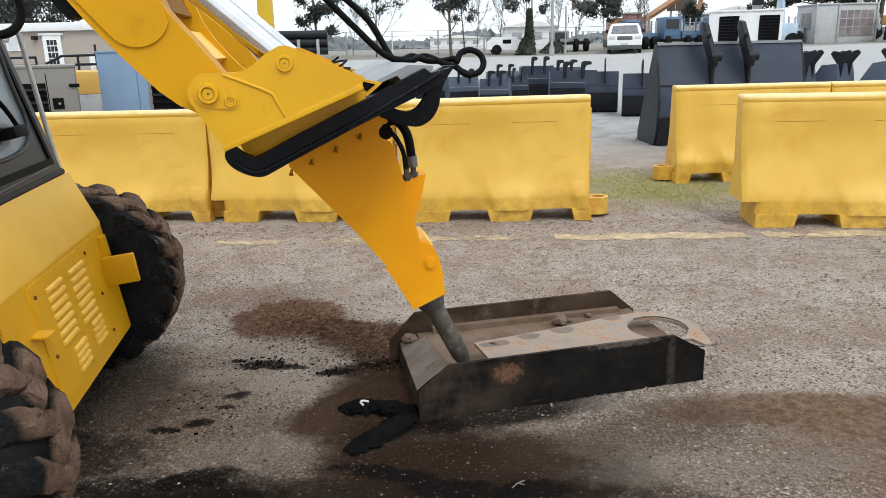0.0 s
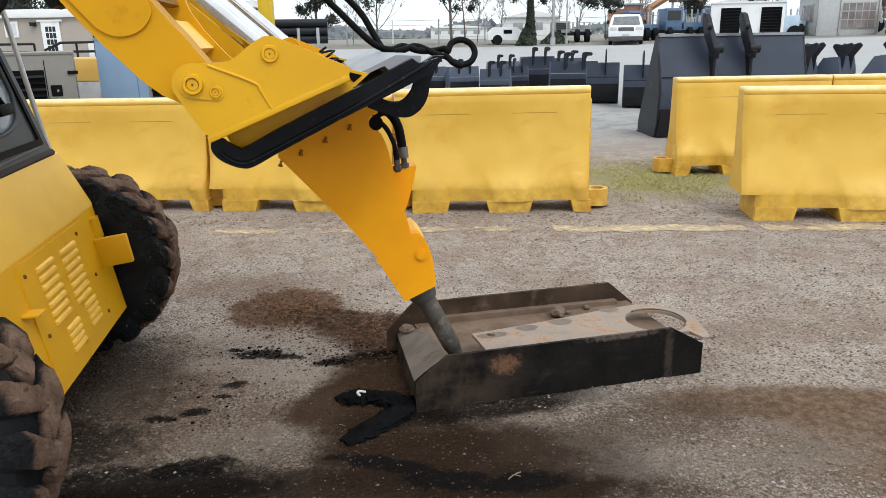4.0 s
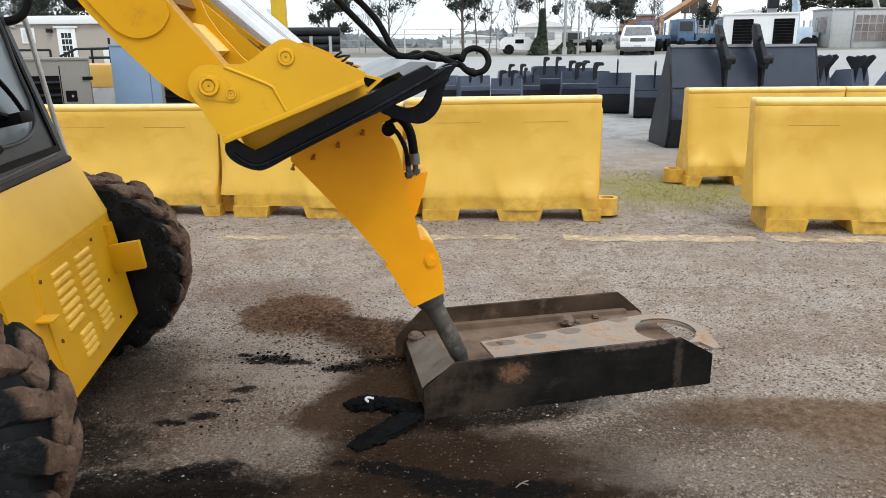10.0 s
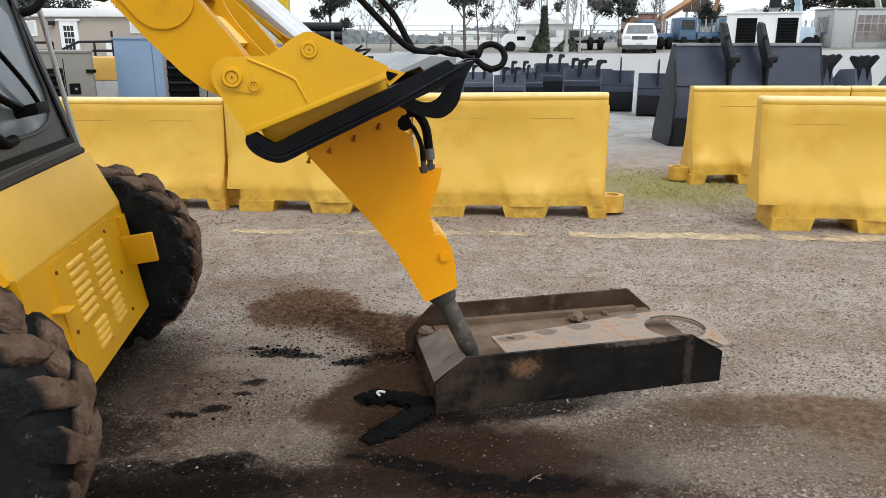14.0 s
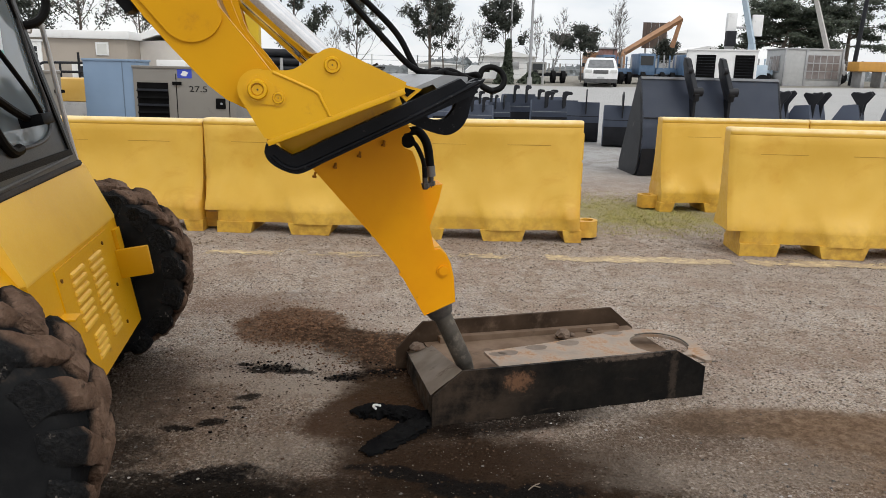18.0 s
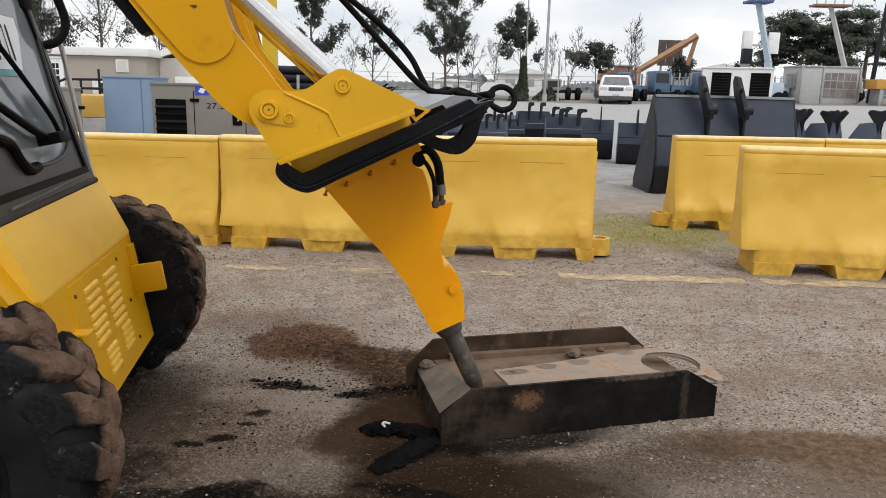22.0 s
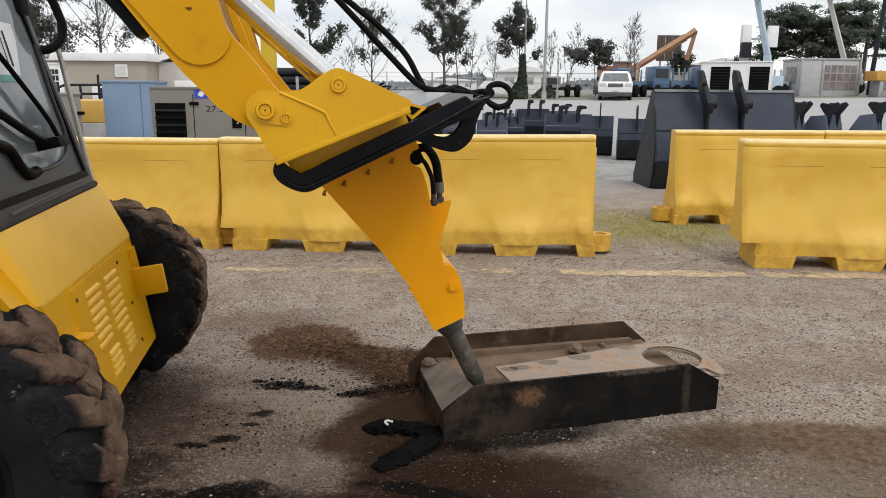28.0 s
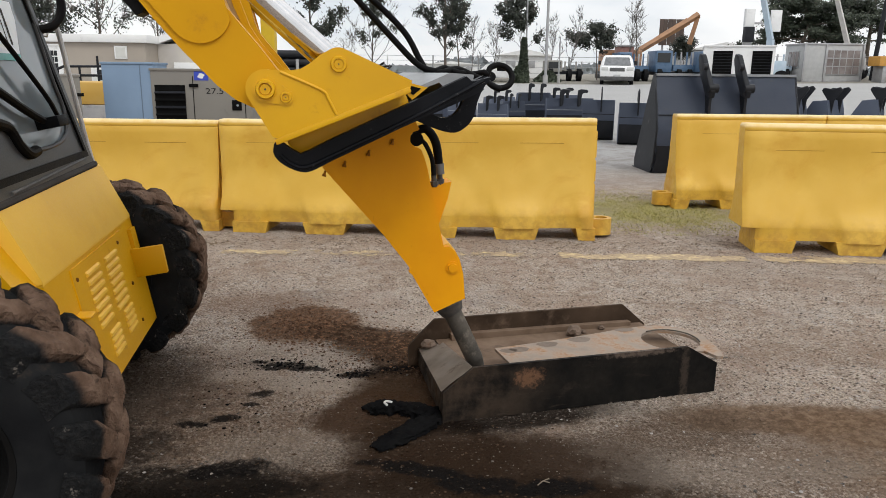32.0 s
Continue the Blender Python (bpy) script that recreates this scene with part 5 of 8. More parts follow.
    tube(bm, [(-1.29, 0.40, 1.50), (-1.20, 0.45, 1.505), (-1.165, 0.50, 1.54), (-1.155, 0.53, 1.60), (-1.175, 0.54, 1.67), (-1.215, 0.53, 1.78), (-1.26, 0.50, 1.92)], 0.017, 10, 6)
    lp("mirror_arm", bm, HOSE)
    bm = rbox((-1.335, 0.31, 1.625), (-1.225, 0.40, 1.71), 0.015)
    lp("hinge_block", bm, CABBLACK)
    bm = bmesh.new()
    tube(bm, [(-1.235, 0.55, 1.48), (-1.225, 0.565, 1.515), (-1.20, 0.57, 1.512), (-1.187, 0.57, 1.485), (-1.130, 0.57, 1.10), (-1.095, 0.57, 0.90), (-1.10, 0.565, 0.87)], 0.0105, 10, 6)
    lp("grab_handle", bm, GREYTUBE, label="grey tubular grab handle")


build_cab()

# loader arms, tilt cylinders and quick coupler, in the pose that they keep at the end
PIN_A, PIN_B, PIN_C = (-0.298, 1.307), (-0.246, 1.286), (-0.104, 1.374)
ARM_PIVOT = (-2.30, 1.86)


def build_arm(s):
    prof = [(-0.262, 1.352), (-0.278, 1.373), (-0.314, 1.421), (-0.357, 1.472), (-0.391, 1.515), (-0.408, 1.558), (-0.425, 1.63), (-0.60, 1.99), (-0.78, 2.20), (-1.05, 2.30), (-2.25, 2.02), (-2.40, 1.90), (-2.33, 1.76), (-2.2, 1.78), (-1.25, 2.02),
            (-1.02, 1.99), (-0.86, 1.84), (-0.673, 1.614), (-0.575, 1.482), (-0.508, 1.403), (-0.425, 1.314), (-0.380, 1.278), (-0.33, 1.254), (-0.285, 1.262), (-0.255, 1.29), (-0.25, 1.33)]
    bm = bmesh.new()
    prism(bm, prof, s * 0.588, s * 0.695)
    bevel(bm, 0.005, 2)
    arm = lp("loader_arm", bm, ARMPAINT)
    bm = bmesh.new()
    pts = arc(-0.462, 1.505, 0.082, 215, 345, 16) + [(-0.395, 1.53), (-0.412, 1.60), (-0.452, 1.70), (-0.60, 1.965), (-0.85, 1.84), (-0.66, 1.615)]
    prism(bm, pts, s * 0.693, s * 0.702)
    bevel(bm, 0.003, 2)
    lp("wear_plate", bm, ARMPAINT, arm)
    if s < 0:
        bm = bmesh.new()
        prism(bm, [(-0.493, 1.566), (-0.477, 1.568), (-0.473, 1.564), (-0.481, 1.559)], -0.7035, -0.7015)
        lp("paint_chip", bm, RUSTY, arm, "rusty chip in the paint")
    bm = bmesh.new()
    prism(bm, [(-0.600, 1.512), (-0.604, 1.498), (-0.620, 1.490), (-0.722, 1.62), (-0.884, 1.84), (-0.86, 1.85), (-0.70, 1.63)], s * 0.60, s * 0.68)
    bevel(bm, 0.006, 1)
    lp("rubber_guard", bm, HOSE, arm, "black rubber guard strip")
    bm = bmesh.new()
    y = s * 0.635
    rod(bm, (-0.115, y, 1.383), (-0.47, y, 1.697), 0.034, n=28)
    lp("cylinder_rod", bm, CHROME, arm, "chromed cylinder rod")
    bm = bmesh.new()
    rod(bm, (-0.47, y, 1.697), (-0.92, y, 2.095), 0.050, n=28)
    lp("cylinder_barrel", bm, ARMPAINT, arm)
    bm = bmesh.new()
    rod(bm, (-0.455, y, 1.684), (-0.49, y, 1.715), 0.054, n=28)
    lp("cylinder_gland", bm, COLLAR, arm)
    bm = bmesh.new()
    rod(bm, (PIN_C[0], y - 0.034, PIN_C[1]), (PIN_C[0], y + 0.034, PIN_C[1]), 0.045, n=24)
    lp("rod_eye", bm, ARMPAINT, arm)
    return arm


arms = [build_arm(-1), build_arm(1)]
bm = bmesh.new()
rod(bm, (-0.90, -0.60, 2.08), (-0.90, 0.60, 2.08), 0.075, n=24)
lp("cross_tube", bm, ARMPAINT, arms[0])
bm = bmesh.new()
prism(bm, [(-0.380, 1.468), (-0.308, 1.390), (-0.345, 1.365), (-0.417, 1.443)], -0.588, -0.20)
lp("cross_box", bm, DECKPAINT, arms[0], "faded yellow cross box inside the arm")
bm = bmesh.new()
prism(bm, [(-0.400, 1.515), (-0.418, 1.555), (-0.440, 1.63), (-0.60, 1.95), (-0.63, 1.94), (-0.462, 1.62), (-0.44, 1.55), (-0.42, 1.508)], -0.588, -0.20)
# the shade between the arm plates is put into this darker paint
lp("cross_plate", bm, plain("grimy_shaded_amber_paint", (0.26, 0.125, 0.020), (0.19, 0.090, 0.018), 0.7, gloss=0.15, scale=6, dirt=(0.10, 0.055, 0.02), amount=0.12), arms[0], "grimy amber plate inside the arm, darkened for shade")
bm = bmesh.new()
prism(bm, [(-0.245, 1.345), (-0.272, 1.369), (-0.335, 1.442), (-0.37, 1.497), (-0.402, 1.586), (-0.43, 1.66), (-0.60, 1.99), (-0.78, 2.15), (-0.86, 1.90), (-0.56, 1.50), (-0.40, 1.33)], -0.20, -0.175)
bevel(bm, 0.004, 1)
lp("inner_plate", bm, ARMPAINT, arms[0])


def build_coupler():
    side = [*arc(PIN_A[0], PIN_A[1], 0.052, 215, 75, 10), (-0.228, 1.357), (-0.205, 1.361), (-0.182, 1.374), (-0.150, 1.399), *arc(PIN_C[0], PIN_C[1], 0.044, 125, 60, 5), (-0.050, 1.398), (0.095, 1.333), (0.090, 1.312), (-0.265, 1.174), (-0.285, 1.182)]
    bm = bmesh.new()
    prism(bm, side, -0.732, -0.700)
    bevel(bm, 0.007, 3)
    root = lp("quick_coupler", bm, COUPLERPAINT, label="yellow quick coupler side plate")
    bm = bmesh.new()
    prism(bm, side, 0.700, 0.728)
    bevel(bm, 0.004, 2)
    lp("far_side_plate", bm, COUPLERPAINT, root)
    a = math.atan2(1.312 - 1.174, 0.090 + 0.265)
    m = Matrix.Translation((-0.278, 0, 1.168)) @ Matrix.Rotation(-a, 4, "Y")
    bm = bmesh.new()
    box(bm, (0.0, -0.735, -0.010), (0.395, 0.735, 0.006), m)
    bevel(bm, 0.003)
    lp("base_flange", bm, COUPLERPAINT, root)
    bm = bmesh.new()
    box(bm, (0.02, -0.57, -0.075), (0.395, 0.57, -0.010), m)
    bevel(bm, 0.003)
    lp("wedge_plate", bm, COUPLERPAINT, root)
    # raised bead across the side plate
    for s in (-1, 1):
        bm = bmesh.new()
        pts = [(-0.258, s * 0.732, 1.352), (-0.20, s * 0.733, 1.328), (-0.146, s * 0.733, 1.303), (-0.134, s * 0.733, 1.284), (-0.112, s * 0.732, 1.240)]
        tube(bm, pts, 0.0042, 8, 4)
        lp("weld_bead", bm, COUPLERPAINT, root)
        for (x, z), r, t in ((PIN_A, 0.026, 0.022), (PIN_C, 0.022, 0.012), (PIN_B, 0.015, 0.014)):
            bm = bmesh.new()
            lathe(bm, [(0.0, t * 0.78), (r * 0.34, t * 0.80), (r * 0.52, t * 0.80), (r * 0.56, t * 0.68), (r * 0.62, t * 0.68), (r * 0.66, t), (r * 0.9, t), (r, t * 0.7), (r, 0.0)], 32)
            bmesh.ops.transform(bm, matrix=Matrix.Translation((x, s * 0.728, z)) @ Matrix.Diagonal((1, s, 1, 1)), verts=bm.verts)
            lp("pin_boss", bm, COUPLERPAINT, root)
            bm = bmesh.new()
            rod(bm, (x, s * 0.728, z), (x, s * (0.728 + t * 0.86), z), r * 0.10, n=10)
            lp("grease_nipple", bm, COLLAR, root)
        bm = bmesh.new()
        d = (Vector((PIN_B[0], 0, PIN_B[1])) - Vector((PIN_A[0], 0, PIN_A[1]))).normalized()
        n = Vector((-d.z, 0, d.x))
        q = []
        a0 = math.degrees(math.atan2(n.z, n.x))
        q += arc(PIN_A[0], PIN_A[1], 0.036, a0, a0 + 180, 10) + arc(PIN_B[0], PIN_B[1], 0.021, a0 + 180, a0 + 360, 8)
        prism(bm, q, s * 0.728, s * 0.736)
        bevel(bm, 0.002, 1)
        lp("keeper_plate", bm, COUPLERPAINT, root)
    bm = bmesh.new()
    rod(bm, (PIN_A[0], -0.70, PIN_A[1]), (PIN_A[0], 0.70, PIN_A[1]), 0.022)
    lp("pivot_pin", bm, COLLAR, root)
    bm = bmesh.new()
    box(bm, (0.24, -0.62, 0.006), (0.36, -0.52, 0.05), m)
    bevel(bm, 0.006)
    lp("latch_lever", bm, COUPLERPAINT, root)
    for y in (-0.69, 0.66):
        bm = bmesh.new()
        prism(bm, [(0.080, 1.330), (0.145, 1.314), (0.102, 1.280), (0.082, 1.300)], y, y + 0.03)
        bevel(bm, 0.004, 1)
        latch = lp("latch_frame", bm, COUPLERPAINT, root)
        bm = bmesh.new()
        prism(bm, [(0.092, 1.320), (0.126, 1.311), (0.103, 1.293), (0.093, 1.302)], y - 0.003, y + 0.004)
        lp("latch_slot", bm, VOIDBLACK, latch, "dark latch slot")
    bm = bmesh.new()
    tube(bm, [m @ Vector((0.37 + 0.02 * math.cos(k * 1.25), -0.50 + 0.02 * math.sin(k * 1.25), 0.0 + 0.0045 * k)) for k in range(20)], 0.0035, 6, 1)
    lp("latch_spring", bm, BLACK, root)
    return root


coupler = build_coupler()

# ---- hydraulic breaker on its black mounting plate ----
TIP = Vector((0.475, 0.0, 0.167))
breaker = thing("hydraulic_breaker", BASE @ Matrix.Translation(TIP), "orange-yellow hydraulic breaker on black mounting plate, chisel on trough", "breaker")


def bp(name, bm, material, parent=None, label="", **more):
    bmesh.ops.translate(bm, vec=-TIP, verts=bm.verts)
    return part(name, bm, material, parent or breaker, label, **more)


SLOPE = radians(23.5)
PLATE = Matrix.Translation((-0.214, 0, 1.067)) @ Matrix.Rotation(-SLOPE, 4, "Y")


def build_breaker():
    # mounting plate: long flat body, upturned rim at the near side, rounded rear corners
    bm = bmesh.new()
    out = [(0.08, -0.60), (0.50, -0.60), (0.60, -0.57), (0.60, 0.57), (0.50, 0.60), (0.08, 0.60), (0.04, 0.59), (0.025, 0.55), (0.02, 0.5), (0.02, -0.5), (0.025, -0.55), (0.04, -0.59)]
    lo, hi = [bm.verts.new((x, y, 0.0)) for x, y in out], [bm.verts.new((x, y, 0.022)) for x, y in out]
    bm.faces.new(lo)
    bm.faces.new(hi[::-1])
    for i in range(len(out)):
        j = (i + 1) % len(out)
        bm.faces.new((lo[i], lo[j], hi[j], hi[i]))
    bevel(bm, 0.008, 2)
    bmesh.ops.transform(bm, matrix=PLATE, verts=bm.verts)
    plate = bp("mounting_plate", bm, BLACK, label="scuffed black mounting plate")
    for s in (-1, 1):
        bm = bmesh.new()
        low = curve_through([(-0.034, 0.106, 0), (-0.046, 0.086, 0), (-0.044, 0.060, 0), (-0.028, 0.032, 0), (0.000, 0.004, 0), (0.030, -0.007, 0), (0.10, -0.004, 0)], 5)
        rim = [(p.x, p.y) for p in low] + [(0.244, 0.0), (0.375, 0.004), (0.468, 0.009), (0.590, 0.023), (0.622, 0.032), (0.566, 0.042), (0.556, 0.062), (0.46, 0.060), (0.306, 0.056), (0.123, 0.053), (0.050, 0.049), (0.022, 0.050), (0.004, 0.074), (-0.014, 0.106), (-0.024, 0.112)]
        prism(bm, rim, s * 0.580, s * 0.618)
        bevel(bm, 0.008, 2)
        bmesh.ops.transform(bm, matrix=PLATE, verts=bm.verts)
        bp("side_rim", bm, BLACK, plate)
        bm = bmesh.new()
        tube(bm, [PLATE @ Vector(q) for q in ((-0.030, s * 0.616, 0.070), (-0.018, s * 0.617, 0.042), (0.006, s * 0.618, 0.016), (0.04, s * 0.619, 0.008), (0.16, s * 0.619, 0.010), (0.36, s * 0.619, 0.016), (0.60, s * 0.619, 0.032))], 0.007, 8, 5)
        bp("rim_bead", bm, BLACK, plate)
    bm = bmesh.new()
    prism(bm, [(0.50, 0.02), (0.58, 0.045), (0.585, 0.055), (0.52, 0.088), (0.40, 0.088), (0.40, 0.078), (0.48, 0.075)], -0.58, 0.58)
    bmesh.ops.transform(bm, matrix=PLATE, verts=bm.verts)
    bp("top_lip", bm, plain("grey_lip_paint", (0.30, 0.31, 0.32), (0.24, 0.25, 0.26), 0.5, 0.1, dirt=(0.12, 0.12, 0.12), amount=0.1), plate, "grey worn top plate")
    # hook bracket with an oval eye, below the front edge
    for s in (-0.45,):
        bm = bmesh.new()
        bow = [(0.150, 1.205, 0), (0.198, 1.185, 0), (0.244, 1.172, 0), (0.277, 1.173, 0), (0.309, 1.194, 0), (0.329, 1.226, 0), (0.339, 1.268, 0), (0.357, 1.309, 0), (0.384, 1.346, 0)]
        eye = [(0.172, 1.240, 0), (0.192, 1.229, 0), (0.216, 1.219, 0), (0.243, 1.217, 0), (0.265, 1.227, 0), (0.284, 1.250, 0), (0.294, 1.276, 0), (0.302, 1.296, 0), (0.310, 1.318, 0)]
        outer = [(p.x, p.y) for p in curve_through(bow, 4)] + [(0.352, 1.346), (0.240, 1.288), (0.150, 1.250)]
        inner = [(p.x, p.y) for p in curve_through(eye, 4)] + [(0.290, 1.300), (0.229, 1.266), (0.176, 1.246)]
        loops = [[bm.verts.new((x, y, z)) for x, z in pts] for y in (s - 0.02, s + 0.02) for pts in (outer, inner)]
        n = len(outer)
        for i in range(n):
            j = (i + 1) % n
            bm.faces.new((loops[0][i], loops[0][j], loops[1][j], loops[1][i]))
            bm.faces.new((loops[2][i], loops[2][j], loops[3][j], loops[3][i]))
            bm.faces.new((loops[0][i], loops[0][j], loops[2][j], loops[2][i]))
            bm.faces.new((loops[1][i], loops[1][j], loops[3][j], loops[3][i]))
        bp("hook_bracket", bm, BLACK, plate)
    # housing: two side plates with a body between
    side = [(-0.146, 1.02), (-0.144, 1.052), (0.183, 1.196), (0.204, 1.156), (0.196, 1.150), (0.181, 1.146), (0.171, 1.132), (0.170, 1.112), (0.180, 1.096), (0.196, 1.089), (0.210, 1.084), (0.222, 1.055), (0.234, 1.015), (0.247, 0.952), (0.254, 0.909), (0.265, 0.866), (0.299, 0.715), (0.319, 0.717), (0.345, 0.695), (0.362, 0.662), (0.376, 0.605), (0.384, 0.508), (0.264, 0.456), (0.181, 0.606), (0.166, 0.622), (0.172, 0.634), (0.074, 0.763)]
    for y0, y1 in ((-0.120, -0.100), (0.100, 0.120)):
        bm = bmesh.new()
        prism(bm, side, y0, y1)
        bevel(bm, 0.004, 2)
        bp("side_plate", bm, ORANGE, label="orange-yellow side plate")
    core = [(-0.12, 1.02), (0.13, 1.130), (0.160, 1.09), (0.215, 1.02), (0.250, 0.866), (0.292, 0.715), (0.335, 0.69), (0.362, 0.60), (0.370, 0.512), (0.268, 0.468), (0.188, 0.612), (0.080, 0.763)]
    bm = bmesh.new()
    prism(bm, core, -0.100, 0.100)
    bp("housing_core", bm, ORANGE)
    bm = bmesh.new()
    rod(bm, (0.196, -0.106, 1.118), (0.196, -0.098, 1.118), 0.025, n=24)
    bp("hose_port", bm, VOIDBLACK, label="dark hose port")
    bm = bmesh.new()
    prism(bm, [(0.250, 0.940), (0.337, 0.953), (0.324, 0.890), (0.290, 0.790), (0.272, 0.80)], -0.055, 0.055)
    bevel(bm, 0.004, 1)
    bp("valve_bracket", bm, ORANGE)
    for u in (-0.03, 0.185, 0.443, 0.70):
        x, z = -0.13 + 0.335 * u, 1.000 + 0.153 * u
        bm = bmesh.new()
        rod(bm, (x + 0.003, -0.126, z + 0.014), (x - 0.001, -0.126, z - 0.004), 0.0045, n=8)
        rod(bm, (x, -0.126, z + 0.001), (x - 0.002, -0.126, z - 0.006), 0.0075, n=6)
        bp("mount_bolt", bm, PAINTEDRUST, label="rusty orange bolt end")
    for y0, y1 in ((-0.120, -0.132), (0.120, 0.132)):
        bm = bmesh.new()
        rod(bm, (0.333, y0, 0.634), (0.333, y1, 0.634), 0.019, n=6)
        rod(bm, (0.333, y0, 0.634), (0.333, y0 + (y1 - y0) * 0.4, 0.634), 0.025, n=24)
        bp("through_bolt", bm, ORANGE)
    bm = bmesh.new()
    prism(bm, [(0.298, 0.716), (0.322, 0.724), (0.350, 0.692), (0.33, 0.690)], -0.095, 0.095)
    bevel(bm, 0.003, 1)
    bp("front_cap", bm, plain("pale_cap_paint", (0.80, 0.50, 0.08), (0.74, 0.44, 0.06), 0.5))
    # collar and chisel
    axis = (Vector((0.475, 0, 0.167)) - Vector((0.325, 0, 0.485))).normalized()
    a = Vector((0.325, 0, 0.485))
    bm = bmesh.new()
    rod(bm, a - axis * 0.03, a + axis * 0.035, 0.062, 0.060, n=32)
    rod(bm, a + axis * 0.035, a + axis * 0.075, 0.060, 0.046, n=32)
    bp("collar", bm, COLLAR, label="worn dark steel collar")
    bm = bmesh.new()
    e = TIP - axis * 0.05
    rod(bm, a, e, 0.0375, 0.036, n=28)
    rod(bm, e, TIP + axis * 0.012, 0.036, 0.022, n=28)
    bp("chisel", bm, STEEL, label="grey steel moil chisel")
    bm = bmesh.new()
    rod(bm, TIP + axis * 0.010, TIP + axis * 0.014, 0.0225, n=20)
    bp("chisel_tip", bm, BUCKETLIGHT, label="bright worn chisel tip")
    # hoses on the housing
    for y, dx, drop, r, sleeve in ((-0.092, -0.014, 0.022, 0.0085, 0.010), (-0.045, 0.016, -0.010, 0.0165, 0.0185)):
        bm = bmesh.new()
        tube(bm, [(0.188, y, 1.126 - drop), (0.214 + dx, y, 1.142 - drop), (0.240 + dx, y, 1.126 - drop), (0.262 + dx, y, 1.085 - drop), (0.272 + dx, y, 1.03), (0.276 + dx, y, 0.985)], r, 14, 6)
        bp("short_hose", bm, HOSE)
        bm = bmesh.new()
        rod(bm, (0.274 + dx, y, 1.022), (0.277 + dx, y, 0.982), sleeve, n=16)
        ferrule = bp("hose_ferrule", bm, FERRULE if sleeve > 0.015 else HOSE, label="grey crimped hose ferrule" if sleeve > 0.015 else "black hose ferrule")
        bm = bmesh.new()
        rod(bm, (0.277 + dx, y, 0.984), (0.279 + dx, y, 0.940), 0.0105, n=12)
        rod(bm, (0.278 + dx, y, 0.962), (0.279 + dx, y, 0.946), 0.0165, n=6)
        bp("hose_fitting", bm, COLLAR, ferrule, "worn steel hose fitting")
    # long hoses that come down from above, twist over the plate and end in a loop
    one = [(-0.42, 0.1, 1.99), (-0.27, 0.02, 1.86), (-0.118, -0.05, 1.711), (-0.016, -0.05, 1.609), (0.105, -0.05, 1.483), (0.20, -0.06, 1.388), (0.262, -0.06, 1.362), (0.31, -0.03, 1.372), (0.358, -0.06, 1.356), (0.42, -0.03, 1.352)]
    two = [(-0.36, 0.16, 1.96), (-0.22, 0.06, 1.83), (-0.095, 0.0, 1.716), (0.064, 0.0, 1.594), (0.167, 0.0, 1.494), (0.219, -0.02, 1.400), (0.250, -0.04, 1.356), (0.30, -0.07, 1.358), (0.358, -0.03, 1.370), (0.42, -0.07, 1.342)]
    cx, cz, r = 0.514, 1.344, 0.042
    loop = [(cx + r * 1.15 * math.cos(radians(q)), -0.05 + 0.02 * math.sin(radians(q)), cz + r * math.sin(radians(q))) for q in (175, 130, 85, 40, -5, -50, -95, -135)]
    for k, pts in enumerate((one + [(0.455, -0.05, 1.358)] + loop, two + [(0.46, -0.06, 1.33)] + [(x - 0.002, y - 0.03, z - 0.004) for x, y, z in loop[::-1][:2]])):
        bm = bmesh.new()
        tube(bm, pts, 0.0112, 12, 6)
        bp("feed_hose", bm, HOSE, label="black hydraulic feed hose")


build_breaker()


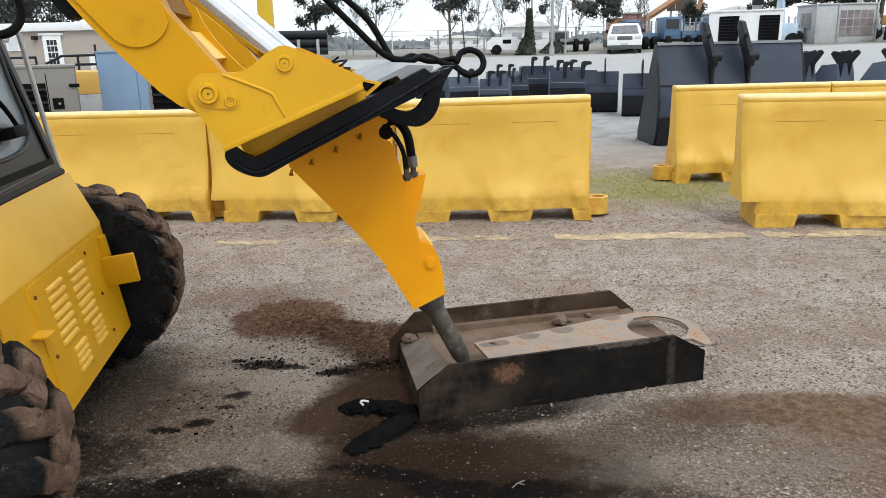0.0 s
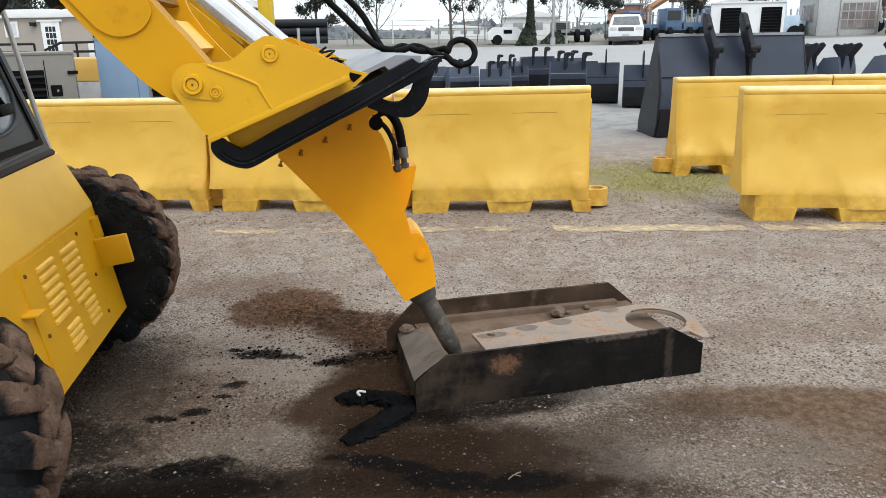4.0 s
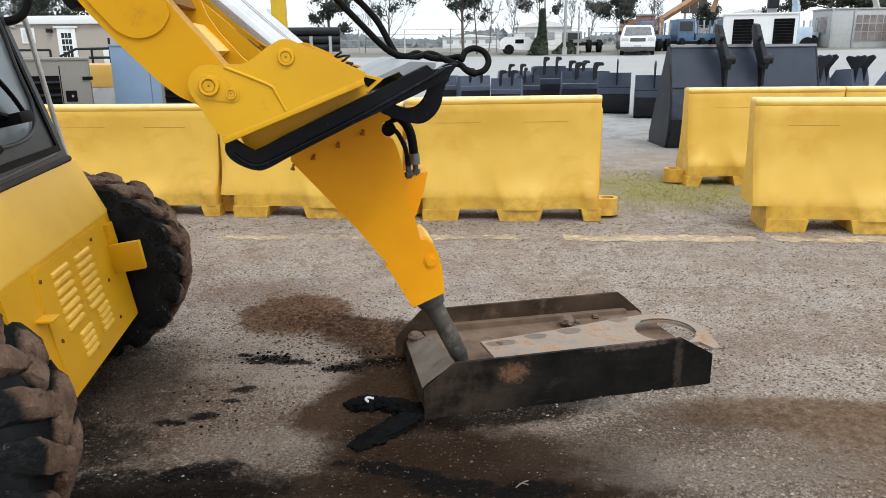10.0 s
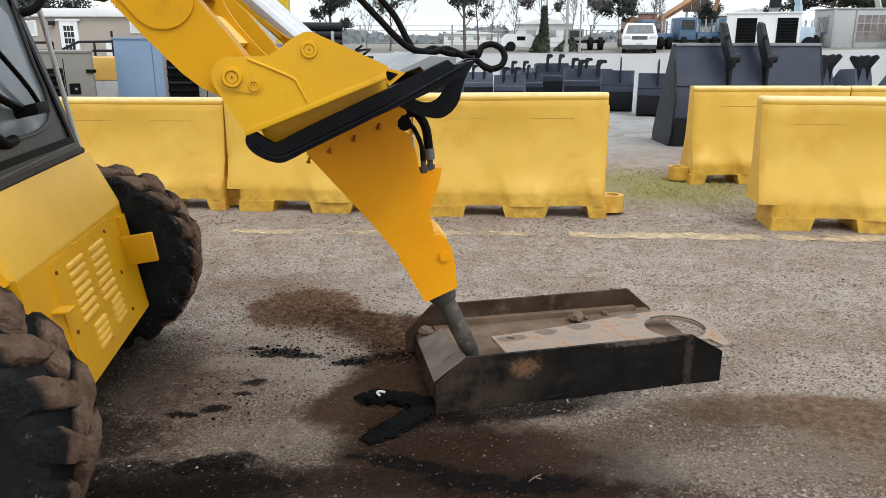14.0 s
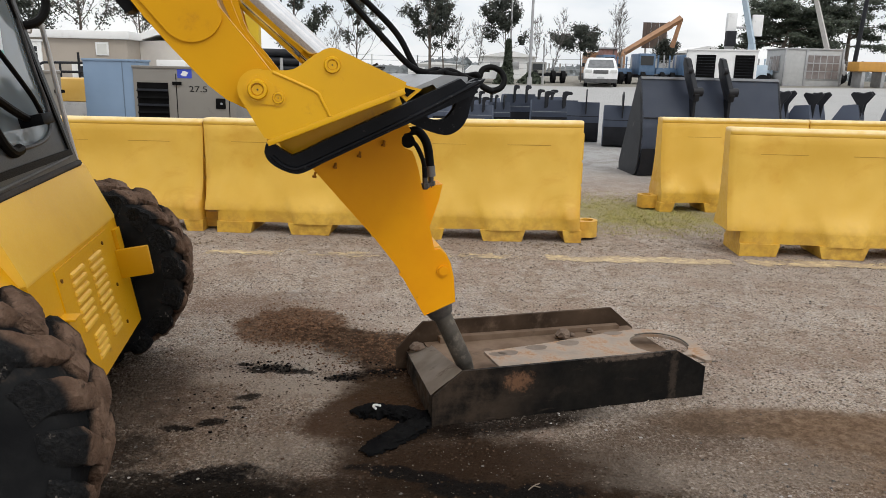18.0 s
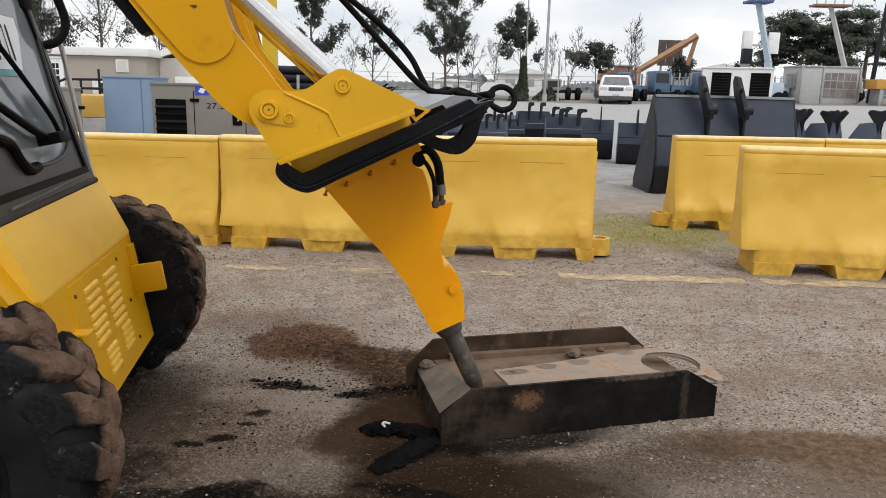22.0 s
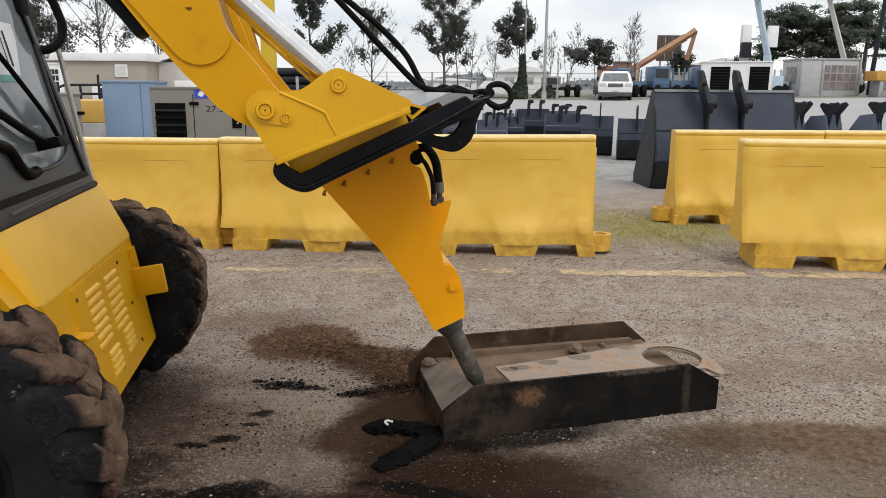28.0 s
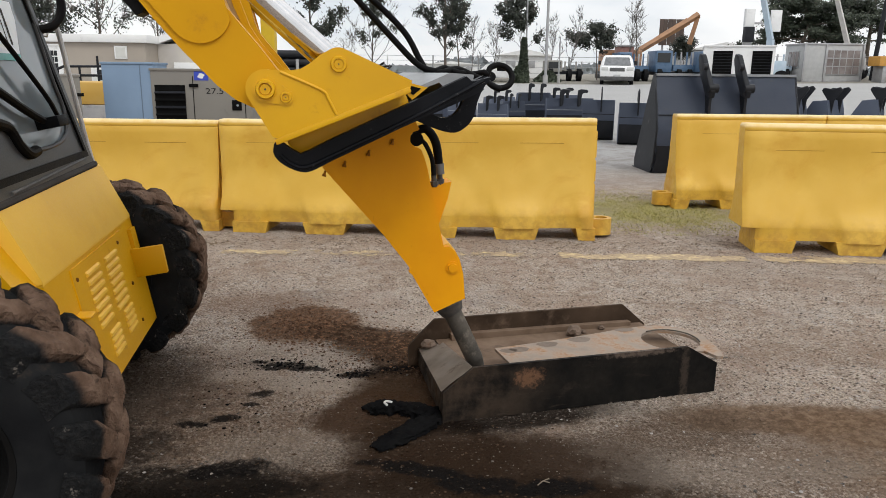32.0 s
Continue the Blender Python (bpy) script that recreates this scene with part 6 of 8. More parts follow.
# ---- buckets lined up behind the barriers ----
def build_loader_bucket():
    """Large wheel-loader bucket, seen from its back: x across, y away, z up."""
    W, H = 2.00, 1.40
    root = thing("loader_bucket", pose(4.0, 10.25, -0.02, 0, 0, 2), "large slate grey loader bucket with two black hinge ears", "bucket")
    back = [(0.20, 1.40), (0.03, 0.90), (0.0, 0.84), (-0.03, 0.62), (-0.02, 0.42), (0.02, 0.20), (0.09, 0.06), (0.20, 0.0), (0.72, 0.02)]
    bm = bmesh.new()
    rows = [[(x, y, z) for x in (-W / 2, -W / 4, 0, W / 4, W / 2)] for y, z in back]
    sweep_grid(bm, rows)
    bmesh.ops.solidify(bm, geom=list(bm.faces), thickness=0.03)
    part("shell", bm, BUCKET, root, crease=25)
    bm = bmesh.new()
    prism(bm, [(y, z) for y, z in ((-0.036, 0.42), (-0.01, 0.19), (0.06, 0.03), (0.40, -0.012), (0.40, -0.004), (0.1, 0.05), (0.03, 0.20), (-0.018, 0.42))], -W / 2 + 0.01, W / 2 - 0.01, Matrix.Rotation(radians(90), 4, "Z"))
    part("wear_band", bm, BUCKETDARK, root)
    for s in (-1, 1):
        bm = bmesh.new()
        prism(bm, back + [(0.86, 0.04), (0.88, 0.14), (0.52, 0.90), (0.28, 1.38)], s * W / 2 - 0.015, s * W / 2 + 0.015, Matrix.Rotation(radians(90), 4, "Z") @ Matrix.Diagonal((1, -1, 1, 1)))
        part("side_plate", bm, BUCKETSIDE, root)
        bm = bmesh.new()
        tube(bm, [(s * W / 2, 0.22, 1.39), (s * W / 2 + s * 0.01, 0.03, 0.90), (s * W / 2 + s * 0.01, -0.03, 0.62), (s * W / 2 + s * 0.01, 0.02, 0.20), (s * W / 2, 0.2, 0.0)], 0.014, 6, 0)
        part("side_edge", bm, BUCKETDARK, root)
    bm = bmesh.new()
    box(bm, (-W / 2, 0.17, 1.375), (W / 2, 0.23, 1.41))
    part("top_edge", bm, BUCKETLIGHT, root, "pale top edge")
    bm = bmesh.new()
    box(bm, (-W / 2 + 0.01, -0.012, 0.838), (W / 2 - 0.01, 0.02, 0.850))
    part("fold_seam", bm, BUCKETDARK, root)
    for x in (-0.33, 0.17):
        bm = bmesh.new()
        prism(bm, [(-0.10, 1.08), (-0.19, 1.18), (-0.16, 1.30), (-0.10, 1.66), (-0.02, 1.68), (0.06, 1.60), (0.10, 1.42), (0.05, 1.12)], x - 0.036, x + 0.036, Matrix.Rotation(radians(90), 4, "Z") @ Matrix.Diagonal((1, -1, 1, 1)))
        for v in bm.verts:
            v.co.x -= 0.28 * (v.co.z - 1.20)
        bevel(bm, 0.02)
        ear = part("hinge_ear", bm, BUCKETSIDE, root, "dark grey hinge ear leaning sideways")
        bm = bmesh.new()
        box(bm, (x + 0.01, -0.06, 0.55), (x + 0.045, 0.10, 1.20))
        part("ear_rib", bm, BUCKETDARK, ear)
        bm = bmesh.new()
        rod(bm, (x - 0.05, -0.13, 1.215), (x + 0.085, -0.13, 1.215), 0.062)
        part("hinge_boss", bm, BUCKETDARK, ear)
        bm = bmesh.new()
        rod(bm, (x - 0.085, -0.13, 1.50), (x - 0.140, -0.13, 1.50), 0.045)
        part("pin_eye", bm, BUCKETDARK, ear)
    bm = bmesh.new()
    box(bm, (-W / 2 - 0.02, 0.70, 0.0), (W / 2 + 0.02, 0.94, 0.03))
    part("cutting_edge", bm, BUCKETDARK, root)
    return root


build_loader_bucket()


def build_digger_bucket(ears=(-0.14, 0.14), thick=0.022, tall=1.0, label="slate grey excavator bucket with hooked black ears, standing in row", askew=0.0):
    """Excavator bucket resting on its back edge, ears up."""
    root = thing("digger_bucket", pose(0, 0, 0), label, "bucket", "excavator buckets")
    W = 0.72
    prof = [(0.05, 0.80), (0.0, 0.62), (-0.02, 0.45), (0.0, 0.22), (0.10, 0.06), (0.24, 0.0), (0.50, 0.02)]
    bm = bmesh.new()
    sweep_grid(bm, [[(x, y, z) for x in (-W / 2, 0, W / 2)] for y, z in prof])
    bmesh.ops.solidify(bm, geom=list(bm.faces), thickness=0.025)
    part("shell", bm, BUCKET, root, crease=40)
    bm = bmesh.new()
    box(bm, (-W / 2, -0.012, 0.50), (W / 2, 0.0, 0.53))
    part("rib", bm, BUCKETLIGHT if askew else BUCKETDARK, root)
    bm = bmesh.new()
    sweep_grid(bm, [[(x, y - 0.008, z) for x in (-W / 2, 0, W / 2)] for y, z in ((-0.018, 0.40), (0.0, 0.22), (0.10, 0.05), (0.24, -0.006))])
    part("lower_band", bm, BUCKETDARK, root, "black wear band")
    for s in (-1, 1):
        bm = bmesh.new()
        prism(bm, prof + [(0.62, 0.30), (0.30, 0.78)], s * W / 2 - 0.012, s * W / 2 + 0.012, Matrix.Rotation(radians(90), 4, "Z") @ Matrix.Diagonal((1, -1, 1, 1)))
        part("side_plate", bm, BUCKET, root)
    for x in ears:
        bm = bmesh.new()
        ear = [(-0.04, 0.56), (-0.10, 0.80), (-0.12, 0.98), (-0.06, 1.05), (0.04, 1.06), (0.10, 1.00), (0.13, 0.92), (0.20, 0.95), (0.30, 1.02), (0.38, 0.98), (0.38, 0.86), (0.22, 0.76)]
        if tall < 1:
            ear = [(0.0, 0.56), (-0.03, 0.80), (-0.16, 1.02), (-0.11, 1.08), (0.02, 1.03), (0.17, 1.06), (0.21, 1.0), (0.09, 0.80), (0.06, 0.62)]
        if askew:
            ear = [(-0.02, 0.60), (-0.03, 0.90), (-0.02, 0.99), (0.04, 1.01), (0.16, 1.00), (0.19, 0.96), (0.17, 0.92), (0.09, 0.92), (0.06, 0.88), (0.05, 0.80), (0.05, 0.62)]
        turn = Matrix.Translation((x, 0, 0)) @ Matrix.Rotation(radians(askew), 4, "Z") @ Matrix.Translation((-x, 0, 0))
        prism(bm, [(y, z if z < 0.8 else 0.8 + (z - 0.8) * tall) for y, z in ear], x - thick, x + thick, turn @ Matrix.Rotation(radians(90), 4, "Z") @ Matrix.Diagonal((1, -1, 1, 1)))
        bevel(bm, 0.01, 1)
        part("ear", bm, BUCKETDARK, root)
    for k in range(4):
        bm = bmesh.new()
        x = -0.27 + 0.18 * k
        prism(bm, [(0.48, 0.0), (0.66, 0.02), (0.66, 0.04), (0.48, 0.06)], x - 0.03, x + 0.03, Matrix.Rotation(radians(90), 4, "Z") @ Matrix.Diagonal((1, -1, 1, 1)))
        part("tooth", bm, BUCKETDARK, root)
    return root


digger = build_digger_bucket(thick=0.015, askew=-52.0)
digger.matrix_world = pose(2.26, 17.2, rise(2.26, 17.2), 0, 0, 6)
for x, y, a, w, h in ((3.70, 13.9, -13, 0.80, 1.0), (3.18, 14.7, -13, 0.85, 1.0)):
    narrow = build_digger_bucket((0.06,), 0.016, 1.0, "narrow slate grey excavator bucket with one lifting eye")
    narrow.matrix_world = pose(x, y, rise(x, y), 0, 0, a)
    narrow.scale = (w, 1, h)
for x, y, a, w, h in ((2.90, 16.3, -6, 1.38, 0.92), (3.05, 18.4, -4, 1.15, 0.86), (1.72, 16.6, 14, 0.70, 0.80), (1.15, 15.7, -10, 0.85, 0.80), (0.55, 16.6, 12, 0.9, 0.80), (-0.2, 17.0, -8, 0.9, 0.78), (1.55, 18.2, 4, 1.0, 0.8)):
    c = copy_thing(digger, pose(x, y, rise(x, y), 0, 0, a))
    c.scale = (w, 1, h)
low = build_digger_bucket((-0.24, 0.14), 0.024, 0.75, "slate grey excavator bucket with two low black ears")
low.matrix_world = pose(6.60, 13.4, 0, 0, 0, 48)
low.scale = (0.95, 1, 1.2)
for x, y, a, w, h in ((7.35, 13.6, 40, 0.95, 1.14), (8.20, 13.6, 52, 0.9, 1.17), (9.20, 13.6, -5, 1.0, 1.14)):
    c = copy_thing(low, pose(x, y, rise(x, y), 0, 0, a))
    c.scale = (w, 1, h)


# ---- generator sets, blue cabinet and odds behind the left barriers ----
def build_genset(x0, x1, y0, z1, flip):
    w = x1 - x0
    root = thing("generator_set", pose(x0, y0, 0), "grey-beige generator set canopy with black louvred vent", "generator", "generator sets")
    bm = rbox((0, 0, 0.10), (w, 1.6, z1), 0.02)
    body = part("canopy", bm, GENSET, root)
    bm = rbox((0.02, 0.02, 0.0), (w - 0.02, 1.58, 0.10), 0.01)
    part("skid_base", bm, BUCKETDARK, root)
    bm = rbox((-0.01, -0.015, z1 - 0.025), (w + 0.01, 1.61, z1 + 0.012), 0.008)
    part("roof_edge", bm, GENSET, root)
    v0 = 0.06 if not flip else 0.27
    bm = bmesh.new()
    box(bm, (v0, -0.006, 0.45), (v0 + 0.47, 0.02, z1 - 0.24))
    part("vent_void", bm, VOIDBLACK, root)
    for k in range(5):
        z = 0.52 + k * (z1 - 0.80) / 5
        bm = bmesh.new()
        box(bm, (v0, -0.05, 0), (v0 + 0.47, 0.0, 0.012), Matrix.Translation((0, -0.0, z + 0.05)) @ Matrix.Rotation(radians(35), 4, "X"))
        part("vent_slat", bm, VOIDBLACK if k % 2 else BUCKETDARK, root)
    for x in ((0.65, w - 0.10) if not flip else (0.75,)):
        bm = bmesh.new()
        box(bm, (x, -0.004, 0.2), (x + 0.012, 0.004, z1 - 0.10))
        part("door_gap", bm, VOIDBLACK, root)
    hx = w - 0.30 if not flip else 0.80
    bm = rbox((hx, -0.02, z1 - 0.62), (hx + 0.15, 0.0, z1 - 0.46), 0.01)
    latch = part("door_latch", bm, VOIDBLACK, root, "black recessed door latch")
    bm = bmesh.new()
    rod(bm, (hx + 0.09, -0.03, z1 - 0.54), (hx + 0.09, -0.018, z1 - 0.54), 0.018, n=12)
    part("latch_knob", bm, BUCKETLIGHT, latch)
    for z in ((z1 - 0.28, 0.45) if flip else (z1 - 0.24,)):
        x = w - 0.10 if flip else 0.60
        bm = rbox((x, -0.03, z - 0.03), (x + 0.14, 0.0, z + 0.02), 0.006)
        part("hinge", bm, VOIDBLACK, root)
    return root


gen_r = build_genset(-4.52, -2.97, 11.7, 1.365, False)
words("rating_text", "27.5", 0.125, DECAL, gen_r, pose(0.99, -0.004, 1.035, 90, 0, 0) @ Matrix.Diagonal((1.35, 1, 1, 1)))
bm = bmesh.new()
bm.faces.new([bm.verts.new((x, -0.004, z)) for x, z in ((0.68, 1.20), (0.90, 1.20), (0.90, 1.335), (0.68, 1.335))])
part("blue_badge", bm, DECALBLUE, gen_r, "blue badge", soft=False)
bm = bmesh.new()
bm.faces.new([bm.verts.new((0.79 + 0.05 * math.cos(a) * (1 + 0.3 * math.sin(4 * a)), -0.006, 1.268 + 0.04 * math.sin(a))) for a in np.linspace(0, 6.0, 16)])
part("badge_mark", bm, WHITE, gen_r, soft=False)
gen_l = build_genset(-6.60, -5.45, 11.3, 1.26, True)
gen_l.matrix_world = pose(-6.46, 10.80, 0, 0, 0, 25)

cabinet = thing("electrical_cabinet", pose(-5.27, 11.72, 0), "pale blue metal cabinet beside generator", "cabinet")
part("body", rbox((0, 0, 0), (0.80, 0.62, 1.44), 0.012), CABINETBLUE, cabinet)
part("lid", rbox((-0.015, -0.015, 1.43), (0.815, 0.635, 1.465), 0.008), CABINETBLUE, cabinet)
bm = bmesh.new()
box(bm, (0.585, -0.004, 0.02), (0.60, 0.0, 1.42))
part("door_gap", bm, plain("shaded_gap", (0.12, 0.17, 0.24), (0.11, 0.16, 0.22), 0.6), cabinet)

skip = thing("pump_skid", pose(-4.95, 13.3, 0), "low black pump unit behind the cabinet", "pump")
part("body", rbox((0, 0, 0), (0.9, 0.7, 0.62), 0.03), BUCKETDARK, skip)
bm = bmesh.new()
rod(bm, (0.0, 0.3, 0.62), (0.9, 0.3, 0.62), 0.10)
part("tank", bm, BUCKETDARK, skip)

yellow_tank = thing("yellow_tank", pose(-7.7, 14.0, 0), "orange-yellow steel tank on pale plinth", "tank")
part("tank", rbox((0, 0, 0.70), (2.4, 1.2, 1.12), 0.05), plain("amber_tank_paint", (0.52, 0.30, 0.05), (0.60, 0.38, 0.10), 0.5, scale=1.2), yellow_tank)
part("plinth", rbox((-0.05, -0.05, 0.0), (2.45, 1.25, 0.70), 0.02), CONCRETE, yellow_tank)

# railing of a raised walkway
railing = thing("handrail", pose(-9.4, 16.0, 0), "black tubular handrail of raised walkway", "railing")
for pts in (((0.0, 0, 1.385), (0.95, 0, 1.385)), ((1.15, 0, 1.25), (1.50, 0, 1.40)), ((1.50, 0, 1.40), (2.5, 0, 1.41)), ((1.75, 0, 1.22), (2.5, 0, 1.22)), ((0.0, 0, 1.22), (0.95, 0, 1.22))):
    bm = bmesh.new()
    rod(bm, pts[0], pts[1], 0.026, n=10)
    part("rail", bm, BUCKETDARK, railing)
for x, z in ((0.0, 1.385), (0.95, 1.385), (1.83, 1.41), (2.22, 1.62), (2.5, 1.41)):
    bm = bmesh.new()
    rod(bm, (x, 0, 0.0), (x, 0, z), 0.024, n=10)
    part("post", bm, BUCKETDARK, railing)
white_case = thing("white_case", pose(-7.52, 16.4, 0), "white equipment case with dark window behind railing", "equipment case")
part("body", rbox((0, 0, 0), (0.62, 0.5, 1.40), 0.03), WHITE, white_case)
bm = bmesh.new()
box(bm, (0.14, -0.008, 1.12), (0.55, 0.0, 1.34))
part("window", bm, DARKGLASS, white_case)


def build_office():
    root = thing("site_office", pose(-16.5, 20.0, 0), "beige prefabricated site office with white roof edge", "building")
    part("wall", rbox((0, 0, 0), (8.85, 3.2, 2.03), 0.02), WALLBEIGE, root)
    part("roof", rbox((-0.1, -0.10, 2.03), (8.95, 3.3, 2.24), 0.03), WHITE, root, "white roof edge")
    bm = bmesh.new()
    prism(bm, [(0.0, 0.0), (2.6, 0.0), (2.6, 2.15), (0.0, 2.03)], 0.9, 3.0)
    bmesh.ops.translate(bm, vec=(8.86, 0, 0), verts=bm.verts)
    part("annex_wall", bm, plain("pale_annex_wall", (0.52, 0.49, 0.45), (0.48, 0.45, 0.42), 0.8), root)
    bm = bmesh.new()
    prism(bm, [(-0.02, 2.03), (0.5, 2.20), (2.7, 2.25), (2.7, 2.42), (0.5, 2.38), (-0.02, 2.20)], 0.8, 3.1)
    bmesh.ops.translate(bm, vec=(8.86, 0, 0), verts=bm.verts)
    part("annex_roof", bm, WHITE, root)
    door = part("door", rbox((6.20, -0.04, 0.2), (6.68, 0.0, 1.95), 0.01), WHITE, root, "white glazed door")
    part("door_head", rbox((6.12, -0.06, 1.93), (6.76, 0.0, 1.98), 0.005), WHITE, door)
    for i in range(3):
        for j in range(4):
            bm = bmesh.new()
            box(bm, (6.31 + 0.092 * i, -0.048, 1.20 + 0.16 * j), (6.385 + 0.092 * i, -0.04, 1.33 + 0.16 * j))
            part("pane", bm, DARKGLASS, door)
    win = part("window", rbox((8.05, -0.03, 1.62), (8.38, 0.0, 1.95), 0.008), WHITE, root)
    bm = bmesh.new()
    box(bm, (8.09, -0.036, 1.66), (8.34, -0.03, 1.91))
    part("pane", bm, plain("blind", (0.6, 0.6, 0.56), (0.55, 0.55, 0.52), 0.5), win)
    win = part("window", rbox((5.25, -0.03, 1.55), (5.60, 0.0, 1.95), 0.008), WHITE, root)
    bm = bmesh.new()
    box(bm, (5.30, -0.036, 1.60), (5.55, -0.03, 1.90))
    part("pane", bm, plain("pale_blind", (0.6, 0.62, 0.62), (0.55, 0.57, 0.57), 0.5), win)
    lamp = bmesh.new()
    box(lamp, (5.98, -0.16, 1.82), (6.08, 0.0, 1.92))
    part("wall_lamp", lamp, BUCKETDARK, root)
    ac = bmesh.new()
    box(ac, (9.4, 0.5, 1.10), (10.2, 0.9, 1.55))
    bevel(ac, 0.02)
    part("air_conditioner", ac, WHITE, root)


build_office()

post = thing("yellow_post", pose(-3.60, 16.2, 0), "tall square yellow steel post", "post")
part("shaft", rbox((-0.14, -0.14, 0.0), (0.14, 0.14, 7.5), 0.015), POST, post)
part("base_plate", rbox((-0.25, -0.25, 0.0), (0.25, 0.25, 0.03), 0.005), POST, post)

stack = thing("pipe_stack", pose(-5.4, 24.0, rise(-5, 24)), "stack of black pipes on grey rack", "pipes")
for x, z in ((0, 1.55), (0, 1.30), (0, 1.05)):
    bm = bmesh.new()
    rod(bm, (x, 0, z), (x + 1.9, 0.2, z), 0.125, n=16)
    part("pipe", bm, BUCKETDARK, stack)
for x in (0.35, 1.0, 1.6):
    part("rack_post", rbox((x, -0.18, 0), (x + 0.09, -0.10, 1.40), 0.005), GALV, stack)

# ---- right of the yard ----
white_box = thing("vented_container", pose(5.87, 16.6, 0, 0, 0, -19), "white steel equipment enclosure with two black vents", "enclosure")
part("body", rbox((0, 0, 0.1), (1.46, 1.4, 2.0), 0.02), WHITE, white_box)
part("base", rbox((0.05, 0.05, 0.0), (1.41, 1.35, 0.1), 0.01), BUCKETDARK, white_box)
part("roof_rim", rbox((-0.02, -0.02, 1.985), (1.48, 1.42, 2.02), 0.01), WHITE, white_box)
for x in (0.20, 1.0):
    bm = bmesh.new()
    box(bm, (x, -0.012, 1.38), (x + 0.40, 0.0, 1.90))
    vent = part("vent", bm, VOIDBLACK, white_box, "black vent grille")
    for k in range(8):
        bm = bmesh.new()
        box(bm, (x + 0.01, -0.022, 1.40 + 0.062 * k), (x + 0.39, -0.010, 1.412 + 0.062 * k))
        part("vent_slat", bm, BUCKETDARK, vent)


CABINGLASS = plain("cabin_glass", (0.13, 0.105, 0.095), (0.24, 0.21, 0.20), 0.2, scale=1.3)


def build_cabin():
    s = 2.05
    y, x = 45.0, 22.15
    z = rise(x, y) + 0.1
    root = thing("portable_cabin", pose(x, y, z), "pale grey portable cabin with gridded window", "cabin")
    part("wall", rbox((0, 0, 0), (3.6, 2.4, 2.05), 0.03), plain("pale_cabin_wall", (0.44, 0.44, 0.43), (0.39, 0.39, 0.385), 0.7), root)
    part("roof", rbox((-0.05, -0.05, 2.05), (3.65, 2.45, 2.15), 0.02), GALV, root)
    part("base", rbox((-0.03, -0.03, -0.12), (3.63, 2.43, 0.0), 0.02), GALV, root)
    win = part("window", rbox((1.35, -0.04, 0.30), (3.45, 0.0, 1.80), 0.01), GALV, root)
    for i in range(5):
        for j in range(3):
            bm = bmesh.new()
            box(bm, (1.42 + 0.40 * i, -0.05, 0.36 + 0.48 * j), (1.76 + 0.40 * i, -0.04, 0.78 + 0.48 * j))
            part("pane", bm, CABINGLASS, win)
    for x in (-0.03, 1.27, 3.52):
        part("corner_post", rbox((x, -0.07, -0.1), (x + 0.11, 0.02, 2.1), 0.01), GALV, root)
    side = part("side_window", rbox((-0.04, 0.5, 0.7), (0.0, 1.9, 1.75), 0.01), GALV, root)
    for k in range(3):
        bm = bmesh.new()
        box(bm, (-0.05, 0.56 + 0.45 * k, 0.78), (-0.04, 0.93 + 0.45 * k, 1.67))
        part("pane", bm, CABINGLASS, side)


build_cabin()

edge_machine = thing("orange_beam", pose(25.6, 43.0, rise(25.6, 43)), "orange steel beam resting on grey stands at yard edge", "steel beam")
part("beam", rbox((0, 0, 0.95), (3.4, 1.2, 1.50), 0.04), plain("amber_machine_paint", (0.55, 0.28, 0.05), (0.48, 0.24, 0.05), 0.5), edge_machine)
for x in (0.3, 1.5, 2.9):
    part("stand", rbox((x, 0.1, 0.0), (x + 0.22, 1.1, 0.95), 0.02), GALV, edge_machine)


